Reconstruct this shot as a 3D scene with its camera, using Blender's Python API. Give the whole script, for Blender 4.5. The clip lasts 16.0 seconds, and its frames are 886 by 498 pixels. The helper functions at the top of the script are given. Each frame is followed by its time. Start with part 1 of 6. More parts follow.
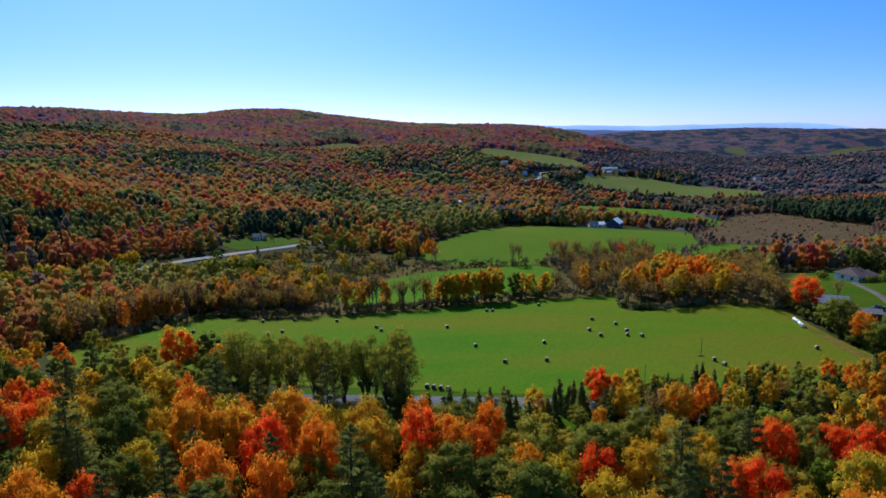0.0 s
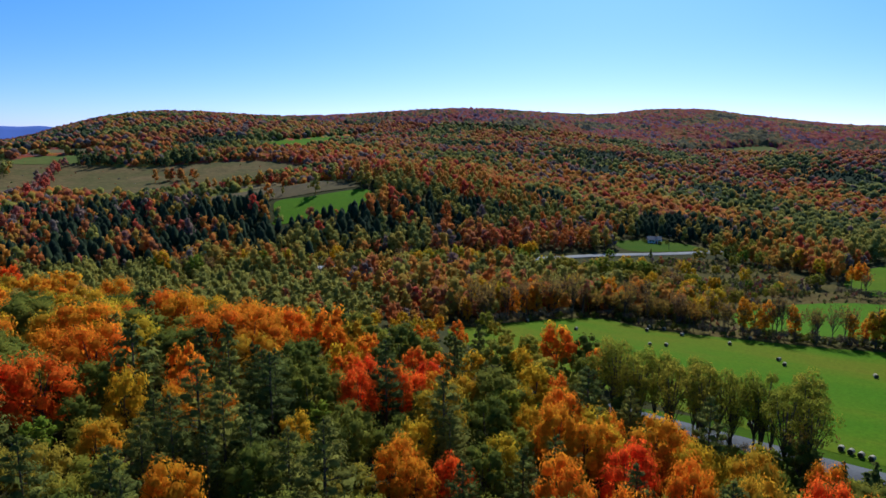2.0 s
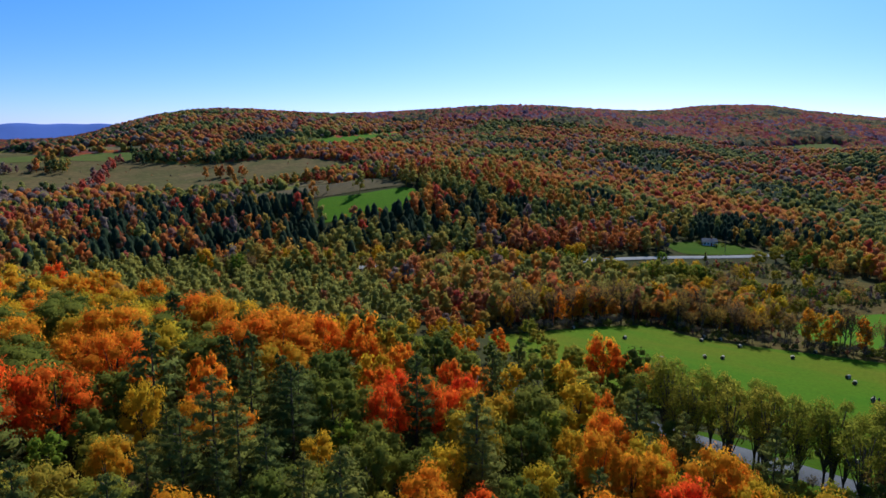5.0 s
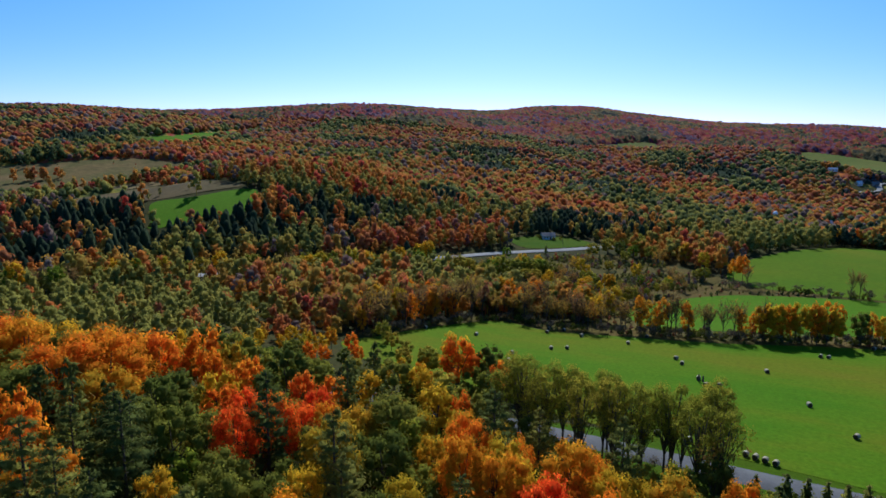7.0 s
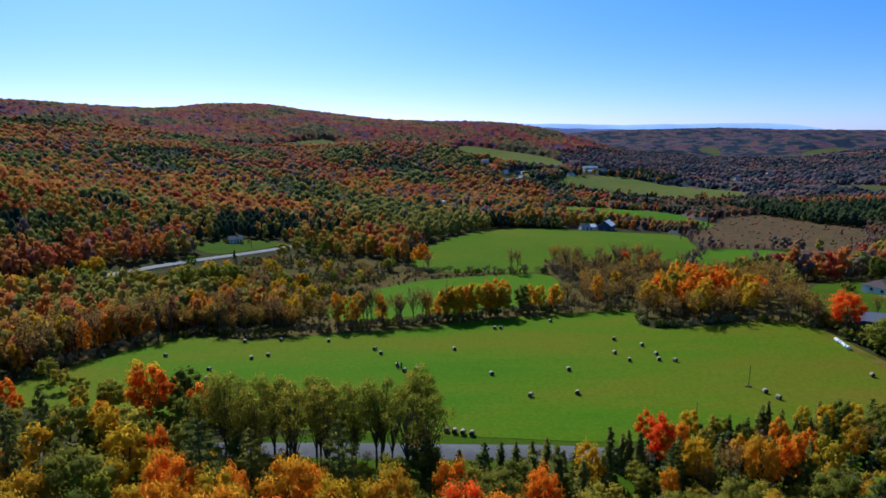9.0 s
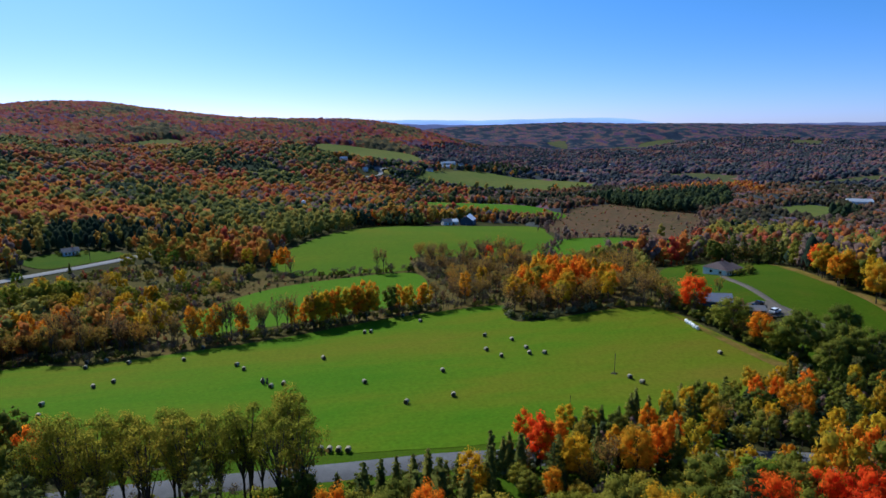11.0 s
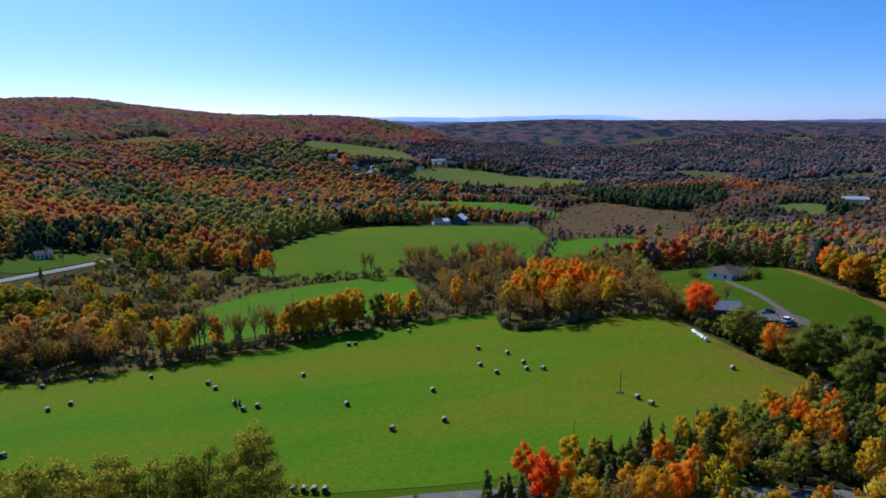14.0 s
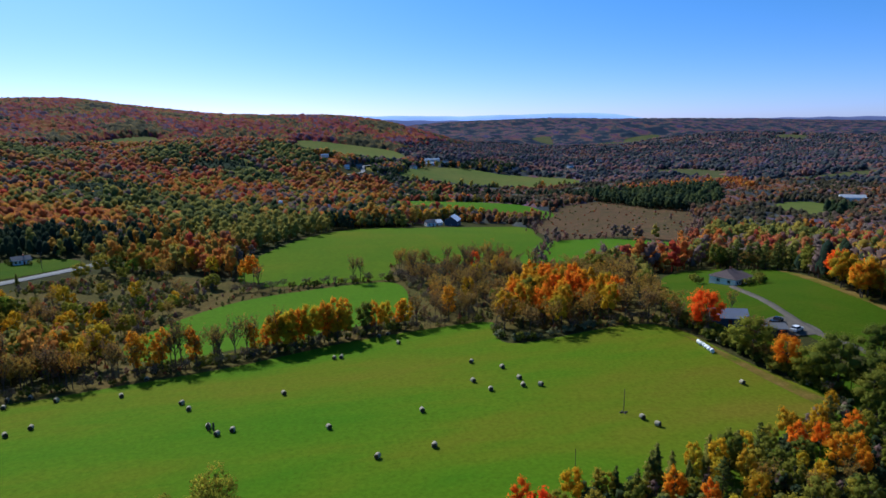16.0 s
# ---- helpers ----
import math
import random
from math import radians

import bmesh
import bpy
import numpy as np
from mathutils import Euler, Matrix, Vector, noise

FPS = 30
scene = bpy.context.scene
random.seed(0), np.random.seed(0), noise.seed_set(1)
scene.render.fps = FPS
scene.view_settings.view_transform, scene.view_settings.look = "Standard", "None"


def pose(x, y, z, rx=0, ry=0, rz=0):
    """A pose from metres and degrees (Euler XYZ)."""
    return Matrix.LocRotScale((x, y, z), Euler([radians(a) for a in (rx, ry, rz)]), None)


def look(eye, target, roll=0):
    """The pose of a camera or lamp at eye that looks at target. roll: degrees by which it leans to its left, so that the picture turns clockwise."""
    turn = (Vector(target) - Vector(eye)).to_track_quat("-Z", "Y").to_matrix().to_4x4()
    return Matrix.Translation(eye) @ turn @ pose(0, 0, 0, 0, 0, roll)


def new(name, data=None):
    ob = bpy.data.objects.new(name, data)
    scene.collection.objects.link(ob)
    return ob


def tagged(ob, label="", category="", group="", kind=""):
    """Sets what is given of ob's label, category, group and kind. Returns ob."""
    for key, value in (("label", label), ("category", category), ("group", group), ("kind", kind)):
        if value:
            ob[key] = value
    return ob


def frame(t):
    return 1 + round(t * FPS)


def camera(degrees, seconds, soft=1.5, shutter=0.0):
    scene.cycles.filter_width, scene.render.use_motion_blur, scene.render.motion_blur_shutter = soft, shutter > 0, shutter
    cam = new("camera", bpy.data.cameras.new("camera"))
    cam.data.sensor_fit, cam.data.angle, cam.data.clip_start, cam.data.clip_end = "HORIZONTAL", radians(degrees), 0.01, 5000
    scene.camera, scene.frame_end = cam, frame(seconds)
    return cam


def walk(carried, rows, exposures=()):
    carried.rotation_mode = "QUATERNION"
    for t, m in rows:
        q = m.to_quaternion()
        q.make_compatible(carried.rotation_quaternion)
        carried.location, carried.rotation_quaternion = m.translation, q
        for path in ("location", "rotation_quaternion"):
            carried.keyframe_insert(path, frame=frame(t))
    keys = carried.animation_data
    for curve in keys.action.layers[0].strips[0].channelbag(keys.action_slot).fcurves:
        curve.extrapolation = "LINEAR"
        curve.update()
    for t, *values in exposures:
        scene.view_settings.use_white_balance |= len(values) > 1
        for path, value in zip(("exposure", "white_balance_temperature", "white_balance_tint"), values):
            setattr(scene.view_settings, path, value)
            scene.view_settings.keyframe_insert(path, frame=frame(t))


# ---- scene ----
cam = camera(66.46, 16.0, soft=1.6)


def P(x, y, z, turn, tilt, lean):
    return pose(x, y, z, 90 + tilt, 0, turn) @ pose(0, 0, 0, 0, 0, lean)


PATH = [
    (0.0, P(-0.00, 0.00, 60.00, 0.01, -9.89, -0.52)),
    (0.5, P(-0.46, 2.26, 59.76, 2.28, -9.84, -0.38)),
    (1.0, P(-0.95, 4.74, 59.49, 7.60, -9.78, -0.20)),
    (1.5, P(-1.52, 7.51, 59.22, 17.13, -9.75, 0.05)),
    (2.0, P(-2.25, 10.33, 59.03, 32.98, -9.77, 0.36)),
    (2.5, P(-2.84, 12.77, 58.92, 45.46, -9.88, 0.73)),
    (3.0, P(-3.37, 14.60, 58.91, 47.74, -9.97, 0.83)),
    (3.5, P(-3.82, 15.82, 59.02, 47.42, -10.00, 0.81)),
    (4.0, P(-4.21, 16.68, 59.26, 44.34, -10.04, 0.82)),
    (4.2, P(-4.38, 17.00, 59.35, 42.58, -10.05, 0.69)),
    (6.3, P(-7.11, 20.25, 59.51, 29.32, -10.05, 0.47)),
    (6.5, P(-7.33, 20.58, 59.57, 27.76, -10.07, 0.56)),
    (7.0, P(-7.87, 21.37, 59.69, 24.08, -10.08, 0.55)),
    (7.5, P(-8.37, 22.17, 59.82, 19.61, -10.05, 0.57)),
    (8.0, P(-8.78, 23.00, 59.95, 13.23, -10.08, 0.37)),
    (8.5, P(-9.24, 23.73, 60.10, 6.13, -10.06, 0.25)),
    (9.0, P(-9.71, 24.44, 60.32, -2.28, -10.14, 0.05)),
    (9.5, P(-10.21, 25.45, 60.52, -9.74, -10.23, -0.25)),
    (9.7, P(-10.31, 25.95, 60.58, -11.03, -10.27, -0.30)),
    (12.0, P(-9.10, 35.75, 60.47, -14.41, -10.53, -0.52)),
    (12.5, P(-8.44, 38.04, 60.40, -14.54, -10.57, -0.48)),
    (13.0, P(-7.71, 40.39, 60.36, -14.67, -10.62, -0.53)),
    (13.5, P(-6.88, 42.79, 60.37, -14.72, -10.65, -0.52)),
    (14.0, P(-5.99, 45.28, 60.41, -14.82, -10.72, -0.55)),
    (14.5, P(-5.03, 47.84, 60.44, -15.00, -10.77, -0.61)),
    (15.0, P(-4.06, 50.49, 60.51, -15.24, -10.80, -0.67)),
    (15.5, P(-3.05, 53.20, 60.54, -15.32, -10.81, -0.75)),
    (16.0, P(-2.06, 55.92, 60.55, -15.31, -10.82, -0.77)),
]
walk(cam, PATH, exposures=[(0.0, 0.3, 5450, 9), (16.0, 0.3, 5450, 9)])

# ---- light ----
SUN_AZ, SUN_EL = -20.0, 38.0
to_sun = Vector((math.sin(radians(SUN_AZ)) * math.cos(radians(SUN_EL)), math.cos(radians(SUN_AZ)) * math.cos(radians(SUN_EL)), math.sin(radians(SUN_EL))))
world = bpy.data.worlds.new("world")
scene.world = world
world.use_nodes = True
wn = world.node_tree.nodes
sky = wn.new("ShaderNodeTexSky")
sky.sky_type = "NISHITA"
sky.sun_disc = False
sky.sun_elevation = radians(SUN_EL)
sky.sun_rotation = radians(SUN_AZ)
sky.altitude = 500
sky.air_density = 0.50
sky.dust_density = 0.5
sky.ozone_density = 4.0
wn["Background"].inputs["Strength"].default_value = 0.125
deep = wn.new("ShaderNodeHueSaturation")  # a clear, deep blue October sky
deep.inputs["Saturation"].default_value = 1.15
up_ = wn.new("ShaderNodeSeparateXYZ")
toward = wn.new("ShaderNodeTexCoord")
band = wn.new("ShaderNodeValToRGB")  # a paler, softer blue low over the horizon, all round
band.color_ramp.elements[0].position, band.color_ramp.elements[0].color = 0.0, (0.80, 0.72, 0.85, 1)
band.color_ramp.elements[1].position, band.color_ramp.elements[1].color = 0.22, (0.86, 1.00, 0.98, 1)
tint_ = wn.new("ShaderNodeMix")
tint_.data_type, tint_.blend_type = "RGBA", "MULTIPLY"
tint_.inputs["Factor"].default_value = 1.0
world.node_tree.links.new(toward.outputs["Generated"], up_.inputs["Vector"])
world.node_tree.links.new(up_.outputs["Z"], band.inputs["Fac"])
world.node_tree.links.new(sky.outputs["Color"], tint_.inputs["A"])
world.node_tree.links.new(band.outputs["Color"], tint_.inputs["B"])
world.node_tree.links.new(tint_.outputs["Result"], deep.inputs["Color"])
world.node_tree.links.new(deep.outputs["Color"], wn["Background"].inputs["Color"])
sun = new("sun", bpy.data.lights.new("sun", "SUN"))
sun.data.energy, sun.data.angle, sun.data.color = 4.3, radians(0.6), (1.0, 0.93, 0.80)
sun.matrix_world = look(to_sun * 3000, (0, 0, 0))


# ---- materials ----
def nodes_of(name, rough=0.9, spec=0.2):
    m = bpy.data.materials.new(name)
    m.use_nodes = True
    nt = m.node_tree
    b = nt.nodes["Principled BSDF"]
    b.inputs["Roughness"].default_value = rough
    b.inputs["Specular IOR Level"].default_value = spec
    return m, nt, b


def noise_tex(nt, scale, detail=4.0, rough=0.6, stretch=None, turn=0.0):
    geo = nt.nodes.new("ShaderNodeNewGeometry")
    n = nt.nodes.new("ShaderNodeTexNoise")
    n.inputs["Scale"].default_value = scale
    n.inputs["Detail"].default_value = detail
    n.inputs["Roughness"].default_value = rough
    src = geo.outputs["Position"]
    if stretch:
        mp = nt.nodes.new("ShaderNodeMapping")
        mp.inputs["Scale"].default_value = stretch
        mp.inputs["Rotation"].default_value = (0, 0, radians(turn))
        nt.links.new(src, mp.inputs["Vector"])
        src = mp.outputs["Vector"]
    nt.links.new(src, n.inputs["Vector"])
    return n.outputs["Fac"]


def ramp(nt, fac, stops, smooth=True):
    r = nt.nodes.new("ShaderNodeValToRGB")
    r.color_ramp.interpolation = "LINEAR" if smooth else "CONSTANT"
    el = r.color_ramp.elements
    while len(el) < len(stops):
        el.new(0.5)
    for e, (p, col) in zip(el, stops):
        e.position, e.color = p, (*col, 1)
    nt.links.new(fac, r.inputs["Fac"])
    return r.outputs["Color"]


def mixed(nt, a, b, fac, mode="MIX"):
    n = nt.nodes.new("ShaderNodeMix")
    n.data_type, n.blend_type = "RGBA", mode
    for sock, v in ((n.inputs["Factor"], fac), (n.inputs["A"], a), (n.inputs["B"], b)):
        if isinstance(v, (int, float)):
            sock.default_value = v
        elif isinstance(v, tuple):
            sock.default_value = (*v, 1)
        else:
            nt.links.new(v, sock)
    return n.outputs["Result"]


def arith(nt, op, a, b):
    n = nt.nodes.new("ShaderNodeMath")
    n.operation = op
    for sock, v in zip(n.inputs, (a, b)):
        if isinstance(v, (int, float)):
            sock.default_value = v
        else:
            nt.links.new(v, sock)
    return n.outputs[0]


def bump(nt, b, height, strength=0.5, dist=0.1):
    n = nt.nodes.new("ShaderNodeBump")
    n.inputs["Strength"].default_value, n.inputs["Distance"].default_value = strength, dist
    nt.links.new(height, n.inputs["Height"])
    nt.links.new(n.outputs["Normal"], b.inputs["Normal"])


def ground_mat(name, big, fine, scale_big=0.02, scale_fine=0.6, rough=0.95, stretch=None, turn=0.0, bumps=0.3):
    """Two scales of colour: broad patches (big) and fine tufts or grit (fine, a multiplier from dark to light)."""
    m, nt, b = nodes_of(name, rough, 0.02)
    c1 = ramp(nt, noise_tex(nt, scale_big, 5, 0.65, stretch, turn), big)
    f = noise_tex(nt, scale_fine, 4, 0.7)
    c2 = ramp(nt, f, [(0.25, (fine[0],) * 3), (0.75, (fine[1],) * 3)])
    nt.links.new(mixed(nt, c1, c2, 1.0, "MULTIPLY"), b.inputs["Base Color"])
    bump(nt, b, f, bumps, 0.25)
    return m


def plain_mat(name, col, rough=0.7, spec=0.3, metal=0.0, vary=0.25, scale=3.0):
    m, nt, b = nodes_of(name, rough, spec)
    b.inputs["Metallic"].default_value = metal
    f = noise_tex(nt, scale, 5, 0.65)
    lo, hi = tuple(c * (1 - vary) for c in col), tuple(min(1, c * (1 + vary)) for c in col)
    nt.links.new(ramp(nt, f, [(0.3, lo), (0.7, hi)]), b.inputs["Base Color"])
    bump(nt, b, f, 0.15, 0.02)
    return m


def leafy(m, nt, b, col, glow=0.35):
    """Leaves: a rough leaf surface that also lets light through."""
    nt.links.new(col, b.inputs["Base Color"])
    tr = nt.nodes.new("ShaderNodeBsdfTranslucent")
    nt.links.new(col, tr.inputs["Color"])
    mx = nt.nodes.new("ShaderNodeMixShader")
    mx.inputs["Fac"].default_value = glow
    nt.links.new(b.outputs["BSDF"], mx.inputs[1])
    nt.links.new(tr.outputs["BSDF"], mx.inputs[2])
    nt.links.new(mx.outputs["Shader"], nt.nodes["Material Output"].inputs["Surface"])
    return m


AUTUMN = [(0.0, (0.022, 0.038, 0.024)), (0.12, (0.050, 0.070, 0.030)), (0.25, (0.115, 0.130, 0.034)), (0.38, (0.26, 0.235, 0.046)), (0.50, (0.30, 0.205, 0.034)),
          (0.60, (0.44, 0.200, 0.030)), (0.70, (0.43, 0.132, 0.030)), (0.80, (0.28, 0.108, 0.046)), (0.90, (0.42, 0.066, 0.034)), (1.0, (0.165, 0.132, 0.110))]
# barer woods further up the valley: leafless crowns, all tinted purple-blue for haze
HAZED = [(0.0, (0.014, 0.024, 0.038)), (0.12, (0.022, 0.034, 0.044)), (0.25, (0.038, 0.050, 0.054)), (0.38, (0.062, 0.066, 0.056)), (0.50, (0.090, 0.072, 0.058)),
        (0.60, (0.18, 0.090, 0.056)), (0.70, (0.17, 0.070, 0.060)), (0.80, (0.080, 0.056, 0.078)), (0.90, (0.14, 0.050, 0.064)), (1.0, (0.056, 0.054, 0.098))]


def wood_stuff_mat(name, glow=0.4, fine=1.3, palette=AUTUMN, relief=0.6, light=(0.80, 1.60)):
    """For woods of many trees: each tree carries its own tint."""
    m, nt, b = nodes_of(name, 0.95, 0.04)
    at = nt.nodes.new("ShaderNodeAttribute")
    at.attribute_name = "tint"
    c = ramp(nt, at.outputs["Fac"], palette)
    f = noise_tex(nt, fine, 3, 0.7)
    c = mixed(nt, c, ramp(nt, f, [(0.3, (light[0],) * 3), (0.7, (light[1],) * 3)]), 1.0, "MULTIPLY")
    bump(nt, b, f, relief, 0.8)
    return leafy(m, nt, b, c, glow)


def tree_mat(name, stops, glow=0.5):
    """For single trees: the tint differs from tree to tree and from limb to limb, a little from leaf to leaf."""
    m, nt, b = nodes_of(name, 0.9, 0.03)
    oi = nt.nodes.new("ShaderNodeObjectInfo")
    geo = nt.nodes.new("ShaderNodeNewGeometry")
    n = noise_tex(nt, 0.30, 2, 0.5)
    fac = arith(nt, "ADD", arith(nt, "MULTIPLY", oi.outputs["Random"], 0.62), arith(nt, "MULTIPLY", n, 0.55))
    fac = arith(nt, "ADD", fac, arith(nt, "MULTIPLY", arith(nt, "SUBTRACT", geo.outputs["Random Per Island"], 0.5), 0.16))
    c = ramp(nt, arith(nt, "SUBTRACT", fac, 0.08), stops)
    c = mixed(nt, c, ramp(nt, geo.outputs["Random Per Island"], [(0.0, (0.86,) * 3), (1.0, (1.14,) * 3)]), 1.0, "MULTIPLY")
    f = noise_tex(nt, 2.6, 3, 0.7)
    c = mixed(nt, c, ramp(nt, f, [(0.32, (0.84,) * 3), (0.68, (1.44,) * 3)]), 1.0, "MULTIPLY")
    bump(nt, b, f, 0.5, 0.25)
    return leafy(m, nt, b, c, glow)


M = {}
M["litter"] = ground_mat("forest_floor", [(0.3, (0.040, 0.034, 0.014)), (0.5, (0.048, 0.050, 0.016)), (0.7, (0.075, 0.055, 0.022))], (0.6, 1.3), 0.03, 0.8)
M["hay"] = ground_mat("mown_hay_grass", [(0.32, (0.052, 0.138, 0.004)), (0.44, (0.078, 0.146, 0.005)), (0.54, (0.110, 0.138, 0.007)), (0.68, (0.145, 0.124, 0.012))], (0.74, 1.22), 0.020, 1.1, stretch=(0.3, 1.0, 1.0), turn=-12)
M["dry"] = ground_mat("dry_field_edge_grass", [(0.35, (0.075, 0.105, 0.008)), (0.5, (0.14, 0.105, 0.020)), (0.65, (0.19, 0.125, 0.040))], (0.7, 1.25), 0.12, 1.4)
M["meadow"] = ground_mat("bright_meadow_grass", [(0.3, (0.056, 0.145, 0.005)), (0.6, (0.080, 0.155, 0.006)), (0.8, (0.12, 0.150, 0.010))], (0.75, 1.2), 0.015, 0.7)
M["dome"] = ground_mat("hill_pasture_grass", [(0.3, (0.058, 0.122, 0.004)), (0.55, (0.084, 0.134, 0.005)), (0.8, (0.125, 0.130, 0.008))], (0.8, 1.2), 0.012, 0.5)
M["lawn"] = ground_mat("mown_lawn", [(0.3, (0.040, 0.086, 0.003)), (0.55, (0.056, 0.094, 0.004)), (0.8, (0.085, 0.090, 0.008))], (0.75, 1.22), 0.05, 1.2)
M["pale"] = ground_mat("far_pasture", [(0.3, (0.085, 0.120, 0.025)), (0.55, (0.115, 0.128, 0.03)), (0.8, (0.16, 0.128, 0.045))], (0.85, 1.15), 0.008, 0.1)
M["brown"] = ground_mat("brown_old_field", [(0.3, (0.098, 0.082, 0.030)), (0.43, (0.150, 0.108, 0.044)), (0.55, (0.105, 0.094, 0.032)), (0.68, (0.170, 0.118, 0.052))], (0.6, 1.25), 0.014, 0.2)
M["stubble"] = ground_mat("brown_stubble", [(0.3, (0.080, 0.062, 0.030)), (0.5, (0.115, 0.086, 0.042)), (0.7, (0.095, 0.082, 0.036))], (0.7, 1.2), 0.02, 0.3)
M["far_grass"] = ground_mat("dull_far_grass", [(0.3, (0.060, 0.074, 0.026)), (0.55, (0.080, 0.084, 0.032)), (0.8, (0.11, 0.092, 0.042))], (0.8, 1.2), 0.008, 0.08)
M["tan"] = ground_mat("tan_stubble", [(0.3, (0.13, 0.098, 0.044)), (0.7, (0.18, 0.14, 0.07))], (0.8, 1.2), 0.02, 0.3)
M["marsh"] = ground_mat("russet_marsh", [(0.32, (0.066, 0.056, 0.024)), (0.44, (0.120, 0.070, 0.036)), (0.55, (0.085, 0.066, 0.030)), (0.68, (0.165, 0.088, 0.046))], (0.5, 1.35), 0.030, 0.25)
M["scrub"] = ground_mat("rough_scrub_grass", [(0.3, (0.062, 0.060, 0.016)), (0.5, (0.098, 0.078, 0.022)), (0.7, (0.13, 0.088, 0.028))], (0.5, 1.3), 0.04, 0.5)
M["asphalt"] = ground_mat("road_asphalt", [(0.3, (0.10, 0.10, 0.105)), (0.7, (0.15, 0.15, 0.155))], (0.85, 1.15), 0.2, 3.0)
M["concrete"] = ground_mat("pale_highway", [(0.3, (0.23, 0.225, 0.22)), (0.7, (0.29, 0.285, 0.28))], (0.9, 1.1), 0.1, 2.0)
M["gravel"] = ground_mat("gravel_drive", [(0.3, (0.105, 0.092, 0.078)), (0.7, (0.155, 0.135, 0.112))], (0.75, 1.2), 0.2, 4.0)
M["thicket"] = tree_mat("bare_thicket_twigs", [(0.1, (0.10, 0.075, 0.055)), (0.5, (0.15, 0.115, 0.075)), (0.85, (0.17, 0.14, 0.07))], 0.2)
M["silver"] = tree_mat("silvery_shrub_leaves", [(0.1, (0.12, 0.14, 0.07)), (0.5, (0.20, 0.20, 0.10)), (0.85, (0.26, 0.24, 0.10))], 0.25)
M["bark"] = plain_mat("grey_bark", (0.085, 0.068, 0.055), 0.95, 0.1, 0, 0.4, 1.5)
M["wood_stuff"] = wood_stuff_mat("mixed_autumn_wood")
M["far_stuff"] = wood_stuff_mat("ridge_autumn_wood", 0.2, 0.35, AUTUMN, 0.5, (0.62, 1.25))
# haze put into the colours: far woods bluer still, valley woods brightened
M["hazed_stuff"] = wood_stuff_mat("hazed_far_wood", 0.2, 0.25, [(p, (r * 0.72, g * 0.82, b * 1.15)) for p, (r, g, b) in HAZED], 0.3, (0.8, 1.45))
M["hazed_valley_stuff"] = wood_stuff_mat("hazed_valley_wood", 0.35, 0.5, [(p, tuple(0.75 * v + 0.25 * w for v, w in zip(c, (0.085, 0.075, 0.062)))) for p, c in HAZED], 0.4, (1.2, 2.2))
# nearer valley side: most of the haze blue taken out again
M["side_stuff"] = wood_stuff_mat("valley_side_wood", 0.35, 0.6, [(p, tuple(0.7 * v + 0.3 * w for v, w in zip((c[0] * 1.25, c[1] * 1.02, c[2] * 0.5), (0.098, 0.068, 0.036)))) for p, c in HAZED], 0.5, (1.0, 1.9))
# AUTUMN dimmed and shifted to purple for the haze over the ridges
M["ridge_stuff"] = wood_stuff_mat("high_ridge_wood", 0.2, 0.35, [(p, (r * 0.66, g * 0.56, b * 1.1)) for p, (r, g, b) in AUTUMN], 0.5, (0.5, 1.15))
M["red"] = tree_mat("scarlet_leaves", [(0.1, (0.62, 0.055, 0.012)), (0.4, (0.78, 0.115, 0.012)), (0.7, (0.74, 0.15, 0.012)), (0.95, (0.56, 0.20, 0.016))], 0.6)
M["orange"] = tree_mat("orange_leaves", [(0.1, (0.62, 0.135, 0.010)), (0.35, (0.72, 0.22, 0.010)), (0.6, (0.62, 0.29, 0.012)), (0.8, (0.42, 0.28, 0.018)), (0.95, (0.28, 0.25, 0.022))], 0.6)
M["yellow"] = tree_mat("golden_leaves", [(0.1, (0.44, 0.24, 0.012)), (0.5, (0.60, 0.36, 0.013)), (0.85, (0.40, 0.33, 0.020))], 0.58)
M["oak"] = tree_mat("dark_green_leaves", [(0.1, (0.085, 0.108, 0.018)), (0.5, (0.145, 0.158, 0.022)), (0.85, (0.22, 0.20, 0.026))])
M["lime"] = tree_mat("fresh_green_leaves", [(0.1, (0.11, 0.17, 0.016)), (0.5, (0.18, 0.23, 0.020)), (0.85, (0.28, 0.25, 0.022))])
M["olive"] = tree_mat("olive_leaves", [(0.1, (0.15, 0.165, 0.020)), (0.5, (0.25, 0.235, 0.026)), (0.85, (0.36, 0.26, 0.028))])
M["russet"] = tree_mat("russet_thin_leaves", [(0.1, (0.17, 0.105, 0.045)), (0.4, (0.25, 0.145, 0.042)), (0.7, (0.30, 0.20, 0.035)), (0.9, (0.40, 0.18, 0.026))])
M["airy"] = tree_mat("thin_yellowing_leaves", [(0.1, (0.165, 0.175, 0.018)), (0.5, (0.235, 0.220, 0.022)), (0.85, (0.32, 0.25, 0.026))], 0.6)
M["gold"] = tree_mat("golden_orange_leaves", [(0.1, (0.54, 0.165, 0.010)), (0.5, (0.66, 0.25, 0.012)), (0.85, (0.50, 0.29, 0.018))], 0.58)
M["needle"] = tree_mat("dark_needles", [(0.1, (0.070, 0.090, 0.022)), (0.5, (0.120, 0.134, 0.028)), (0.85, (0.20, 0.185, 0.034))], 0.38)

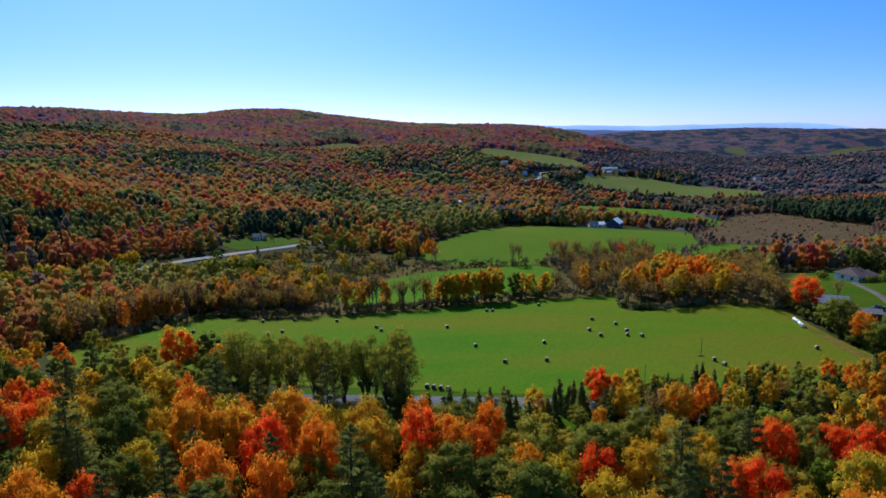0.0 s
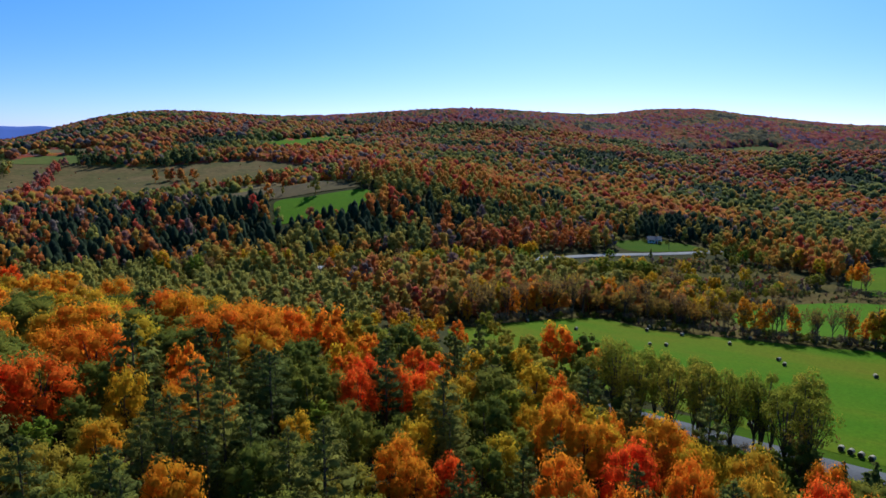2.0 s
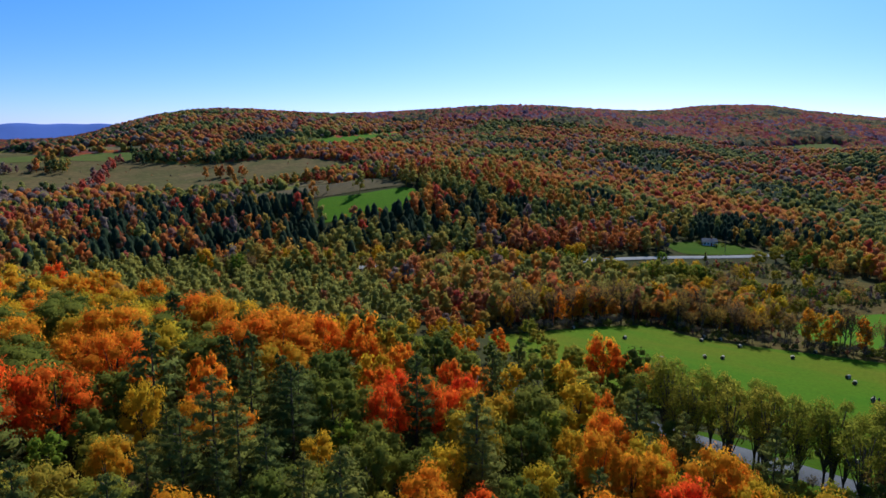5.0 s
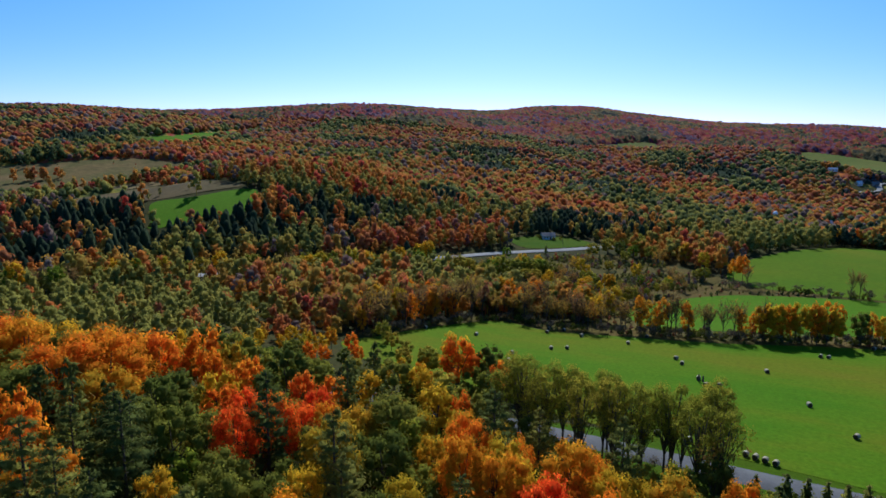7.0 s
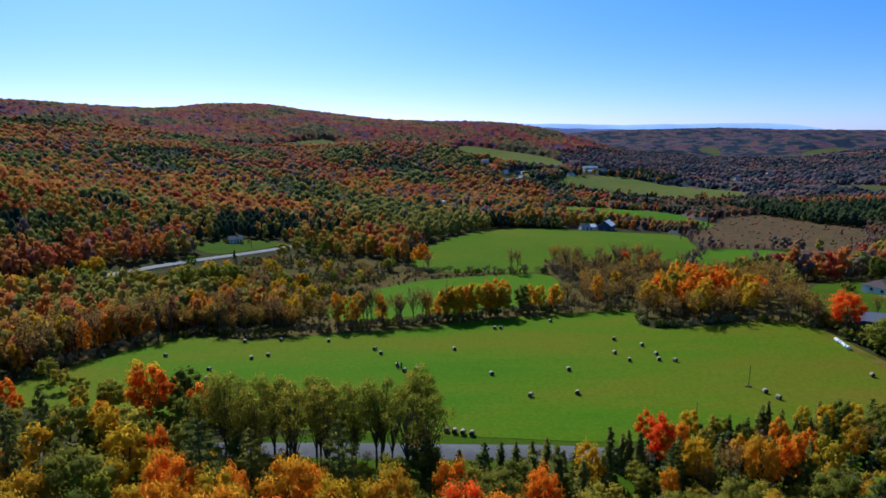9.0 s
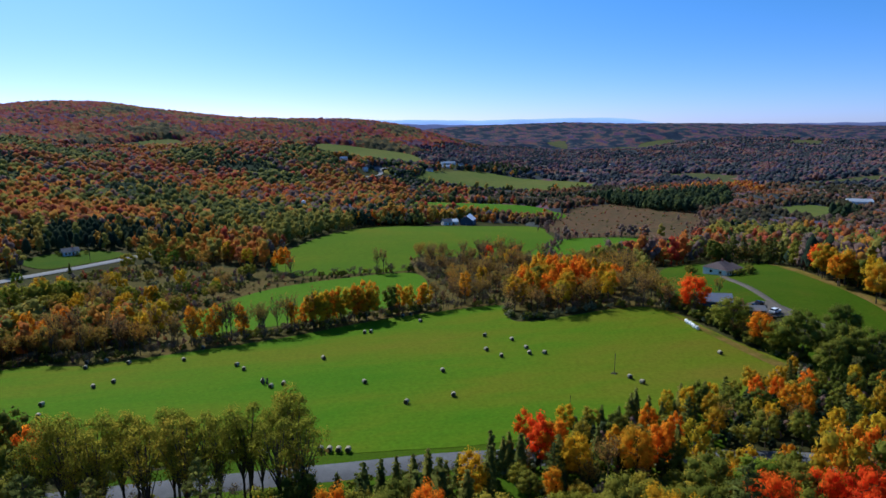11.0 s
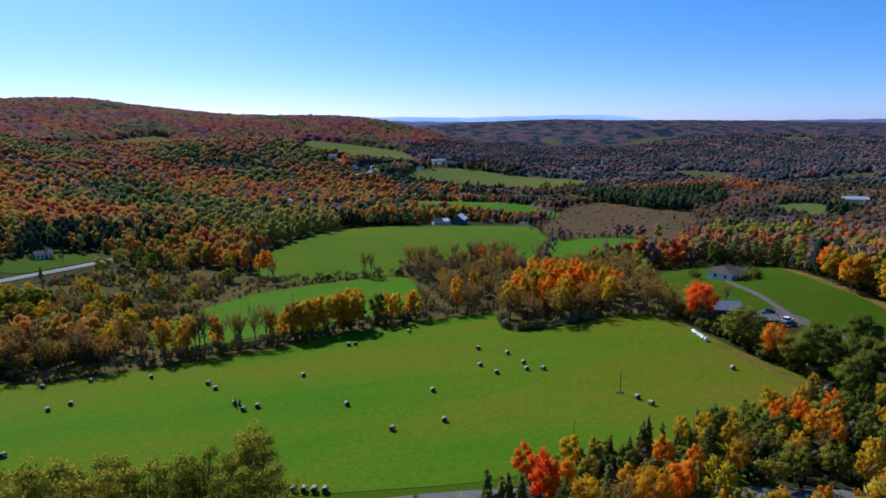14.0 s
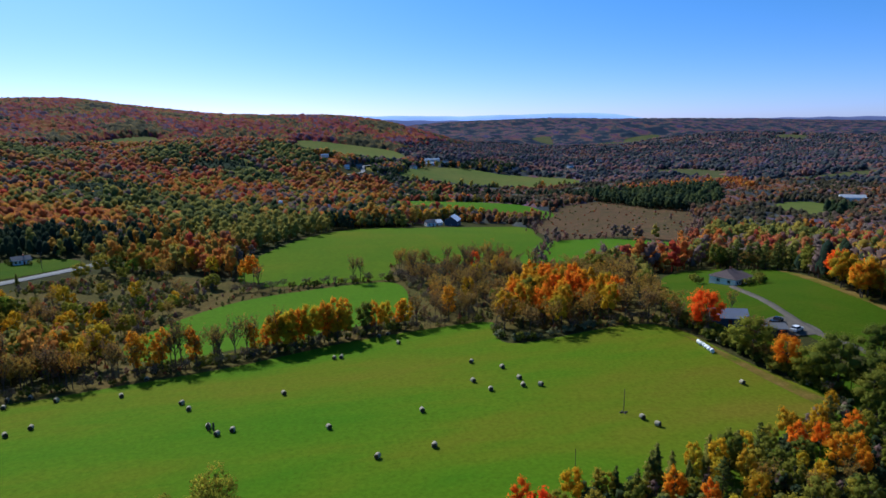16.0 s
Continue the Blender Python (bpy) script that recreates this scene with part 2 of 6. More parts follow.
# ---- the lie of the land: hills and hollows on rings round the first viewpoint, heights in metres ----
HILLS = {
    0: [-7.8],
    90: [-2.6, 4.6, -8.5, -3.4, -1.5, 8.4, 0.7],
    190: [1.2, -12.9, 2.0, 6.7, -2.9, 6.4, 0.0, -0.3, 3.7, -2.9],
    340: [-2.6, -7.2, 14.4, 8.2, 0, 0, 0, 0, 0, -7.9, -4.3, -9.5],
    560: [-23.4, 16.5, -13.6, -8.6, -4.9, 0, 0, 0, 0, 0, 0, 5.4, -6.6, -8.8, -13.2, 8.4],
    900: [-21.3, -17.9, 8.9, -27.2, -17.5, 19.6, 0, 0, 0, 0, 0, 0, 0, 5.5, -27.0, 14.7, 7.2, -8.5],
    1450: [17.3, -34.0, 3.5, 9.5, -18.5, 0.7, 0, 0, 0, 0, 0, 0, 0, 0, 2.6, -17.2, 24.6, 34.3, -18.4, -8.2],
    2300: [-5.6, -55.7, -44.8, 35.4, 1.6, -36.2, 35.9, 0, 0, 0, 0, 0, 0, 0, 78.2, -64.0, 2.7, 68.5, -148.5, 213.1],
    3800: [-8.3, 103.5, -99.3, 70.1, 47.1, 0, 0, 0, 0, 0, 0, 43.1, -34.7, -50.1, 154.5, -122.2],
}
# smaller spurs and hollows of the hills, every ten degrees from north-west to north-east
SPURS = {
    720: [-1.7, -6.4, 5.2, 0.8, 3.2, 1.0, 6.8, -1.6, 11.4, 4.2],
    950: [7.3, -2.5, 6.5, -7.0, 1.5, 10.3, -4.7, 14.5, -18.5, -5.2],
    1200: [-25.2, 16.5, 2.9, -11.1, -8.7, 0.6, -1.7, 33.6, 2.0, -13.8],
    1500: [-44.4, 30.3, -4.4, 4.4, 26.5, -4.6, -23.1, -20.2, -9.4, 8.7],
    1900: [-14.8, 6.1, 4.1, 8.2, -5.7, 25.3, -2.9, 0.5, 53.8, -29.7],
}
KNOLLS = [(-300, 470, 70, 18.0), (-310, 350, 75, 25.5), (155, 235, 50, 7.0), (60, 470, 90, 11.2), (-260, 210, 60, -2.1), (-490, 1860, 100, 9.0), (-351, 2300, 120, 6.0)]
# long low ridges and hollows of the far hills: bearing, distance, half width in degrees, depth, height
RIDGES = [(-9.5, 1600, 2.6, 80, 12), (-20.5, 2050, 3.0, 320, -20), (-11.5, 2050, 1.6, 150, 9), (30, 3000, 6.0, 230, 48), (15.5, 3700, 4.5, 260, 38), (26, 2050, 4.5, 130, 26), (37, 2300, 5.0, 160, 36), (19, 2550, 3.0, 150, 24), (33, 1550, 4.0, 90, 14), (24, 3900, 4.0, 200, 26)]
BASE = 8.8
bumps = []
for far, heights in HILLS.items():
    for k, up in enumerate(heights):
        a = 2 * math.pi * (k + 0.5 * (far in (190, 560, 1450, 3800))) / len(heights)
        if up:
            bumps.append((far * math.sin(a), 30 + far * math.cos(a), max(60, far * 0.38), up))
for far, heights in SPURS.items():
    for k, up in enumerate(heights):
        a = radians(10 * k - 70)
        bumps.append((far * math.sin(a), 30 + far * math.cos(a), far * 0.12, up))
bumps = np.array(bumps + KNOLLS)


def height(x, y):
    x, y = np.asarray(x, float), np.asarray(y, float)
    z = np.full(x.shape, BASE)
    for bx, by, wide, up in bumps:
        z += up * np.exp(-((x - bx) ** 2 + (y - by) ** 2) / (2 * wide * wide))
    far = np.hypot(x, y - 30)
    bearing = np.degrees(np.arctan2(x, y - 30))
    for az, r0, wide, deep_, up in RIDGES:
        z += up * np.exp(-((far - r0) / deep_) ** 2 / 2 - ((bearing - az) / wide) ** 2 / 2)
    return z


def rise(x, y):
    return float(height(np.array([x]), np.array([y]))[0])


def mesh_of(name, verts, faces, mats, tint=None, smooth=False, normals=None):
    """A mesh from arrays: verts (n, 3); faces, a list of index arrays, each (m, 3) or (m, 4)."""
    me = bpy.data.meshes.new(name)
    verts = np.asarray(verts, np.float32)
    faces = [np.asarray(f, np.int32) for f in faces if len(f)]
    loops = np.concatenate([f.ravel() for f in faces])
    sizes = np.concatenate([np.full(len(f), f.shape[1], np.int32) for f in faces])
    me.vertices.add(len(verts))
    me.vertices.foreach_set("co", verts.ravel())
    me.loops.add(len(loops))
    me.loops.foreach_set("vertex_index", loops)
    me.polygons.add(len(sizes))
    me.polygons.foreach_set("loop_start", np.concatenate([[0], np.cumsum(sizes)[:-1]]).astype(np.int32))
    me.polygons.foreach_set("use_smooth", np.full(len(sizes), smooth))
    for m in mats:
        me.materials.append(m)
    if tint is not None:
        at = me.attributes.new("tint", "FLOAT", "POINT")
        at.data.foreach_set("value", np.asarray(tint, np.float32))
    me.update(calc_edges=True)
    if normals is not None:
        me.normals_split_custom_set_from_vertices(np.asarray(normals, np.float32))
    else:
        me.validate()
    return me


# ground: one sheet, finer near the flight
rings = np.concatenate([[0.5], np.geomspace(9, 4700, 150)])
spokes = np.radians(np.arange(0, 360, 1.0))
gx, gy = np.outer(rings, np.sin(spokes)), 30 + np.outer(rings, np.cos(spokes))
gv = np.concatenate([np.stack([gx, gy, height(gx, gy)], -1).reshape(-1, 3), [(0, 30, rise(0, 30))]])
i, j = np.meshgrid(np.arange(len(rings) - 1), np.arange(len(spokes)), indexing="ij")
j2 = (j + 1) % len(spokes)
gf = np.stack([i * 360 + j, i * 360 + j2, (i + 1) * 360 + j2, (i + 1) * 360 + j], -1).reshape(-1, 4)[:, ::-1]
hub = np.stack([np.arange(360), (np.arange(360) + 1) % 360, np.full(360, len(gv) - 1)], -1)[:, ::-1]
ground = new("ground", mesh_of("ground", gv, [gf, hub], [M["litter"]], smooth=True))
tagged(ground, "leaf-strewn rolling ground of a wide farm valley", "ground", kind="structure")


def rounded(pts, closed=True, n=6):
    """A smooth line through plan points."""
    p = np.array(pts, float)
    k = len(p)
    out = []
    for a in range(k if closed else k - 1):
        if closed:
            p0, p1, p2, p3 = p[a - 1], p[a], p[(a + 1) % k], p[(a + 2) % k]
        else:
            p0, p1, p2, p3 = p[max(a - 1, 0)], p[a], p[a + 1], p[min(a + 2, k - 1)]
        for s in np.arange(n) / n:
            out.append(0.5 * (2 * p1 + (p2 - p0) * s + (2 * p0 - 5 * p1 + 4 * p2 - p3) * s * s + (3 * p1 - p0 - 3 * p2 + p3) * s**3))
    if not closed:
        out.append(p[-1])
    return np.array(out)


def inside(poly, x, y):
    x, y = np.asarray(x), np.asarray(y)
    res = np.zeros(x.shape, bool)
    for (x1, y1), (x2, y2) in zip(poly, np.roll(poly, -1, 0)):
        cond = (y1 > y) != (y2 > y)
        res ^= cond & (x < (x2 - x1) * (y - y1) / (y2 - y1 + 1e-12) + x1)
    return res


from mathutils.geometry import delaunay_2d_cdt

CLEAR = []


def field(name, label, category, pts, mat, lift=0.12, step=8.0, n=6, clear=True):
    line = rounded(pts, True, n)
    lo, hi = line.min(0), line.max(0)
    px, py = np.meshgrid(np.arange(lo[0] + step / 2, hi[0], step), np.arange(lo[1] + step / 2, hi[1], step))
    px, py = px.ravel(), py.ravel()
    keep = inside(line, px, py)
    near = np.min(np.hypot(px[:, None] - line[:, 0], py[:, None] - line[:, 1]), 1) if len(px) else np.zeros(0)
    keep &= near > step * 0.4
    co = [Vector(q) for q in line] + [Vector(q) for q in zip(px[keep], py[keep])]
    v, _, f, *_ = delaunay_2d_cdt(co, [], [list(range(len(line)))], 1, 1e-4)
    v = np.array([(q.x, q.y) for q in v])
    verts = np.column_stack([v, height(v[:, 0], v[:, 1]) + lift])
    ob = new(name, mesh_of(name, verts, [np.array([q[:] for q in f])], [mat], smooth=True))
    tagged(ob, label, category, kind="structure")
    if clear:
        CLEAR.append(line)
    return ob


def ribbon(name, label, category, pts, width, mat, lift=0.2, clear=4.0, n=10):
    line = rounded(pts, False, n)
    d = np.gradient(line, axis=0)
    d /= np.linalg.norm(d, axis=1)[:, None]
    side = np.column_stack([-d[:, 1], d[:, 0]])
    rows = [line + side * width * s for s in (0.62, 0.5, 0, -0.5, -0.62)]
    drop = (-0.25, 0, 0.06, 0, -0.25)
    zc = height(line[:, 0], line[:, 1]) + lift
    verts = np.concatenate([np.column_stack([r, zc + h]) for r, h in zip(rows, drop)])
    k = len(line)
    a = np.arange(k - 1)
    faces = np.concatenate([np.stack([s * k + a, s * k + a + 1, (s + 1) * k + a + 1, (s + 1) * k + a], -1) for s in range(4)])[:, ::-1]
    ob = new(name, mesh_of(name, verts, [faces], [mat], smooth=True))
    tagged(ob, label, category, kind="structure")
    if clear:
        CLEAR.append(np.concatenate([line + side * (width / 2 + clear), (line - side * (width / 2 + clear))[::-1]]))
    return ob


field("hay_field", "mown green hay field with faint yellow swaths", "field",
      [(-108, 176), (-104, 190), (-98, 212), (-84, 237), (-64, 232), (-40, 236), (-10, 241), (26, 252), (66, 254), (63, 236), (68, 227), (100, 229), (112, 220), (114, 195), (117, 167), (108, 162), (79, 150), (50, 145), (26, 143.5), (2, 147), (-30, 151), (-60, 155), (-90, 162)], M["hay"], 0.12, 6)
field("strip_field", "narrow bright green meadow behind the hedgerow", "field",
      [(-46, 280), (-33, 307), (-12, 328), (19, 337), (49, 339), (54, 319), (44, 282), (20, 266), (-8, 260), (-34, 256)], M["meadow"], 0.15, 8)
field("dome_field", "smooth domed green pasture below the farmstead", "field",
      [(-12, 364), (-10, 402), (8, 441), (29, 474), (62, 510), (106, 522), (153, 536), (193, 531), (180, 480), (166, 436), (135, 393), (109, 366), (62, 376), (52, 345), (20, 347), (1, 350)], M["dome"], 0.2, 10)
field("farm_field", "bright green field beyond the farmstead", "field", [(107, 731), (154, 774), (204, 768), (249, 711), (257, 624), (231, 588), (176, 618), (124, 686)], M["meadow"], 0.3, 15)
field("side_field", "green hay meadow beside the brown marsh", "field", [(133, 388), (175, 440), (225, 448), (249, 406), (218, 360), (184, 352), (140, 340), (122, 352)], M["meadow"], 0.2, 10)
field("lawn", "mown green lawn on a knoll round the bungalow", "lawn", [(120, 238), (135, 262), (157, 291), (183, 301), (203, 284), (186, 239), (178, 203), (165, 180), (150, 176), (143, 190), (140, 205), (128, 219), (120, 228)], M["lawn"], 0.15, 6)
field("valley_field", "broad pale green pasture on the valley floor", "field", [(214, 1120), (276, 1234), (362, 1275), (425, 1205), (510, 1100), (467, 990), (414, 990), (296, 1065), (227, 1085)], M["pale"], 0.6, 30)
field("slope_field", "pale green field on a wooded slope", "field", [(61, 1215), (84, 1440), (92, 1625), (204, 1580), (292, 1495), (276, 1335), (190, 1227), (117, 1205)], M["pale"], 0.8, 35)
field("ridge_field", "pale green clearing high in the woods", "field", [(-340, 1225), (-310, 1400), (-276, 1505), (-203, 1585), (-190, 1500), (-250, 1420), (-290, 1240)], M["pale"], 0.8, 35)
field("marsh", "russet brown marsh with scattered shrubs", "marsh", [(205, 545), (250, 610), (298, 681), (377, 731), (400, 640), (330, 502), (268, 419), (233, 459), (183, 449), (190, 500)], M["marsh"], 0.25, 20)
field("right_field", "pale green sloping field among woods", "field", [(481, 615), (565, 654), (552, 590), (473, 517), (446, 539)], M["pale"], 0.3, 20)
field("far_field", "far green field on a wooded slope", "field", [(1000, 2000), (1170, 2236), (1260, 2199), (1391, 2228), (1290, 2060), (1120, 1960)], M["far_grass"], 1.5, 60)
field("far_meadow", "far meadow high on a wooded slope", "field", [(1294, 2273), (1427, 2323), (1426, 2260), (1180, 2030)], M["far_grass"], 1.5, 60)
field("far_clearing", "small clearing in the far woods", "field", [(1014, 2464), (1097, 2562), (1108, 2510), (990, 2240)], M["far_grass"], 1.5, 60)
field("shelf_field", "bright green field on a wooded shelf", "field", [(-321, 309), (-306, 326), (-292, 357), (-280, 353), (-266, 326), (-278, 296), (-290, 278), (-300, 288)], M["meadow"], 0.25, 10)
field("shelf_brown_field", "brown stubble field on a wooded shelf", "field", [(-448, 330), (-441, 371), (-438, 419), (-400, 410), (-330, 370), (-300, 362), (-312, 332), (-328, 312), (-368, 299), (-420, 305)], M["stubble"], 0.25, 14)
field("left_old_field", "wide brown fallow fields with tree rows", "field", [(-430, 92), (-560, 80), (-823, 140), (-960, 240), (-1000, 350), (-821, 355), (-701, 408), (-637, 446), (-560, 515), (-500, 520), (-484, 470), (-486, 360), (-500, 330), (-588, 290), (-528, 165), (-457, 135)], M["brown"], 0.4, 25)
field("house_lawn_left", "green lawn beside a small house", "lawn", [(-414, 81), (-447, 99), (-420, 113), (-395, 108), (-374, 99), (-372, 86), (-390, 76)], M["lawn"], 0.5, 8)
field("far_green_strip", "green strip of grass between old fields", "field", [(-842, 262), (-832, 308), (-811, 349), (-777, 335), (-796, 296), (-806, 256)], M["pale"], 0.7, 18)
field("far_green_patch", "green grass patch between hedges", "field", [(-760, 357), (-785, 387), (-752, 432), (-718, 408)], M["pale"], 0.7, 16)
field("far_tan_strip", "tan stubble strip below the hill", "field", [(-846, 386), (-815, 440), (-758, 478), (-745, 461), (-796, 409)], M["tan"], 0.7, 16)
field("near_tan_field", "tan rough grass field beside a tree row", "field", [(-495, 362), (-478, 400), (-462, 440), (-440, 430), (-452, 386), (-474, 352)], M["tan"], 0.55, 14)
field("high_field", "green clearing below the ridge", "field", [(-657, 597), (-686, 703), (-777, 948), (-745, 930), (-670, 780), (-600, 610)], M["meadow"], 0.6, 20)
field("roadside_lawn", "green lawn before a white roadside house", "lawn", [(-143, 428), (-138, 446), (-122, 462), (-100, 456), (-96, 440), (-114, 420), (-128, 412)], M["lawn"], 0.25, 8)
field("scrub_meadow", "rough olive-brown scrub between road and hedgerow", "meadow", [(-150, 316), (-126, 362), (-84, 412), (-52, 398), (-20, 372), (-18, 350), (-30, 316), (-50, 286), (-90, 290)], M["scrub"], 0.2, 10)
field("clearing_field", "olive clearing on the far valley side", "field", [(1440, 1700), (1560, 1790), (1565, 1715), (1470, 1625)], M["far_grass"], 0.9, 45)
field("valley_clearing", "pale grassy clearing among valley woods", "field", [(640, 930), (660, 1095), (733, 1100), (745, 1008), (700, 960), (666, 905)], M["far_grass"], 0.6, 30)
field("right_strip_field", "pale field strip among valley woods", "field", [(606, 838), (640, 900), (664, 894), (672, 850), (640, 826)], M["far_grass"], 0.6, 30)
field("right_far_field", "pale green pasture beside a wood", "field", [(697, 838), (740, 868), (820, 884), (889, 898), (926, 884), (850, 836), (785, 826), (720, 828)], M["far_grass"], 0.6, 30)
field("hedge_ground", "rough olive grass under hedges and thickets", "grass", [(-112, 186), (-104, 216), (-88, 248), (-60, 252), (-52, 282), (-36, 312), (-18, 350), (-16, 372), (60, 386), (110, 376), (142, 400), (190, 448), (150, 340), (140, 310), (150, 300), (124, 262), (120, 232), (118, 214), (100, 226), (60, 244), (0, 238), (-60, 228), (-90, 220)], M["scrub"], 0.05, 9, clear=False)
field("lane_verge", "green grass verge along the lane", "grass", [(-60, 136), (-30, 150), (0, 149), (30, 145), (60, 147), (112, 164), (122, 232), (130, 236), (132, 190), (126, 160), (80, 140), (56, 122), (20, 118), (-20, 119), (-50, 122)], M["lawn"], 0.06, 7, clear=False)
ribbon("highway", "pale concrete two-lane valley road", "road", [(-228, 236), (-205, 262), (-177, 302), (-156, 347), (-131, 391), (-86, 440), (-30, 510), (40, 640)], 6.0, M["concrete"], 0.45, 5)
ribbon("village_road", "short bend of pale village road", "road", [(120, 1060), (140, 1085), (158, 1108), (165, 1150), (200, 1190)], 6.0, M["concrete"], 0.8, 8)
ribbon("country_road", "grey asphalt lane along the hay field", "road", [(-160, 120), (-110, 133), (-70, 139), (-32, 141), (-2, 140), (24, 137.5), (60, 128), (110, 112), (180, 90)], 5.5, M["asphalt"], 0.3, 0.6)
ribbon("driveway", "gravel drive curving up to the bungalow", "driveway", [(157, 252), (155, 246), (152, 230), (147.5, 213), (145.5, 203), (147, 193), (149, 183), (160, 165)], 2.2, M["gravel"], 0.35, 1.0)
field("parking", "gravel parking patch beside the drive", "driveway", [(147, 214), (141, 216), (133, 210), (136, 203), (147, 202)], M["gravel"], 0.33, 3.0, 6, False)
field("worn_strip", "worn brown grass strip along the lawn's edge", "grass", [(204, 285), (198, 262), (189, 238), (182, 205), (172, 180), (168, 181), (177, 204), (185, 240), (196, 268)], M["dry"], 0.22, 4.0, 6, False)
field("field_edge", "dry tan grass strip along the hay field's edge", "grass", [(111, 214), (113, 200), (114, 186), (115.5, 174), (116, 167), (112.5, 164), (111.5, 174), (111, 187), (110.8, 200)], M["dry"], 0.18, 3.0, 6, False)
ribbon("left_lane", "narrow grey lane past the barn", "road", [(-600, 60), (-505, 95), (-466, 104), (-435, 116), (-402, 115), (-375, 106), (-350, 98)], 4.2, M["asphalt"], 0.6, 3.0)


HEDGE_LAND = np.array([(-112, 186), (-104, 216), (-88, 246), (-60, 246), (-52, 282), (-36, 312), (-18, 350), (-16, 372), (60, 384), (110, 376), (142, 400), (136, 336), (150, 300), (124, 262), (118, 216), (100, 226), (60, 244)], float)
YARD = np.array([(112, 228), (120, 240), (150, 300), (186, 308), (210, 286), (190, 240), (184, 200), (170, 172), (130, 158), (116, 160), (113, 195)], float)
FARMYARD = np.array([(100, 520), (108, 575), (150, 590), (190, 560), (195, 528)], float)
LANE_SIDE = np.array([(-48, 121), (-46, 153), (2, 149), (32, 146), (28, 138), (24, 119), (0, 118)], float)
WEST_YARD = np.array([(-425, 70), (-450, 104), (-395, 128), (-345, 112), (-312, 88), (-312, 58), (-370, 56)], float)
BARN_YARD = np.array([(-540, 120), (-535, 175), (-470, 160), (-440, 122), (-470, 104), (-505, 98)], float)
ROADSIDE = np.array([(-170, 292), (-152, 348), (-128, 388), (-92, 432), (-72, 420), (-84, 404), (-120, 356), (-146, 308)], float)
FIELD_LINES = list(CLEAR)
GROVE_FRONT = np.array([(60, 225), (60, 250), (90, 246), (120, 236), (118, 213), (100, 222), (80, 226)], float)
CLEAR += [GROVE_FRONT, HEDGE_LAND, WEST_YARD, BARN_YARD, YARD, FARMYARD, LANE_SIDE, ROADSIDE]
VILLAGE = [(334, 1358, 46), (314, 1302, 40), (354, 1332, 24), (264, 1218, 26), (186, 1114, 24), (134, 1112, 24), (156, 1130, 26), (106, 1166, 30), (61, 698, 16), (147, 976, 16), (466, 1248, 26), (486, 1242, 24), (577, 1243, 24), (671, 1306, 24), (625, 648, 26), (18, 696, 8)]
for hx, hy, wide in VILLAGE:
    out = math.hypot(hx, hy - 30)
    ux, uy = hx / out, (hy - 30) / out
    CLEAR.append(np.array([(hx - ux * s - uy * w, hy - uy * s + ux * w) for s, w in ((-wide * 0.4, -wide * 0.6), (wide * 1.5, -wide * 0.5), (wide * 1.5, wide * 0.5), (-wide * 0.4, wide * 0.6))]))
# ---- trees ----
rng = np.random.default_rng(7)


def dome(rings_, sides, r, low=-0.35, jitter=0.12):
    """A lumpy crown skin: apex and rings of points, open below."""
    v, f3, f4 = [(0, 0, 1.0)], [], []
    for k in range(1, rings_ + 1):
        a = math.acos(low) * k / rings_
        for s in range(sides):
            b = 2 * math.pi * (s + 0.5 * (k % 2)) / sides
            q = 1 + r.uniform(-jitter, jitter) * 1.6
            v.append((math.sin(a) * math.cos(b) * q, math.sin(a) * math.sin(b) * q, math.cos(a) * (1 + r.uniform(-jitter, jitter))))
    for s in range(sides):
        f3.append((0, 1 + s, 1 + (s + 1) % sides))
        for k in range(rings_ - 1):
            a0, a1 = 1 + k * sides, 1 + (k + 1) * sides
            t = (s + 1) % sides
            f3 += [(a0 + s, a1 + s, a0 + t), (a0 + t, a1 + s, a1 + t)]
    return np.array(v), np.array(f3)


def cards(c, n, size, r, up=0.4, long=1.9):
    """Leaf sprays: four-cornered, at points c, facing about n."""
    k = len(c)
    n = n + r.normal(0, 0.45, (k, 3))
    n /= np.linalg.norm(n, axis=1)[:, None] + 1e-9
    t = np.cross(n, r.normal(0, 1, (k, 3)) * (1 - up) + np.array([0, 0, 1.0]) * 0)
    t = np.where(np.linalg.norm(t, axis=1)[:, None] < 1e-6, [[1.0, 0, 0]], t)
    u = np.array([0, 0, 1.0]) - n * n[:, 2:3]
    u = u * up + np.cross(n, r.normal(0, 1, (k, 3))) * (1 - up)
    u /= np.linalg.norm(u, axis=1)[:, None] + 1e-9
    w = np.cross(n, u)
    s = size * r.uniform(0.65, 1.35, (k, 1))
    a, b = s * long / 2, s / 2
    j = lambda: r.uniform(0.6, 1.25, (k, 1))
    v = np.stack([c - u * a * j() + n * b * 0.2, c + w * b * j() - u * a * 0.1, c + u * a * j() - n * b * 0.25, c - w * b * j() + u * a * 0.15], 1).reshape(-1, 3)
    return v, np.arange(4 * k).reshape(-1, 4)[:, ::-1]


def tube(p, q, r0, r1, sides=5):
    p, q = np.array(p, float), np.array(q, float)
    d = q - p
    d /= np.linalg.norm(d)
    a = np.cross(d, [0.3, 0.9, 0.2])
    a /= np.linalg.norm(a)
    b = np.cross(d, a)
    ang = 2 * np.pi * np.arange(sides) / sides
    ring = np.outer(np.cos(ang), a) + np.outer(np.sin(ang), b)
    v = np.concatenate([p + ring * r0, q + ring * r1])
    s = np.arange(sides)
    f = np.stack([s, (s + 1) % sides, (s + 1) % sides + sides, s + sides], -1)
    return v, f


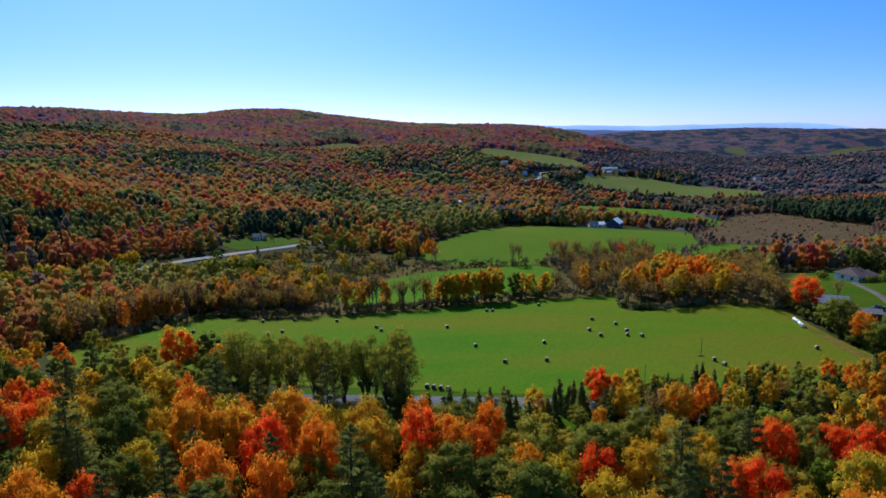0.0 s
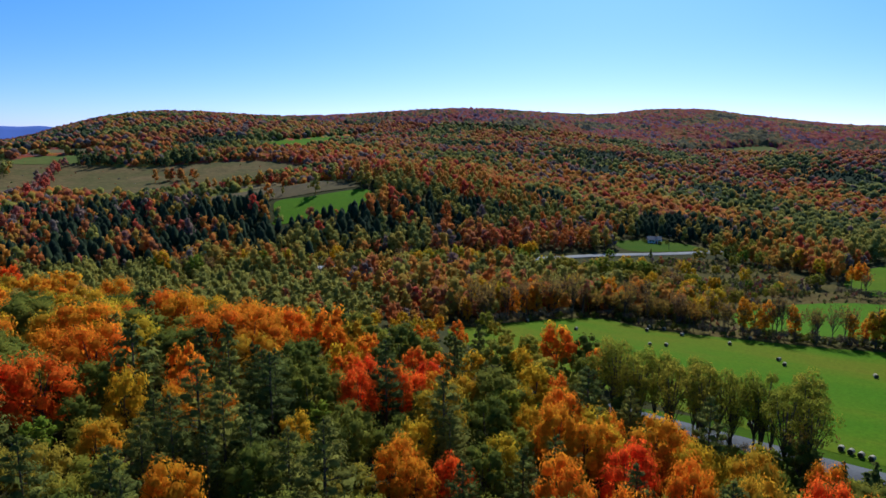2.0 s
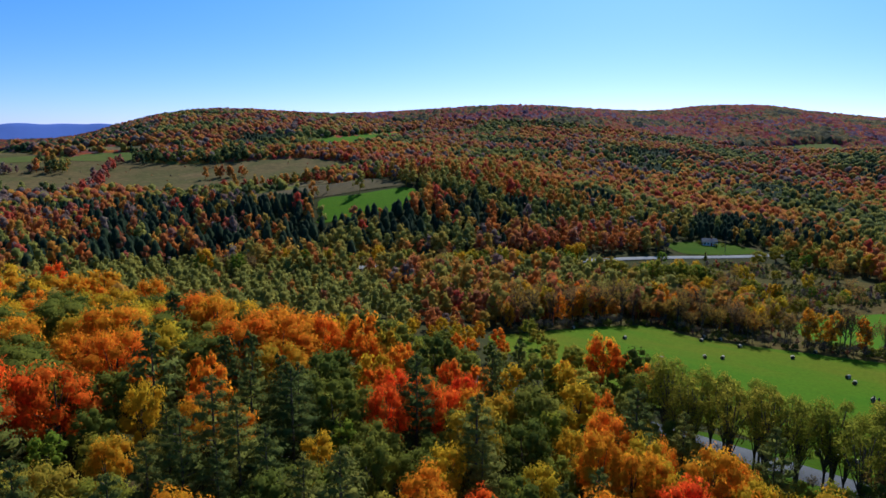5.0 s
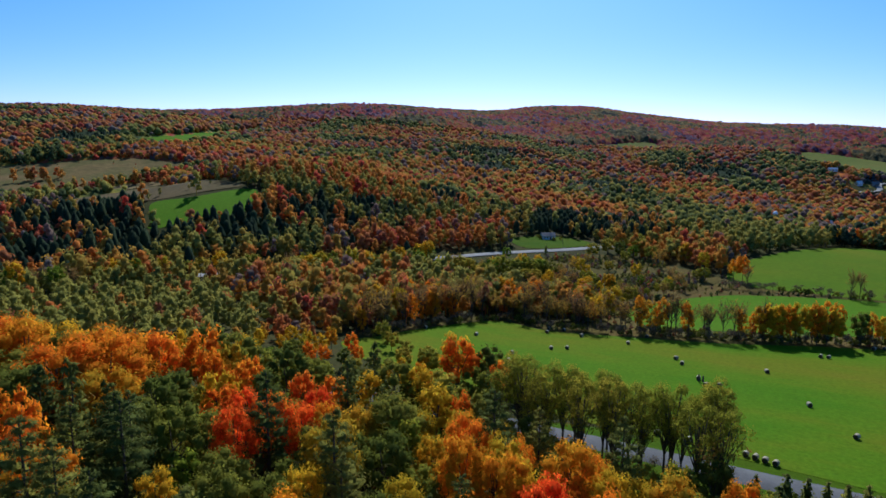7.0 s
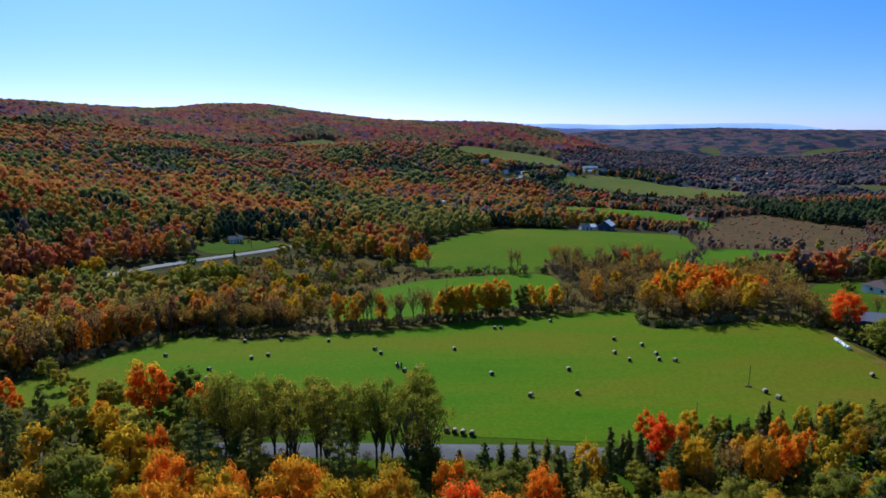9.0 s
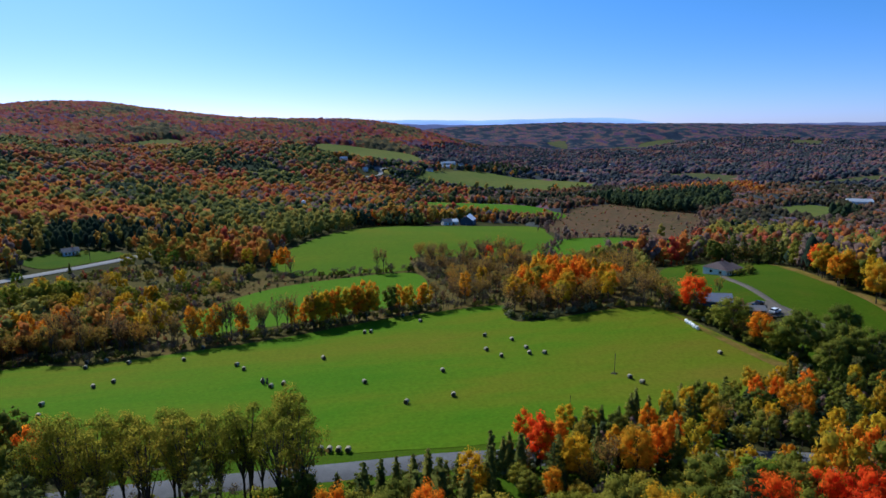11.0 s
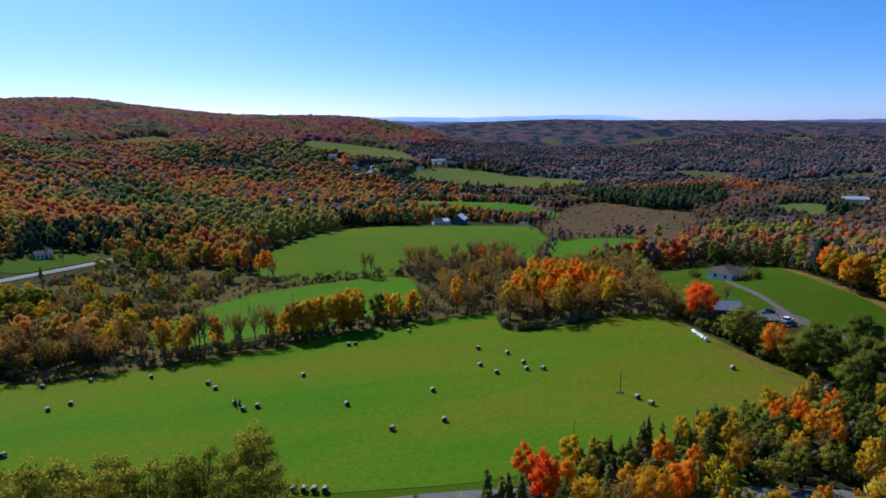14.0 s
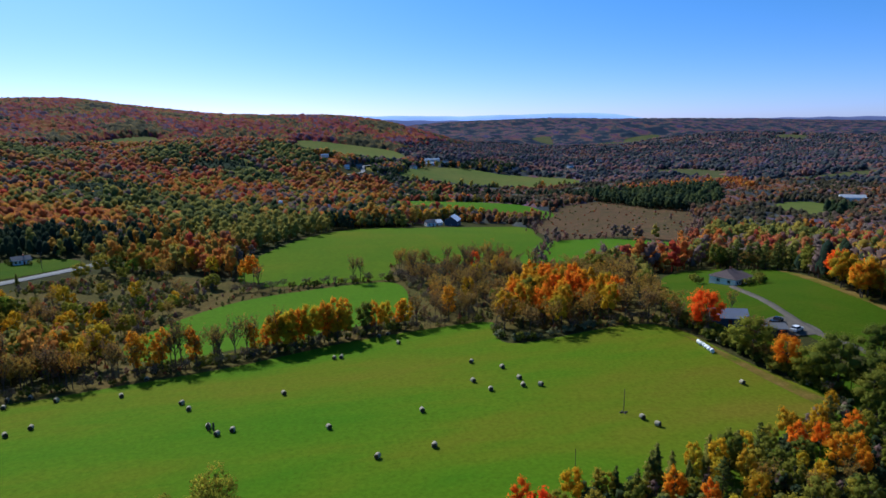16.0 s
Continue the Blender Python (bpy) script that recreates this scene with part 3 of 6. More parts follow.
def joined(bits):
    """Arrays of (verts, faces) put into one; triangles and quads kept apart."""
    vs, f3, f4, base = [], [], [], 0
    for v, f in bits:
        (f3 if f.shape[1] == 3 else f4).append(f + base)
        vs.append(v)
        base += len(v)
    return np.concatenate(vs), [np.concatenate(x) for x in (f3, f4) if x]


def round_normals(v, c, mid, H):
    """Normals that follow the clump's and the crown's roundness."""
    a, b = v - c, (v - np.array(mid)) / H
    a /= np.linalg.norm(a, axis=1)[:, None] + 1e-6
    n = a * 0.75 + b * 0.9 + [0, 0, 0.35]
    return n / (np.linalg.norm(n, axis=1)[:, None] + 1e-6)


def broadleaf_shape(r, H, R, clumps, leaves, size, low=0.35, fill=0.9, up=0.55, limbs=5, tall=1.0, long=1.9):
    """Trunk with limbs and a rounded crown: lobes of leaf sprays about leafy masses."""
    soft = []
    wood = [tube((0, 0, -1.0), (0, 0, H * 0.45), 0.013 * H, 0.009 * H, 6), tube((0, 0, H * 0.45), (r.normal(0, 0.3), r.normal(0, 0.3), H * 0.8), 0.009 * H, 0.004 * H, 5)]
    leaf = []
    zc, hz = H * (1 + low) / 2, H * (1 - low) / 2
    a0 = r.uniform(0, 7)
    lean = r.normal(0, 0.12, 2) * R
    for k in range(clumps):
        t = (k + 0.5) / clumps
        z = -0.80 + 1.72 * t ** 0.9
        rad = math.sqrt(max(0.03, 1 - z * z)) * r.uniform(0.52, 0.82)
        a = a0 + k * 2.4 + r.uniform(-0.4, 0.4)
        c = np.array([R * rad * math.cos(a) + lean[0] * t, R * rad * math.sin(a) + lean[1] * t, zc + hz * z * 0.80])
        cr = R * r.uniform(0.28, 0.46) * (1.12 - 0.35 * t)
        if k % max(1, clumps // limbs) == 0:
            wood.append(tube((0, 0, H * r.uniform(0.25, 0.5)), c, 0.007 * H, 0.003 * H, 4))
        n = r.normal(0, 1, (leaves, 3))
        n[:, 2] = np.abs(n[:, 2]) * 0.95 - 0.3
        n /= np.linalg.norm(n, axis=1)[:, None]
        pos = c + n * np.array([cr, cr, cr * 1.15 * tall]) * r.uniform(0.6, 1.16, (leaves, 1))
        leaf.append(cards(pos, n, size, r, up, long))
        if fill:
            v, f = dome(2, 6, r, -0.5, 0.2)
            leaf.append((v * np.array([cr, cr, cr * tall]) * fill * 0.76 + c, f))
        soft += [round_normals(b[0], c, (0, 0, zc), H) for b in leaf[len(soft):]]
    return joined(wood), (*joined(leaf), np.concatenate(soft))


def conifer_shape(r, H, R, tiers, size):
    wood = [tube((0, 0, -1.0), (0, 0, H * 0.97), 0.016 * H, 0.003 * H, 5)]
    leaf = []
    for k in range(tiers):
        t = (k + r.uniform(-0.2, 0.2)) / tiers
        z = H * (0.10 + 0.88 * max(t, 0))
        rad = R * (1 - t) ** 0.75 * r.uniform(0.75, 1.12) + 0.15
        n = max(4, int(8 * (1 - t) + 3))
        a0 = r.uniform(0, 7)
        for s in range(n):
            a = a0 + 2 * math.pi * s / n + r.uniform(-0.2, 0.2)
            q = rad * r.uniform(0.8, 1.15)
            d = np.array([math.cos(a), math.sin(a), 0])
            m = max(2, int(q / (size * 0.55)))
            ts = (np.arange(m) + 0.6) / m
            pos = np.outer(ts * q, d) + np.array([0, 0, z]) + np.outer(-0.28 * ts * q + 0.18 * ts * ts * q, [0, 0, 1])
            pos += r.normal(0, size * 0.12, pos.shape)
            nn = np.tile([0, 0, 1.0], (m, 1)) + d * 0.5
            leaf.append(cards(pos, nn, size, r, 0.1, 1.2))
    v, f = dome(3, 7, r, -0.9, 0.12)
    v = v.copy()
    zz = (v[:, 2] + 0.62) / 1.62
    v[:, :2] *= (R * 0.62 * (1 - zz) ** 0.5 + 0.02)[:, None] * 1.0
    v[:, 2] = H * (0.14 + 0.8 * zz)
    leaf.append((v, f))
    q = np.concatenate([b[0] for b in leaf])
    n = q * [1, 1, 0] / R + [0, 0, 0.45] + rng.normal(0, 0.2, q.shape)
    return joined(wood), (*joined(leaf), n / (np.linalg.norm(n, axis=1)[:, None] + 1e-6))


def pine_shape(r, H, R, plumes, leaves, size):
    """White pine: uneven tiers of broad upswept needle plumes, each soft and full, gaps between them."""
    wood = [tube((0, 0, -1.0), (0, 0, H * 0.97), 0.018 * H, 0.003 * H, 5)]
    leaf, soft = [], []
    for k in range(plumes):
        t = (k + 0.5) / plumes
        z = H * (0.14 + 0.83 * t)
        a = k * 2.4 + r.uniform(-0.5, 0.5)
        d = np.array([math.cos(a), math.sin(a), 0.0])
        side = np.array([-d[1], d[0], 0.0])
        reach = R * (1.04 - t) ** 0.60 * r.uniform(0.66, 1.12)
        if k % 3 == 0:
            wood.append(tube((0, 0, z - 0.05 * H), d * reach * 0.8 + [0, 0, z], 0.006 * H, 0.002 * H, 3))
        c = d * reach * 0.55 + np.array([0, 0, z])
        size_ = np.array([reach * 0.46, reach * 0.36, max(0.35, 0.24 * reach)])
        v, f = dome(2, 6, r, -0.6, 0.22)
        v = v * size_ * 0.52
        q = v[:, :1] * d + v[:, 1:2] * side + v[:, 2:3] * [0, 0, 1.0] + c
        q[:, 2] += 0.12 * v[:, 0]
        leaf.append((q, f))
        n = r.normal(0, 1, (leaves, 3))
        n[:, 2] = np.abs(n[:, 2]) * 0.9 - 0.25
        n /= np.linalg.norm(n, axis=1)[:, None]
        w = n * size_ * r.uniform(0.65, 1.3, (leaves, 1))
        pos = w[:, :1] * d + w[:, 1:2] * side + w[:, 2:3] * [0, 0, 1.0] + c
        pos[:, 2] += 0.14 * w[:, 0] + r.normal(0, 0.08, leaves)
        leaf.append(cards(pos, n[:, :1] * d + n[:, 1:2] * side + np.array([0, 0, 0.9]), size, r, 0.75, 2.8))
        for b_ in leaf[-2:]:
            m = (b_[0] - c) / (reach * 0.5) * [0.8, 0.8, 1.4] + d * 0.45 + [0, 0, 0.35]
            soft.append(m / (np.linalg.norm(m, axis=1)[:, None] + 1e-6))
    return joined(wood), (*joined(leaf), np.concatenate(soft))


def bare_shape(r, H, R, limbs, twigs, leaves, size, low=0.4):
    """Thin autumn tree: trunk, rising limbs and twigs, few leaves left."""
    wood = [tube((0, 0, -1.0), (0, 0, H * 0.5), 0.016 * H, 0.010 * H, 6), tube((0, 0, H * 0.5), (r.normal(0, 0.2), r.normal(0, 0.2), H * 0.97), 0.010 * H, 0.002 * H, 4)]
    tips = []
    for k in range(limbs):
        z0 = H * r.uniform(0.25, 0.62)
        a = k * 2.4 + r.uniform(-0.5, 0.5)
        e = np.array([R * math.cos(a) * r.uniform(0.5, 1), R * math.sin(a) * r.uniform(0.5, 1), min(H * 0.98, z0 + H * r.uniform(0.2, 0.42))])
        s = np.array([0, 0, z0])
        wood.append(tube(s, e, 0.007 * H, 0.002 * H, 4))
        for _ in range(twigs):
            b = s + (e - s) * r.uniform(0.35, 0.95)
            w = b + np.array([r.normal(0, 0.25) * R, r.normal(0, 0.25) * R, r.uniform(0.08, 0.2) * H])
            wood.append(tube(b, w, 0.0035 * H, 0.0012 * H, 3))
            tips += [b + (w - b) * x for x in (0.5, 1.0)]
    tips = np.array(tips)
    c = tips[r.integers(0, len(tips), leaves)] + r.normal(0, 0.09 * R + 0.15, (leaves, 3))
    n = r.normal(0, 1, (leaves, 3)) + [0, 0, 0.5]
    return joined(wood), (*joined([cards(c, n, size, r, 0.6)]), None)


TREES = {}


def tree_kind(name, label, kind, shapes, group):
    """Templates of one kind of tree, kept off the map's far corner until copied."""
    TREES[name] = (kind, label, group, [])
    for (wv, wf), (lv, lf, ln) in shapes:
        TREES[name][3].append((mesh_of("trunk", wv, wf, [M["bark"]], smooth=True), mesh_of("crown", lv, lf, [M[kind[1]]], None, ln is not None, ln)))


def plant(name, x, y, s=1.0, wide=1.0, sink=0.0, fine=False):
    kind, label, group, meshes = TREES[name]
    if name in FINE_MESH and fine or name in FINE_MESH and -20 < math.hypot(x + 3, max(0.0, y - 40)) < 96:
        meshes = FINE_MESH[name]
    t, c = meshes[int(rng.integers(len(meshes)))]
    low = name in ("U", "V")
    ob = new(kind[0], c) if low else new(kind[0])
    ob.matrix_basis = pose(x, y, rise(x, y) - sink, 0, 0, float(rng.uniform(0, 360))) @ Matrix.Diagonal((s * wide, s * wide, s, 1))
    for part_name, me in () if low else (("trunk", t), ("crown", c)):
        p = new(part_name, me)
        p.parent = ob
    tagged(ob, label, "tree", group)
    return ob


R0 = np.random.default_rng(3)
WOODS, EDGES = "trees of the near wood", "hedgerow trees"
tree_kind("R", "scarlet red maple tree in full autumn colour in the wood", ("red_maple_tree", "red"), [broadleaf_shape(R0, 14, 3.9, 15, 38, 0.40, 0.16, 0.88, 0.85, 5, 1.35, 2.3) for _ in range(3)], WOODS)
tree_kind("O", "orange maple tree in full autumn colour in the wood", ("orange_maple_tree", "orange"), [broadleaf_shape(R0, 14, 3.9, 15, 38, 0.40, 0.16, 0.88, 0.85, 5, 1.35, 2.3) for _ in range(3)], WOODS)
tree_kind("Y", "golden yellow broadleaf tree in the wood", ("golden_tree", "yellow"), [broadleaf_shape(R0, 13, 3.6, 14, 38, 0.40, 0.16, 0.88, 0.8, 5, 1.3, 2.1) for _ in range(3)], WOODS)
tree_kind("D", "dark green oak tree with a dense rounded crown", ("oak_tree", "oak"), [broadleaf_shape(R0, 13, 4.4, 16, 32, 0.40, 0.16, 0.92, 0.4) for _ in range(3)], WOODS)
tree_kind("L", "fresh green broadleaf tree in the wood", ("green_tree", "lime"), [broadleaf_shape(R0, 12, 3.8, 14, 38, 0.40, 0.18, 0.9) for _ in range(2)], WOODS)
tree_kind("G", "olive green small tree with soft feathery foliage", ("olive_tree_clump", "olive"), [broadleaf_shape(R0, 9.5, 3.9, 14, 36, 0.37, 0.2, 0.88, 0.7) for _ in range(3)], WOODS)
tree_kind("B", "half-bare brown tree with thin russet leaves", ("russet_tree", "russet"), [bare_shape(R0, 11, 3.4, 12, 4, 400, 0.40) for _ in range(3)], WOODS)
tree_kind("P", "dark green white pine with soft tiered plumes", ("pine_tree", "needle"), [pine_shape(R0, 14.5, 4.3, 26, 20, 0.42) for _ in range(3)], "conifers of the near wood")
tree_kind("A", "tall thin-stemmed tree with airy olive-green foliage by the lane", ("poplar_tree", "airy"), [broadleaf_shape(R0, 17, 3.4, 13, 200, 0.165, 0.40, 0.0, 0.65, 13) for _ in range(3)], "trees along the lane")
tree_kind("S", "slender dark young spruce by the lane", ("spruce_tree", "needle"), [conifer_shape(R0, 9.5, 2.3, 12, 0.7) for _ in range(2)], "young spruces by the lane")
tree_kind("H", "bare-limbed hedgerow tree with a few orange leaves", ("hedgerow_tree", "russet"), [bare_shape(R0, 15, 3.2, 13, 5, 300, 0.36) for _ in range(3)], EDGES)
tree_kind("T", "low bare grey-brown thicket bush", ("thicket_bush", "thicket"), [bare_shape(R0, 4.6, 2.3, 12, 3, 190, 0.3) for _ in range(3)], "thicket bushes")
tree_kind("V", "rounded silvery-green wild shrub", ("wild_shrub", "silver"), [broadleaf_shape(R0, 2.6, 2.0, 7, 24, 0.36, 0.0, 0.9, 0.3, 2) for _ in range(2)], "shrubs of the rough meadow")
tree_kind("U", "dark green rounded hedge bush", ("hedge_bush", "oak"), [broadleaf_shape(R0, 3.4, 2.2, 7, 26, 0.36, 0.0, 0.9, 0.3, 2) for _ in range(2)], "hedge bushes")
tree_kind("HO", "upright golden-orange hedgerow tree", ("golden_hedgerow_tree", "gold"), [broadleaf_shape(R0, 14, 2.6, 16, 46, 0.36, 0.06, 0.6, 0.85, 6, 1.5, 2.2) for _ in range(3)], EDGES)

# finer leaves for the trees that stand closest
FINE = {
    "R": [broadleaf_shape(R0, 14, 4.1, 20, 108, 0.19, 0.16, 0.80, 0.92, 6, 1.4, 2.8) for _ in range(2)], "O": [broadleaf_shape(R0, 14, 4.1, 20, 108, 0.19, 0.16, 0.80, 0.92, 6, 1.4, 2.8) for _ in range(3)],
    "Y": [broadleaf_shape(R0, 13, 3.7, 18, 104, 0.19, 0.16, 0.80, 0.88, 6, 1.35, 2.5) for _ in range(2)], "D": [broadleaf_shape(R0, 13, 4.4, 22, 92, 0.21, 0.16, 0.86, 0.5) for _ in range(2)],
    "G": [broadleaf_shape(R0, 9.5, 3.9, 18, 88, 0.21, 0.15, 0.80, 0.75, 5, 1.0, 2.2) for _ in range(2)], "P": [pine_shape(R0, 15, 4.8, 38, 72, 0.15) for _ in range(3)],
}
FINE_MESH = {k: [(mesh_of("trunk", w[0], w[1], [M["bark"]], smooth=True), mesh_of("crown", l[0], l[1], [M[TREES[k][0][1]]], None, True, l[2])) for w, l in v] for k, v in FINE.items()}

NEAR = {
    "R": [(-67, 101), (-63, 103), (-69, 108), (-46, 80), (-35, 96), (-30, 111), (-28, 96), (-25, 103), (-14, 103), (-4, 103), (-3, 111), (1, 100), (23, 93), (25, 88), (40, 89), (53, 101), (63, 103), (67, 99), (65, 110), (50, 132), (-209, 53), (-203, 59), (-249, 119), (-100, 56), (-90, 72), (-140, 101), (-139, 126), (-82, 100), (-76, 99), (-76, 114), (-71, 99), (-70, 90), (76, 111)],
    "O": [(-49, 121), (-51, 141), (-45, 144), (-59, 140), (-54, 83), (-42, 108), (-35, 100), (-19, 96), (-19, 110), (-11, 99), (-32, 84), (-24, 85), (-5, 97), (5, 104), (8, 111), (11, 106), (32, 132), (43, 123), (48, 123), (66, 138), (58, 88), (74, 124), (81, 121), (-255, 59), (-149, 58), (-126, 51), (-257, 107), (-217, 101), (-137, 75), (-115, 71), (-110, 48), (-109, 44)],
    "O2": [(-89, 56), (-86, 33), (-82, 36), (-79, 30), (-82, 47), (-89, 28), (-86, 68), (-126, 99), (-136, 109), (-66, 53), (-113, 101), (-107, 103), (-94, 103), (-95, 112), (-53, 77), (-73, 137), (-60, 135), (-61, 149), (-59, 104), (-51, 147), (-47, 155), (-40, 100), (31, 127), (53, 123), (66, 131), (96, 147), (70, 117), (36, 120), (103, 146)],
    "Y": [(-61, 130), (-44, 92), (-32, 103), (-7, 89), (14, 121), (61, 127), (30, 98), (42, 101), (63, 90), (67, 127), (-93, 64), (-84, 57), (-97, 37), (-77, 36), (-68, 124), (-121, 158), (64, 120), (63, 115)],
    "D": [(-56, 99), (-51, 98), (-60, 89), (23, 98), (7, 93), (10, 88), (77, 143), (77, 135), (88, 144), (90, 140), (-154, 53), (-144, 64), (-130, 63), (-114, 54), (-124, 86), (-63, 73), (-62, 78), (-59, 84), (-62, 98), (83, 143), (81, 128), (89, 124), (71, 111)],
    "L": [(-52, 106)],
    "P": [(-68, 116), (-72, 132), (-60, 114), (-53, 89), (-37, 93), (-38, 85), (-13, 87), (33, 88), (48, 100), (-21, 115), (-97, 46), (-94, 43), (-74, 41), (-111, 74), (-98, 69), (-100, 83), (-84, 76), (-91, 87), (-72, 65), (-68, 66), (-75, 76), (-71, 60), (-68, 47), (-59, 64), (-117, 115), (-73, 125), (-50, 86), (-40, 113), (-34, 117), (44, 129), (49, 128), (96, 139)],
    "G": [(-20, 92), (22, 114), (26, 111), (32, 113), (36, 111), (42, 113), (16, 109), (49, 118), (10, 101), (51, 91), (38, 138), (-276, 72), (-87, 42), (-75, 45), (-149, 104), (-85, 131), (-89, 131), (-45, 137), (-39, 148), (-118, 143), (-244, 147), (-215, 155), (-190, 162), (-162, 152)],
    "B": [(-14, 125), (42, 134), (-123, 36), (-101, 32), (-141, 145)],
}


def cleared(x, y, grow=0.0):
    x, y = np.asarray(x, float), np.asarray(y, float)
    res = np.zeros(x.shape, bool)
    for line in CLEAR:
        res |= inside(line, x, y)
        if grow:
            lo, hi = line.min(0) - grow, line.max(0) + grow
            k = np.where((x > lo[0]) & (x < hi[0]) & (y > lo[1]) & (y < hi[1]) & ~res)[0]
            if len(k):
                res[k] |= (np.hypot(x[k][:, None] - line[:, 0], y[k][:, None] - line[:, 1]).min(1) < grow)
    return res


# wood edge along the lane, east of the young spruces
EDGE = {
    "O": [(34, 134), (48, 124), (45, 128), (67, 124), (71, 119), (74, 115), (76, 126), (95, 141), (67, 133), (104, 150), (93, 147), (56, 137), (108, 136)], "R": [(47, 114)], "Y": [(36, 129), (64, 119), (54, 119), (91, 129), (57, 133), (84, 112), (100, 124)],
    "D": [(78, 137), (81, 146), (84, 124), (116, 158), (100, 134), (42, 126), (90, 118), (110, 126), (104, 142)], "G": [(43, 138), (71, 129), (66, 111), (60, 110), (50, 134), (38, 140), (75, 142), (86, 152), (96, 156)], "B": [(36, 121), (29, 130), (63, 125), (45, 120), (88, 136)],
}
GAP = (-77, 57)  # dark gap in the wood; pines are added to stand for its deep shade
NEAR = {k: [q for q in pts if not (q[0] > 27 and 104 < q[1] < 165)] for k, pts in NEAR.items()}
gold_, green_ = NEAR["O"][::4], NEAR["O2"][::4]
NEAR["O"], NEAR["O2"] = [q for q in NEAR["O"] if q not in gold_], [q for q in NEAR["O2"] if q not in green_]
NEAR["Y"], NEAR["G"] = NEAR["Y"] + gold_, NEAR["G"] + green_
dull_ = [q for k, q in enumerate(NEAR["R"]) if -45 < q[0] < 30 and q[1] > 86 and k % 3]
NEAR["R"] = [q for q in NEAR["R"] if q not in dull_]
NEAR["G"], NEAR["D"], NEAR["O"] = NEAR["G"] + dull_[::3], NEAR["D"] + dull_[1::3], NEAR["O"] + dull_[2::3]
turn_ = [q for q in NEAR["R"] if q[0] < -60][1::3]
NEAR["R"] = [q for q in NEAR["R"] if q not in turn_]
NEAR["O"] = NEAR["O"] + turn_
for k, pts in EDGE.items():
    NEAR[k] = NEAR[k] + pts
NEAR = {k: [q for q in pts if math.hypot(q[0] - GAP[0], q[1] - GAP[1]) > 7] for k, pts in NEAR.items()}
NEAR["P"] = NEAR["P"] + [(GAP[0] - 4, GAP[1] + 4), (GAP[0] + 4, GAP[1] + 1), (GAP[0], GAP[1] + 8)]
spots = [(x, y, k[0]) for k, pts in NEAR.items() for x, y in pts]
spots = [s for s in spots if not cleared(np.array([s[0]]), np.array([s[1]]), 0.8)[0]]
sx, sy = np.array([s[0] for s in spots], float), np.array([s[1] for s in spots], float)
sk = [s[2] for s in spots]
# the rest of the near wood takes after its neighbours
px, py, pk = list(sx), list(sy), list(sk)
gx, gy = np.meshgrid(np.arange(-240, 150, 2.2), np.arange(20, 185, 2.2))
order = rng.permutation(gx.size)
gx, gy = (gx.ravel() + rng.uniform(-1, 1, gx.size))[order], (gy.ravel() + rng.uniform(-1, 1, gx.size))[order]
far_ = np.hypot(gx + 3, (gy - 25) * 1.0)
ok = (far_ > 48) & ~cleared(gx, gy, 1.2) & (gy > 30 + 0.0 * gx) & (np.degrees(np.arctan2(gx, gy + 5)) > -92) & (far_ < 235)
ok &= ~((gx < -118) & (gy > 118)) & ~((gy > 168) & (gx > -130))
for x, y in zip(gx[ok], gy[ok]):
    d = np.hypot(np.array(px) - x, np.array(py) - y)
    if math.hypot(x - GAP[0], y - GAP[1]) < 6 or d.min() < (3.7 if x > 26 and y > 104 else 6.6 if x < -95 and y < 112 else 4.7):
        continue
    k = sk[int(np.argmin(np.hypot(sx - x, sy - y)))] if rng.random() < (0.38 if x < -80 else 0.2) else "OOYDGYLDYDGGDPGO"[int(rng.integers(16))]
    if k == "R" and rng.random() < 0.6:
        k = "OGY"[int(rng.integers(3))]
    if k == "P" and rng.random() < 0.55:
        k = "DGY"[int(rng.integers(3))]
    if x < -95 and y < 112 and k in "GL":  # old maples and oaks on the west slope
        k = "OYDBODY"[int(rng.integers(7))]
    if -92 < x < -22 and y < 104 and k in "OY" and math.sin(7.3 * x + 3.1 * y) < 0.25:  # pines and oaks round the gap
        k = "DPDG"[int(abs(x * 3 + y)) % 4]
    if x > 26 and y > 100 and rng.random() < 0.7:
        k = "OOYDDGBODDYP"[int(rng.integers(12))]
    px.append(x), py.append(y), pk.append(k)
OLIVE = np.array([(8, 106), (12, 116), (30, 119), (52, 120), (56, 112), (40, 106), (20, 102)], float)  # olive scrub below the lane
for x, y, k in zip(px, py, pk):
    k = "G" if k in "ORYBD" and inside(OLIVE, np.array([x]), np.array([y]))[0] else k
    small = 0.5 if (x < -66 and y > 132) else 0.54 if (x > 60 and y > 122) else 0.53 if (x > 14 and y > 113) else 0.78 if (x > -52 and y > 118) else 1.0
    small *= 1.15 if k == "P" else 1.0
    old = x < -95 and y < 112 and k in "ORYD"
    plant(k, float(x), float(y), small * float(rng.uniform(0.9, 1.2) if old else rng.uniform(0.72, 1.08)), float(rng.uniform(1.2, 1.6) if old else rng.uniform(0.85, 1.15)), 0.0, old and x > -180)


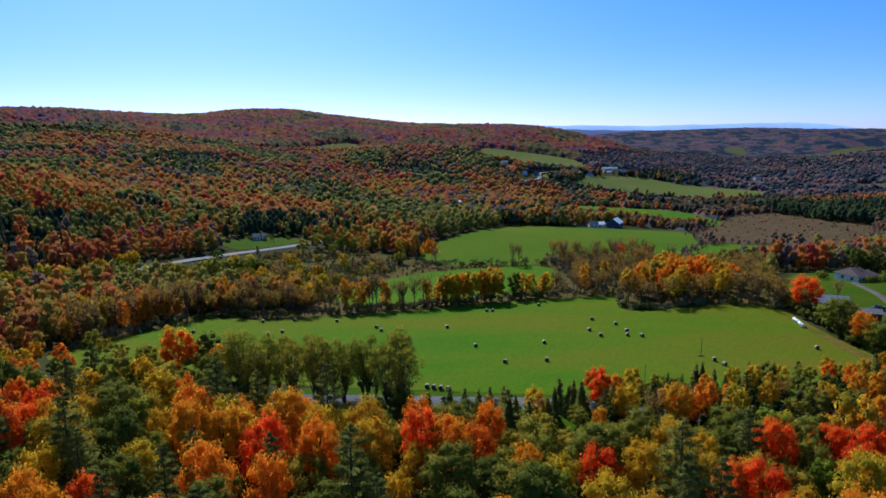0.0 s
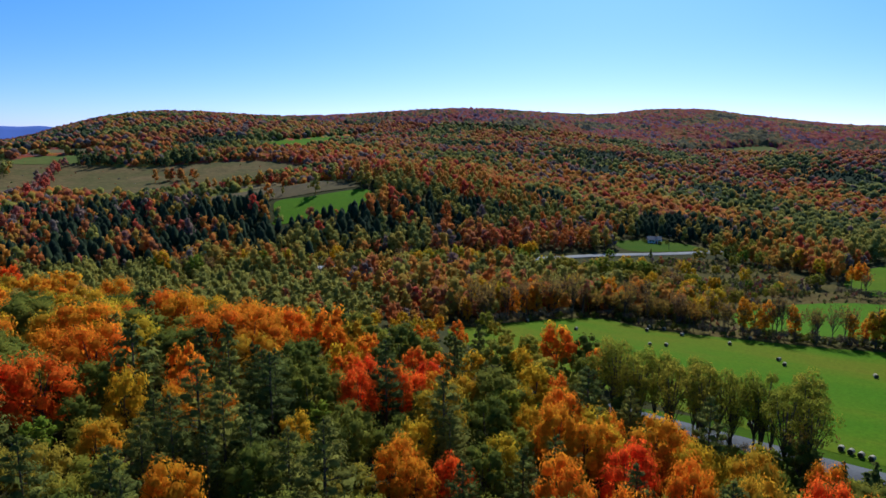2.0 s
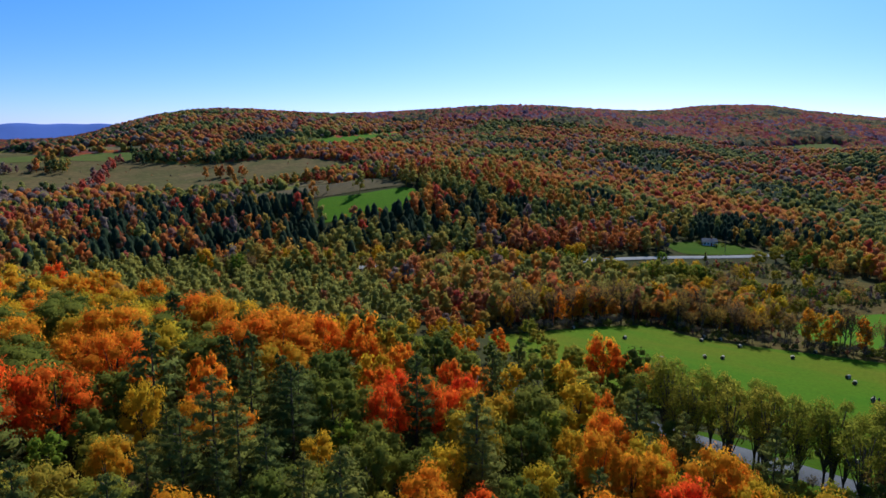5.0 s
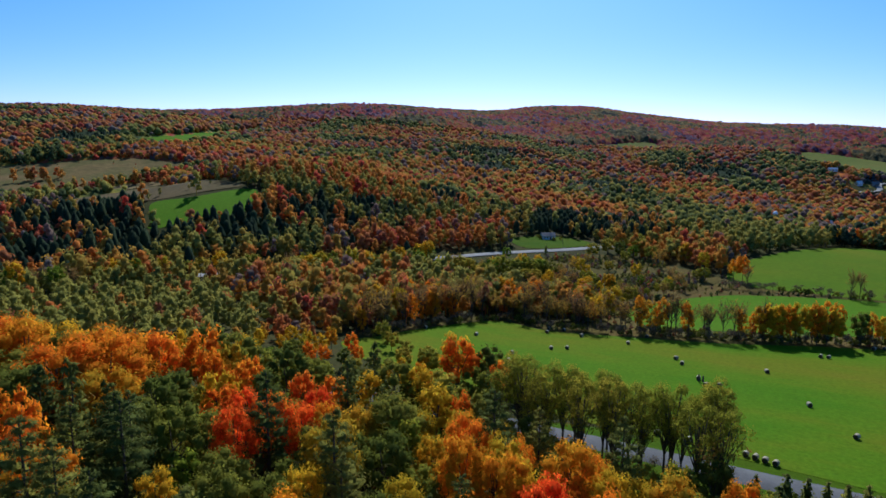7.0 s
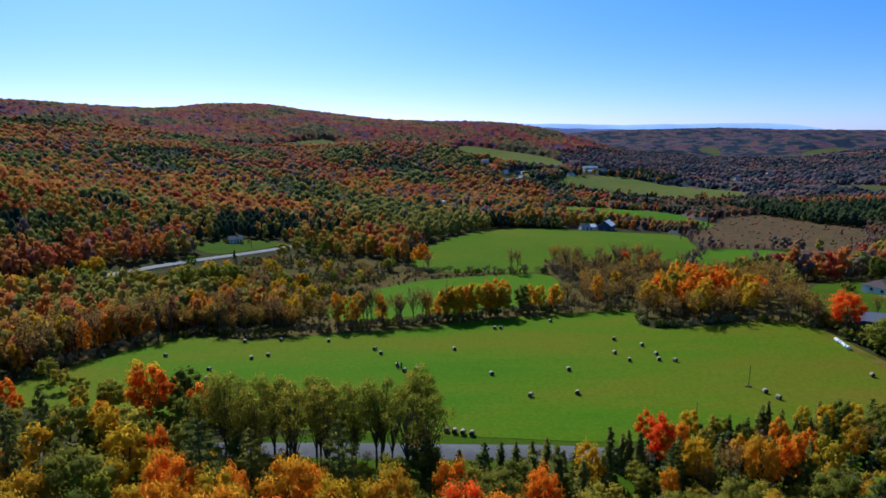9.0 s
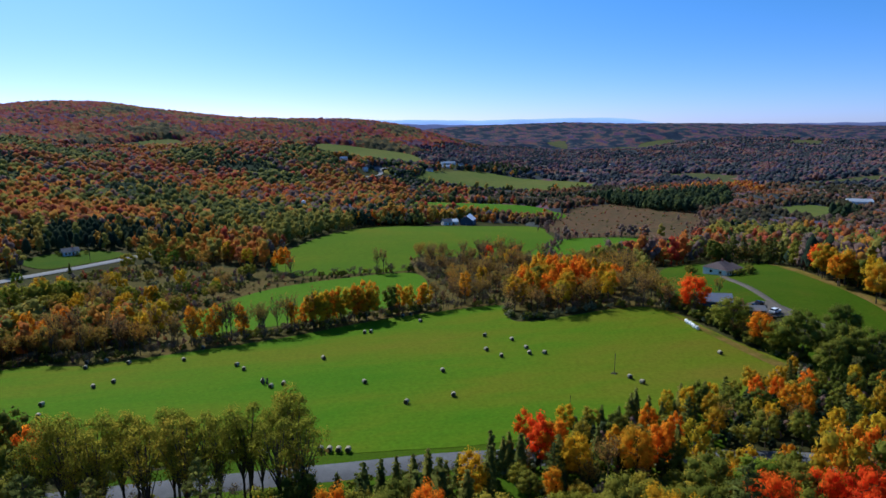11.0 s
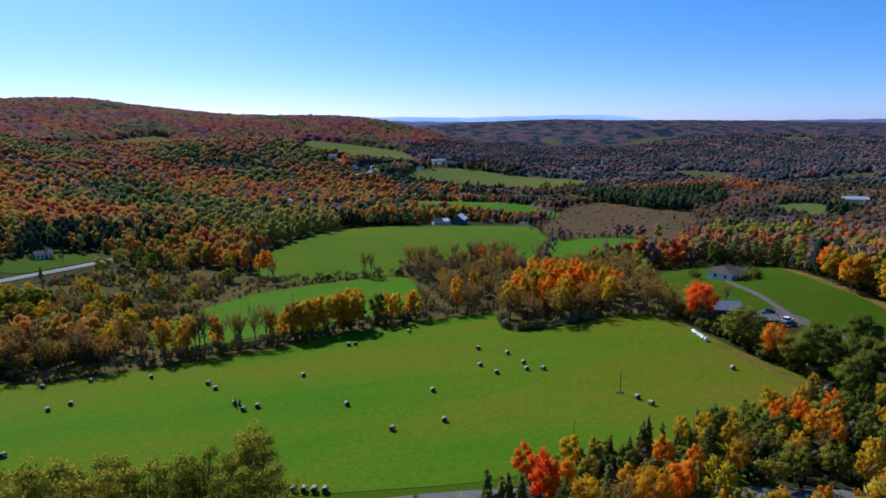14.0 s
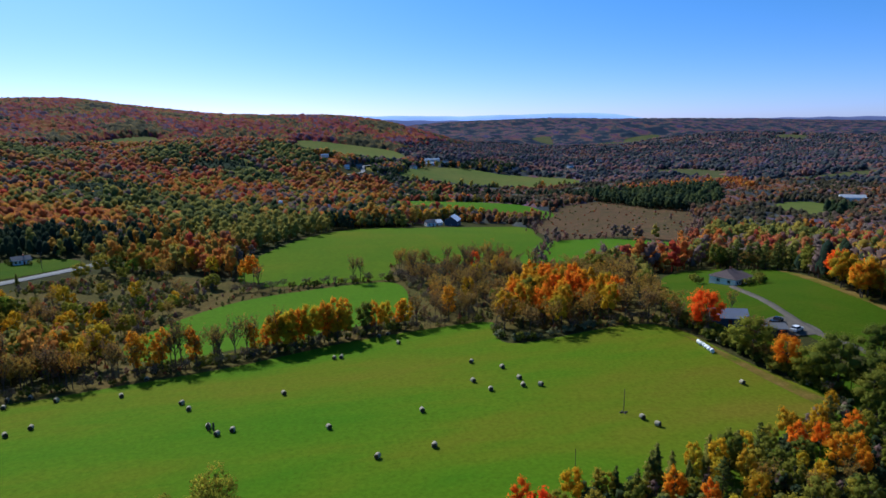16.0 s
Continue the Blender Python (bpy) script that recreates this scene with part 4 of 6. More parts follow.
# ---- woods too many to count ----
def wood(name, label, x, y, tint, size, shapes, mat, tall=1.0, sink=0.0):
    """Many crowns in one mesh. size: crown radius of each; tint: place of each in the autumn palette."""
    x, y, size, tint = (np.asarray(q, float) for q in (x, y, size, tint))
    z = height(x, y)
    pick = rng.integers(0, len(shapes), len(x))
    turn = rng.uniform(0, 2 * np.pi, len(x))
    vs, fs, ts, ns, base = [], [[], []], [], [], 0
    for k, (v, faces, *soft) in enumerate(shapes):
        m = np.where(pick == k)[0]
        if not len(m):
            continue
        c, s = np.cos(turn[m])[:, None], np.sin(turn[m])[:, None]
        wx = (v[None, :, 0] * c - v[None, :, 1] * s) * size[m, None] + x[m, None]
        wy = (v[None, :, 0] * s + v[None, :, 1] * c) * size[m, None] + y[m, None]
        wz = v[None, :, 2] * (size[m, None] * tall * rng.uniform(0.85, 1.2, (len(m), 1))) + z[m, None] - sink
        vs.append(np.stack([wx, wy, wz], -1).reshape(-1, 3))
        ts.append(np.repeat(tint[m], len(v)))
        if soft:
            q = soft[0][None]
            ns.append(np.stack([q[..., 0] * c - q[..., 1] * s, q[..., 0] * s + q[..., 1] * c, q[..., 2] + 0 * c], -1).reshape(-1, 3))
        off = (base + np.arange(len(m)) * len(v))[:, None, None]
        for f in faces:
            fs[f.shape[1] - 3].append((f[None] + off).reshape(-1, f.shape[1]))
        base += len(m) * len(v)
    me = mesh_of(name, np.concatenate(vs), [np.concatenate(f) for f in fs if f], [mat], np.concatenate(ts), bool(ns), np.concatenate(ns) if ns else None)
    ob = new(name, me)
    return tagged(ob, label, "woodland", kind="stuff")


R1 = np.random.default_rng(11)


def mid_crown(r, leaves=30):
    """Crown of radius 1 from 0.5 to 3.0 high, trunk and leaf sprays, light enough for woods."""
    bits = [tube((0, 0, -0.2), (0, 0, 0.9), 0.06, 0.05, 4)]
    soft = [bits[0][0] * [1, 1, 0] / 0.06]
    for k in range(5):
        a = k * 2.4 + r.uniform(-0.4, 0.4)
        c = np.array([0.45 * math.cos(a), 0.45 * math.sin(a), 0.75 + 0.32 * k]) if k < 4 else np.array([0, 0, 2.15])
        v, f = dome(2, 6, r, -0.5, 0.22)
        bits.append((v * 0.42 + c, f))
        n = r.normal(0, 1, (leaves // 5, 3))
        n[:, 2] = np.abs(n[:, 2]) - 0.2
        n /= np.linalg.norm(n, axis=1)[:, None]
        bits.append(cards(c + n * 0.58, n, 0.24, r, 0.6))
        soft += [round_normals(b[0], c, (0, 0, 1.4), 2.2) for b in bits[len(soft):]]
    return (*joined(bits), np.concatenate(soft))


def lobed_crown(r):
    """Crown of radius about 1 from two lobes and a few ragged sprays."""
    bits, soft = [], []
    for k in range(2):
        a = k * 3.1 + r.uniform(-0.4, 0.4)
        c = np.array([0.36 * math.cos(a), 0.36 * math.sin(a), 1.3 + 0.6 * k + r.uniform(-0.1, 0.1)])
        q = r.uniform(0.62, 0.8)
        v, f = dome(2, 6, r, -0.6, 0.2)
        bits.append((v * [q, q, q * 1.15] + c, f))
        n = r.normal(0, 1, (3, 3))
        n[:, 2] = np.abs(n[:, 2])
        n /= np.linalg.norm(n, axis=1)[:, None]
        bits.append(cards(c + n * q, n, 0.34, r, 0.8))
        soft += [round_normals(b[0], c, (0, 0, 1.2), 2.0) for b in bits[len(soft):]]
    return (*joined(bits), np.concatenate(soft))


def plain_crown(r, rings_, sides):
    v, f = dome(rings_, sides, r, -0.75, 0.2)
    n = v / np.linalg.norm(v, axis=1)[:, None]
    v = v * [1, 1, 1.05] + [0, 0, 1.5]
    return v, [f], n


def spire(r, sides=6, leaves=24):
    v, f = dome(3, sides, r, -0.95, 0.14)
    v = v.copy()
    t = np.clip((v[:, 2] + 0.95) / 1.95, 0, 1)
    v[:, :2] *= (0.95 * (1 - t) ** 0.35 + 0.02)[:, None]
    v[:, 2] = 0.4 + 2.7 * t
    bits = [(v, f)]
    if leaves:
        t = r.uniform(0, 0.9, leaves)
        a = r.uniform(0, 7, leaves)
        n = np.stack([np.cos(a), np.sin(a), 0.6 + 0 * a], -1)
        bits.append(cards(np.stack([np.cos(a) * 1.0 * (1 - t), np.sin(a) * 1.0 * (1 - t), 0.5 + 2.6 * t], -1), n, 0.3, r, 0.2))
    q = np.concatenate([b[0] for b in bits])
    n = q * [1, 1, 0] + [0, 0, 0.35]
    return (*joined(bits), n / (np.linalg.norm(n, axis=1)[:, None] + 1e-6))


MID = [mid_crown(R1) for _ in range(5)]
MID_LIGHT = [mid_crown(R1, 15) for _ in range(5)]
HILL = [lobed_crown(R1) for _ in range(8)]
FAR = [plain_crown(R1, 2, 6) for _ in range(8)]
LOW = [plain_crown(R1, 3, 8) for _ in range(4)]
SPIRE_MID = [spire(R1) for _ in range(3)]
SPIRE_FAR = [spire(R1, 5, 0) for _ in range(3)]


def scatter(r0, r1, space, az0, az1):
    """Uneven spots in a sector round (0, 30)."""
    n = int((r1 * r1 - r0 * r0) * radians(az1 - az0) / 2 / space**2)
    k = int(2 * r1 / space)
    g = (np.arange(-k // 2, k // 2 + 1)) * space
    x, y = np.meshgrid(g, g)
    x = x + (np.arange(x.shape[0]) % 2)[:, None] * space / 2
    x, y = x.ravel() + rng.uniform(-0.42, 0.42, x.size) * space, y.ravel() + rng.uniform(-0.42, 0.42, x.size) * space
    d, a = np.hypot(x, y), np.degrees(np.arctan2(x, y))
    m = (d > r0) & (d < r1) & (a > az0) & (a < az1)
    return x[m], y[m] + 30


def patches(x, y, size, seed):
    """Smooth random field about 0, a few waves of about that size."""
    r = np.random.default_rng(seed)
    out = np.zeros(len(x))
    for k in range(9):
        a = r.uniform(0, 2 * np.pi)
        w = 2 * np.pi / (size * r.uniform(0.6, 1.8))
        out += np.sin((x * math.cos(a) + y * math.sin(a)) * w + r.uniform(0, 7))
    return out / 2.2


PINE_STANDS = [(-370, 240, 46), (-330, 272, 40), (-282, 262, 34), (-250, 300, 28), (-230, 345, 26), (-225, 392, 22), (-281, 767, 60), (-215, 500, 30), (-480, 230, 30), (-430, 260, 34), (-118, 498, 62), (-95, 545, 45), (-345, 175, 38), (-300, 225, 32), (-400, 215, 30), (180, 268, 20), (205, 255, 16), (-150, 760, 70), (-330, 900, 90), (-500, 880, 80), (-60, 1000, 80), (-700, 560, 50)]
WARM_SPOTS = [(-290, 450, 62), (-250, 425, 48), (-330, 425, 50), (-309, 574, 75), (-275, 505, 60), (-380, 600, 80), (-209, 633, 40), (-379, 941, 60), (-508, 1166, 80), (-429, 451, 60), (-372, 499, 60), (-275, 308, 42), (-251, 334, 36), (-557, 630, 80), (-540, 1000, 90), (-250, 780, 50), (-60, 860, 60)]
WILLOWS = np.array([(-308, 124), (-312, 165), (-300, 188), (-250, 206), (-200, 220), (-150, 200), (-125, 165), (-128, 128), (-200, 108)], float)


FOOT = [(40, 500), (30, 560), (45, 650), (104, 723), (148, 1007), (132, 1137), (200, 1300), (296, 1507), (471, 1721), (560, 1900), (640, 2350), (700, 4700)]


def valley_floor(x, y):
    """East of the hill's foot."""
    return x > np.interp(y, [q[1] for q in FOOT], [q[0] for q in FOOT]) + 22 * patches(np.asarray(x), np.asarray(y), 90, 5)


def tints(x, y, warm, green, seed, bare=0.15, dark=0.9, low=0.13, high=0.42):
    """Palette places: conifers and greens in patches, else gold to red."""
    n = len(x)
    g = patches(x, y, 170, seed) + rng.normal(0, 0.6, n)
    w = rng.normal(warm, 0.12, n) + 0.07 * patches(x, y, 190, seed + 1)
    t = np.clip(w, 0.4, 0.97)
    plain = (x < -840) & (y < 0.6 * -x)
    t = np.where(rng.random(n) < bare * (1 + 0.5 * patches(x, y, 210, seed + 3)), rng.uniform(0.985, 1.0, n), t)
    t = np.where(g > green, rng.uniform(low, high, n), t)
    for a, b, r in WARM_SPOTS:
        t = np.where((np.hypot(x - a, y - b) < r * rng.uniform(0.3, 1.1, n)) & (t > 0.12), rng.choice([0.38, 0.45, 0.55, 0.60, 0.64, 0.68, 0.72, 0.89], n), t)
    stand = patches(x, y, 110, seed + 4) + rng.normal(0, 0.45, n)
    mix_ = rng.choice([0.10, 0.16, 0.22, 0.30, 0.40, 0.99, 1.0, 0.80, 0.84], n)
    mix_ = np.where(stand > 0.75, rng.uniform(0.0, 0.12, n), np.where(stand < -0.8, rng.choice([0.58, 0.64, 0.70, 0.76, 0.88], n), mix_))
    t = np.where(valley_floor(x, y) & (y > 500), mix_, t)
    t = np.where(plain, rng.choice([0.06, 0.12, 0.18, 0.25, 0.8, 0.84, 0.98, 1.0, 0.62], n), t)
    t = np.where(inside(WILLOWS, x, y) & (rng.random(n) < 0.9), rng.uniform(0.33, 0.41, n), t)
    near_stand = np.max([0.95 * (1.15 - np.hypot(x - a, y - b) / r) for a, b, r in PINE_STANDS], 0)
    conifer = (np.maximum(0.55 * patches(x, y, 130, seed + 2) - dark, near_stand) + rng.normal(0, 0.35, n)) > 0.3
    return np.where(conifer, rng.uniform(0.0, 0.1, n), t), conifer


def grow(name, label, x, y, warm, green, seed, size, shapes, spires, mat, tall=1.0, sink=0.0, spike=0.85, bare=0.15, dark=0.9, low=0.14):
    t, con = tints(x, y, warm, green, seed, bare, dark, low, 0.46)
    s = size * rng.uniform(0.7, 1.3, len(x)) * np.where(inside(WILLOWS, x, y), 0.72, 1.0) * np.where((x > -130) & (x < -66) & (y > 130) & (y < 192), 0.55, 1.0)
    wood(name, label, x[~con], y[~con], t[~con], s[~con], shapes, mat, tall, sink)
    if con.sum() > 3:
        wood(name.replace("woods", "conifers"), label.replace("mixed autumn", "dark conifer"), x[con], y[con], t[con], s[con] * spike, spires, mat, 1.05, sink)


near_x, near_y = np.array(px), np.array(py)


def free_of_near(x, y, gap=5.0):
    m = np.ones(len(x), bool)
    k = np.where((np.abs(x + 50) < 220) & (y < 200))[0]
    for q in k:
        m[q] = np.hypot(near_x - x[q], near_y - y[q]).min() > gap
    return m


x, y = scatter(48, 330, 5.6, -96, 62)
m = ~cleared(x, y, 3.0)
x, y = x[m], y[m]
m = free_of_near(x, y, 4.2) & ((y > 60) | (np.abs(x) > 90)) & ~((np.hypot(x, y - 30) < 165) & (y < 170))
x, y = x[m], y[m]
side = x > 150
grow("valley_woods", "mixed autumn woods on the valley floor", x[~side], y[~side], 0.57, 0.75, 21, 3.3, MID, SPIRE_MID, M["wood_stuff"], 1.1, 0, 0.85, 0.03, 1.6, 0.28)
grow("knoll_woods", "orange and russet autumn woods round the knoll", x[side], y[side], 0.64, 0.6, 25, 3.9, MID, SPIRE_MID, M["wood_stuff"], 1.1, 0, 0.85, 0.2, 1.1, 0.2)
x, y = scatter(330, 532, 5.9, -90, 56)
m = ~cleared(x, y, 4.0)
x, y = x[m], y[m]
side = x > 120
grow("marsh_woods", "half-bare brown woods beside the marsh", x[side], y[side], 0.74, 0.7, 35, 3.4, MID_LIGHT, SPIRE_MID, M["wood_stuff"], 1.05, 0, 0.75, 0.5, 1.2, 0.2)
grow("slope_woods", "mixed autumn woods at the foot of the hills", x[~side], y[~side], 0.62, 0.35, 31, 3.4, MID_LIGHT, SPIRE_MID, M["wood_stuff"], 1.15, 0, 0.8, 0.08, 1.15, 0.24)


def canopy(name, label, r0, r1, s0, s1, daz, az0, az1, cell, tall, warm, green, seed, mat, edge, bare=0.15, dark=0.9, side=None):
    """A closed forest canopy: crown beside crown, each with its own height and tint."""
    rr, r = [], r0
    while r < r1:
        rr.append(r)
        r += s0 + (s1 - s0) * (r - r0) / (r1 - r0)
    rr = np.array(rr)
    az = np.radians(np.arange(az0, az1, daz))
    R_, A_ = np.meshgrid(rr, az, indexing="ij")
    step = np.gradient(rr)[:, None]
    R_ = R_ + rng.uniform(-0.3, 0.3, R_.shape) * step
    A_ = A_ + rng.uniform(-0.3, 0.3, A_.shape) * radians(daz)
    x, y = (R_ * np.sin(A_)).ravel(), (30 + R_ * np.cos(A_)).ravel()
    lo = np.array([x.min(), y.min()]) - 2 * cell
    n = ((np.array([x.max(), y.max()]) - lo) / cell).astype(int) + 4
    gi, gj = np.meshgrid(np.arange(n[0]), np.arange(n[1]), indexing="ij")
    tx = lo[0] + (gi + 0.5 + rng.uniform(-0.42, 0.42, gi.shape)) * cell
    ty = lo[1] + (gj + 0.5 + rng.uniform(-0.42, 0.42, gi.shape)) * cell
    tt, con = tints(tx.ravel(), ty.ravel(), warm, green, seed, bare, dark)
    tt, con = tt.reshape(tx.shape), con.reshape(tx.shape)
    hh = tall * rng.uniform(0.75, 1.2, tx.shape) * np.where(con, 1.12, 1.0)
    ci, cj = ((x - lo[0]) / cell).astype(int), ((y - lo[1]) / cell).astype(int)
    best, tint = np.full(len(x), -9.0), np.zeros(len(x))
    for di in (-1, 0, 1):
        for dj in (-1, 0, 1):
            a, b = np.clip(ci + di, 0, n[0] - 1), np.clip(cj + dj, 0, n[1] - 1)
            d = np.hypot(x - tx[a, b], y - ty[a, b]) / cell
            h = hh[a, b] - np.where(con[a, b], 1.25 * d, 1.5 * d * d) * tall
            m = h > best
            best, tint = np.where(m, h, best), np.where(m, tt[a, b], tint)
    best = np.maximum(best, 0.2 * tall) + rng.normal(0, 0.035 * tall, len(x))
    wooded = ~cleared(x, y, edge)
    if side is not None:
        wooded &= valley_floor(x, y) == side
    rim = wooded & cleared(x, y, edge + 0.8 * cell)
    best = np.where(rim, 0.55 * best, best)
    z = height(x, y)
    v = np.column_stack([x, y, z + np.where(wooded, best, -0.6)])
    p, q = len(rr), len(az)
    i, j = np.meshgrid(np.arange(p - 1), np.arange(q - 1), indexing="ij")
    f = np.stack([i * q + j, (i + 1) * q + j, (i + 1) * q + j + 1, i * q + j + 1], -1).reshape(-1, 4)
    f = f[wooded[f].any(1)]
    used = np.zeros(len(x), bool)
    used[f.ravel()] = True
    index = np.cumsum(used) - 1
    ob = new(name, mesh_of(name, v[used], [index[f][:, ::-1]], [mat], tint[used], smooth=True))
    return tagged(ob, label, "woodland", kind="stuff")


def crowns(name, label, r0, r1, space, az0, az1, size, shapes, spires, warm, green, seed, mat, edge, bare, dark, side=None):
    """Crown beside crown with gaps, for slopes near enough to tell trees apart."""
    x, y = scatter(r0, r1, space, az0, az1)
    m = ~cleared(x, y, edge)
    if side is not None:
        m &= valley_floor(x, y) == side
    x, y = x[m], y[m]
    t, con = tints(x, y, warm, green, seed, bare, dark)
    s = size * rng.uniform(0.72, 1.3, len(x))
    wood(name, label, x[~con], y[~con], t[~con], s[~con], shapes, mat, 1.05, 0.75 * size)
    wood(name.replace("woods", "conifers"), label.replace("mixed autumn", "dark conifer"), x[con], y[con], t[con], s[con] * 0.68, spires, mat, 0.95, 0.5 * size)


crowns("hill_woods", "mixed autumn woods on the hillside", 528, 860, 5.3, -92, 17, 3.3, HILL, SPIRE_FAR, 0.66, 0.25, 41, M["wood_stuff"], 3.5, 0.22, 1.35)
crowns("upper_woods", "mixed autumn woods high on the hillside", 855, 1320, 6.3, -92, 16, 4.0, FAR, SPIRE_FAR, 0.74, 0.4, 51, M["far_stuff"], 5.0, 0.13, 1.2)
canopy("slope_undergrowth", "dark undergrowth below the hillside woods", 522, 1340, 9.0, 12.0, 0.6, -100, 16, 12.0, 6.0, 0.72, 0.3, 41, M["wood_stuff"], 3.0, 0.3, 0.9)
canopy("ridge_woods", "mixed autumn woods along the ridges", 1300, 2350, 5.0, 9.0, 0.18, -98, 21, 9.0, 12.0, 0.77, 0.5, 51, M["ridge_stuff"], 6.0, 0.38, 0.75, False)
canopy("far_woods", "mixed autumn woods of the far hills, haze tinted in", 2330, 4660, 22.0, 30.0, 0.3, -98, 66, 26.0, 9.0, 0.80, 0.1, 61, M["hazed_stuff"], 12.0, 0.6, 0.6)
crowns("east_woods", "half-bare woods of the far valley side, haze tinted in", 1050, 2360, 8.0, 5.0, 52, 3.7, FAR, SPIRE_FAR, 0.76, 0.2, 55, M["hazed_valley_stuff"], 5.0, 0.5, 0.6, True)
crowns("valley_side_woods", "half-bare russet woods beyond the marsh", 522, 1060, 5.8, 15.8, 52, 2.9, HILL, SPIRE_FAR, 0.70, 0.2, 45, M["side_stuff"], 3.0, 0.45, 0.7)
canopy("valley_undergrowth", "dark undergrowth of the valley woods", 522, 2350, 10.0, 16.0, 0.5, 5.0, 75, 14.0, 6.5, 0.76, 0.2, 57, M["hazed_valley_stuff"], 5.0, 0.5, 0.6, True)

# ---- hedgerows, grove, thickets ----
def along(pts, step, spread, rnd=0.5):
    line = rounded(pts, False, 20)
    seg = np.concatenate([[0], np.cumsum(np.hypot(*np.diff(line, axis=0).T))])
    s = np.arange(0, seg[-1], step) + rng.uniform(-rnd, rnd, len(np.arange(0, seg[-1], step))) * step
    s = np.clip(s, 0, seg[-1])
    x, y = np.interp(s, seg, line[:, 0]), np.interp(s, seg, line[:, 1])
    return x + rng.normal(0, spread, len(x)), y + rng.normal(0, spread, len(x))


def row(kinds, pts, step, spread=1.0, lo=0.8, hi=1.1, wide=1.0):
    for x, y in zip(*along(pts, step, spread)):
        plant(kinds[int(rng.integers(len(kinds)))], float(x), float(y), float(rng.uniform(lo, hi)), wide)


row(["H", "H", "B", "HO", "H", "B"], [(-110, 190), (-103, 216), (-88, 244), (-64, 241), (-38, 244)], 2.2, 1.4, 0.65, 0.95)
row(["H", "B", "Y", "H", "G", "B", "HO"], [(-116, 196), (-110, 224), (-96, 252), (-62, 252), (-44, 258)], 3.2, 2.5, 0.75, 1.05)
row(["Y", "G", "O", "G", "B", "D"], [(-126, 200), (-122, 232), (-108, 262), (-76, 264), (-52, 266)], 3.6, 3.0, 0.7, 1.05)
row(["H", "H", "B", "H", "HO"], [(-38, 244), (-20, 247), (0, 250)], 2.1, 1.0, 0.65, 1.0)
row(["HO", "HO", "HO", "Y"], [(0, 250), (12, 253), (24, 256)], 1.7, 0.9, 0.75, 1.05)
plant("D", 28, 257.5, 0.85)
row(["HO", "Y", "HO"], [(31, 258), (40, 259)], 3.0, 0.8, 0.75, 0.9)
row(["B", "H", "T"], [(42, 259), (54, 259), (64, 259)], 3.0, 1.2, 0.5, 0.8)
plant("HO", 56, 262, 0.95)
row(["T", "T", "U"], [(-106, 188), (-98, 214), (-84, 239), (-62, 236), (-38, 240), (-10, 245), (26, 256), (64, 257)], 2.3, 0.7, 0.5, 0.9)
row(["G", "Y", "L", "B", "G"], [(-262, 186), (-230, 222), (-196, 264), (-184, 280)], 4.5, 2.5, 0.75, 1.1)
row(["U", "U", "V", "T"], [(-36, 246), (-10, 249), (26, 257), (44, 261)], 1.5, 0.8, 0.6, 0.95)
row(["U", "T"], [(-14, 344), (1, 345), (20, 343), (39, 343), (54, 341)], 2.2, 0.9, 0.6, 1.0)
for x, y in ((36, 344), (39, 343), (-4, 346)):
    plant("H", x, y, 0.8)
for gx, gy in np.column_stack([rng.uniform(50, 112, 330), rng.uniform(262, 374, 330)]):
    line = np.array([(52, 264), (64, 262), (96, 292), (118, 330), (112, 364), (88, 370), (64, 374), (55, 345), (56, 300)], float)
    if inside(line, np.array([gx]), np.array([gy]))[0]:
        plant(["T", "T", "T", "B", "V", "H"][int(rng.integers(6))], float(gx), float(gy), float(rng.uniform(0.55, 1.0)))
for x, y, k in ((86, 352, "B"), (92, 345, "R"), (100, 350, "B"), (75, 300, "B"), (84, 318, "Y"), (98, 332, "O"), (104, 340, "R"), (70, 285, "O")):
    plant(k, x, y, 0.75)
# grove at the field's corner: thin stems in front, bright crowns behind
GROVE = np.array([(64, 238), (72, 231), (98, 233), (112, 224), (118, 232), (126, 262), (138, 300), (122, 312), (98, 292), (72, 262)], float)
kept = []
for gx, gy in np.column_stack([rng.uniform(62, 142, 1600), rng.uniform(222, 314, 1600)]):
    if not inside(GROVE, np.array([gx]), np.array([gy]))[0] or any(math.hypot(gx - a, gy - b) < 4.4 for a, b in kept):
        continue
    kept.append((gx, gy))
    front = (gy - 228) - 0.1 * (gx - 64)
    if gx > 112:
        k = "BGBDB"[int(rng.integers(5))]
    elif front < 9:
        k = "BBYBBT"[int(rng.integers(6))]
    else:
        k = "OOBOYDOBGB"[int(rng.integers(10))]
    plant(k, float(gx), float(gy), float(rng.uniform(0.75, 1.0)))
row(["U", "T", "V"], [(64, 240), (68, 230), (84, 231), (98, 232), (112, 223)], 2.2, 0.8, 0.6, 0.95)
# field edge below the bungalow
for x, y, k, s in ((118, 214, "R", 0.92), (117.5, 194, "G", 1.15), (121, 197, "B", 0.9), (118, 183, "O", 0.75), (121, 171, "D", 1.12), (125, 163, "D", 1.0), (141, 178, "D", 0.95), (116.5, 226, "B", 0.8), (129, 158, "D", 1.0), (120, 177, "G", 1.0),
                   (136, 154, "G", 1.1), (150, 166, "D", 0.9), (143, 160, "G", 1.0), (160, 152, "P", 1.0), (133, 168, "G", 1.0), (119, 160, "D", 0.8)):
    plant(k, x, y, s, 1.35 if k in "RG" else 1.15, 0, True)
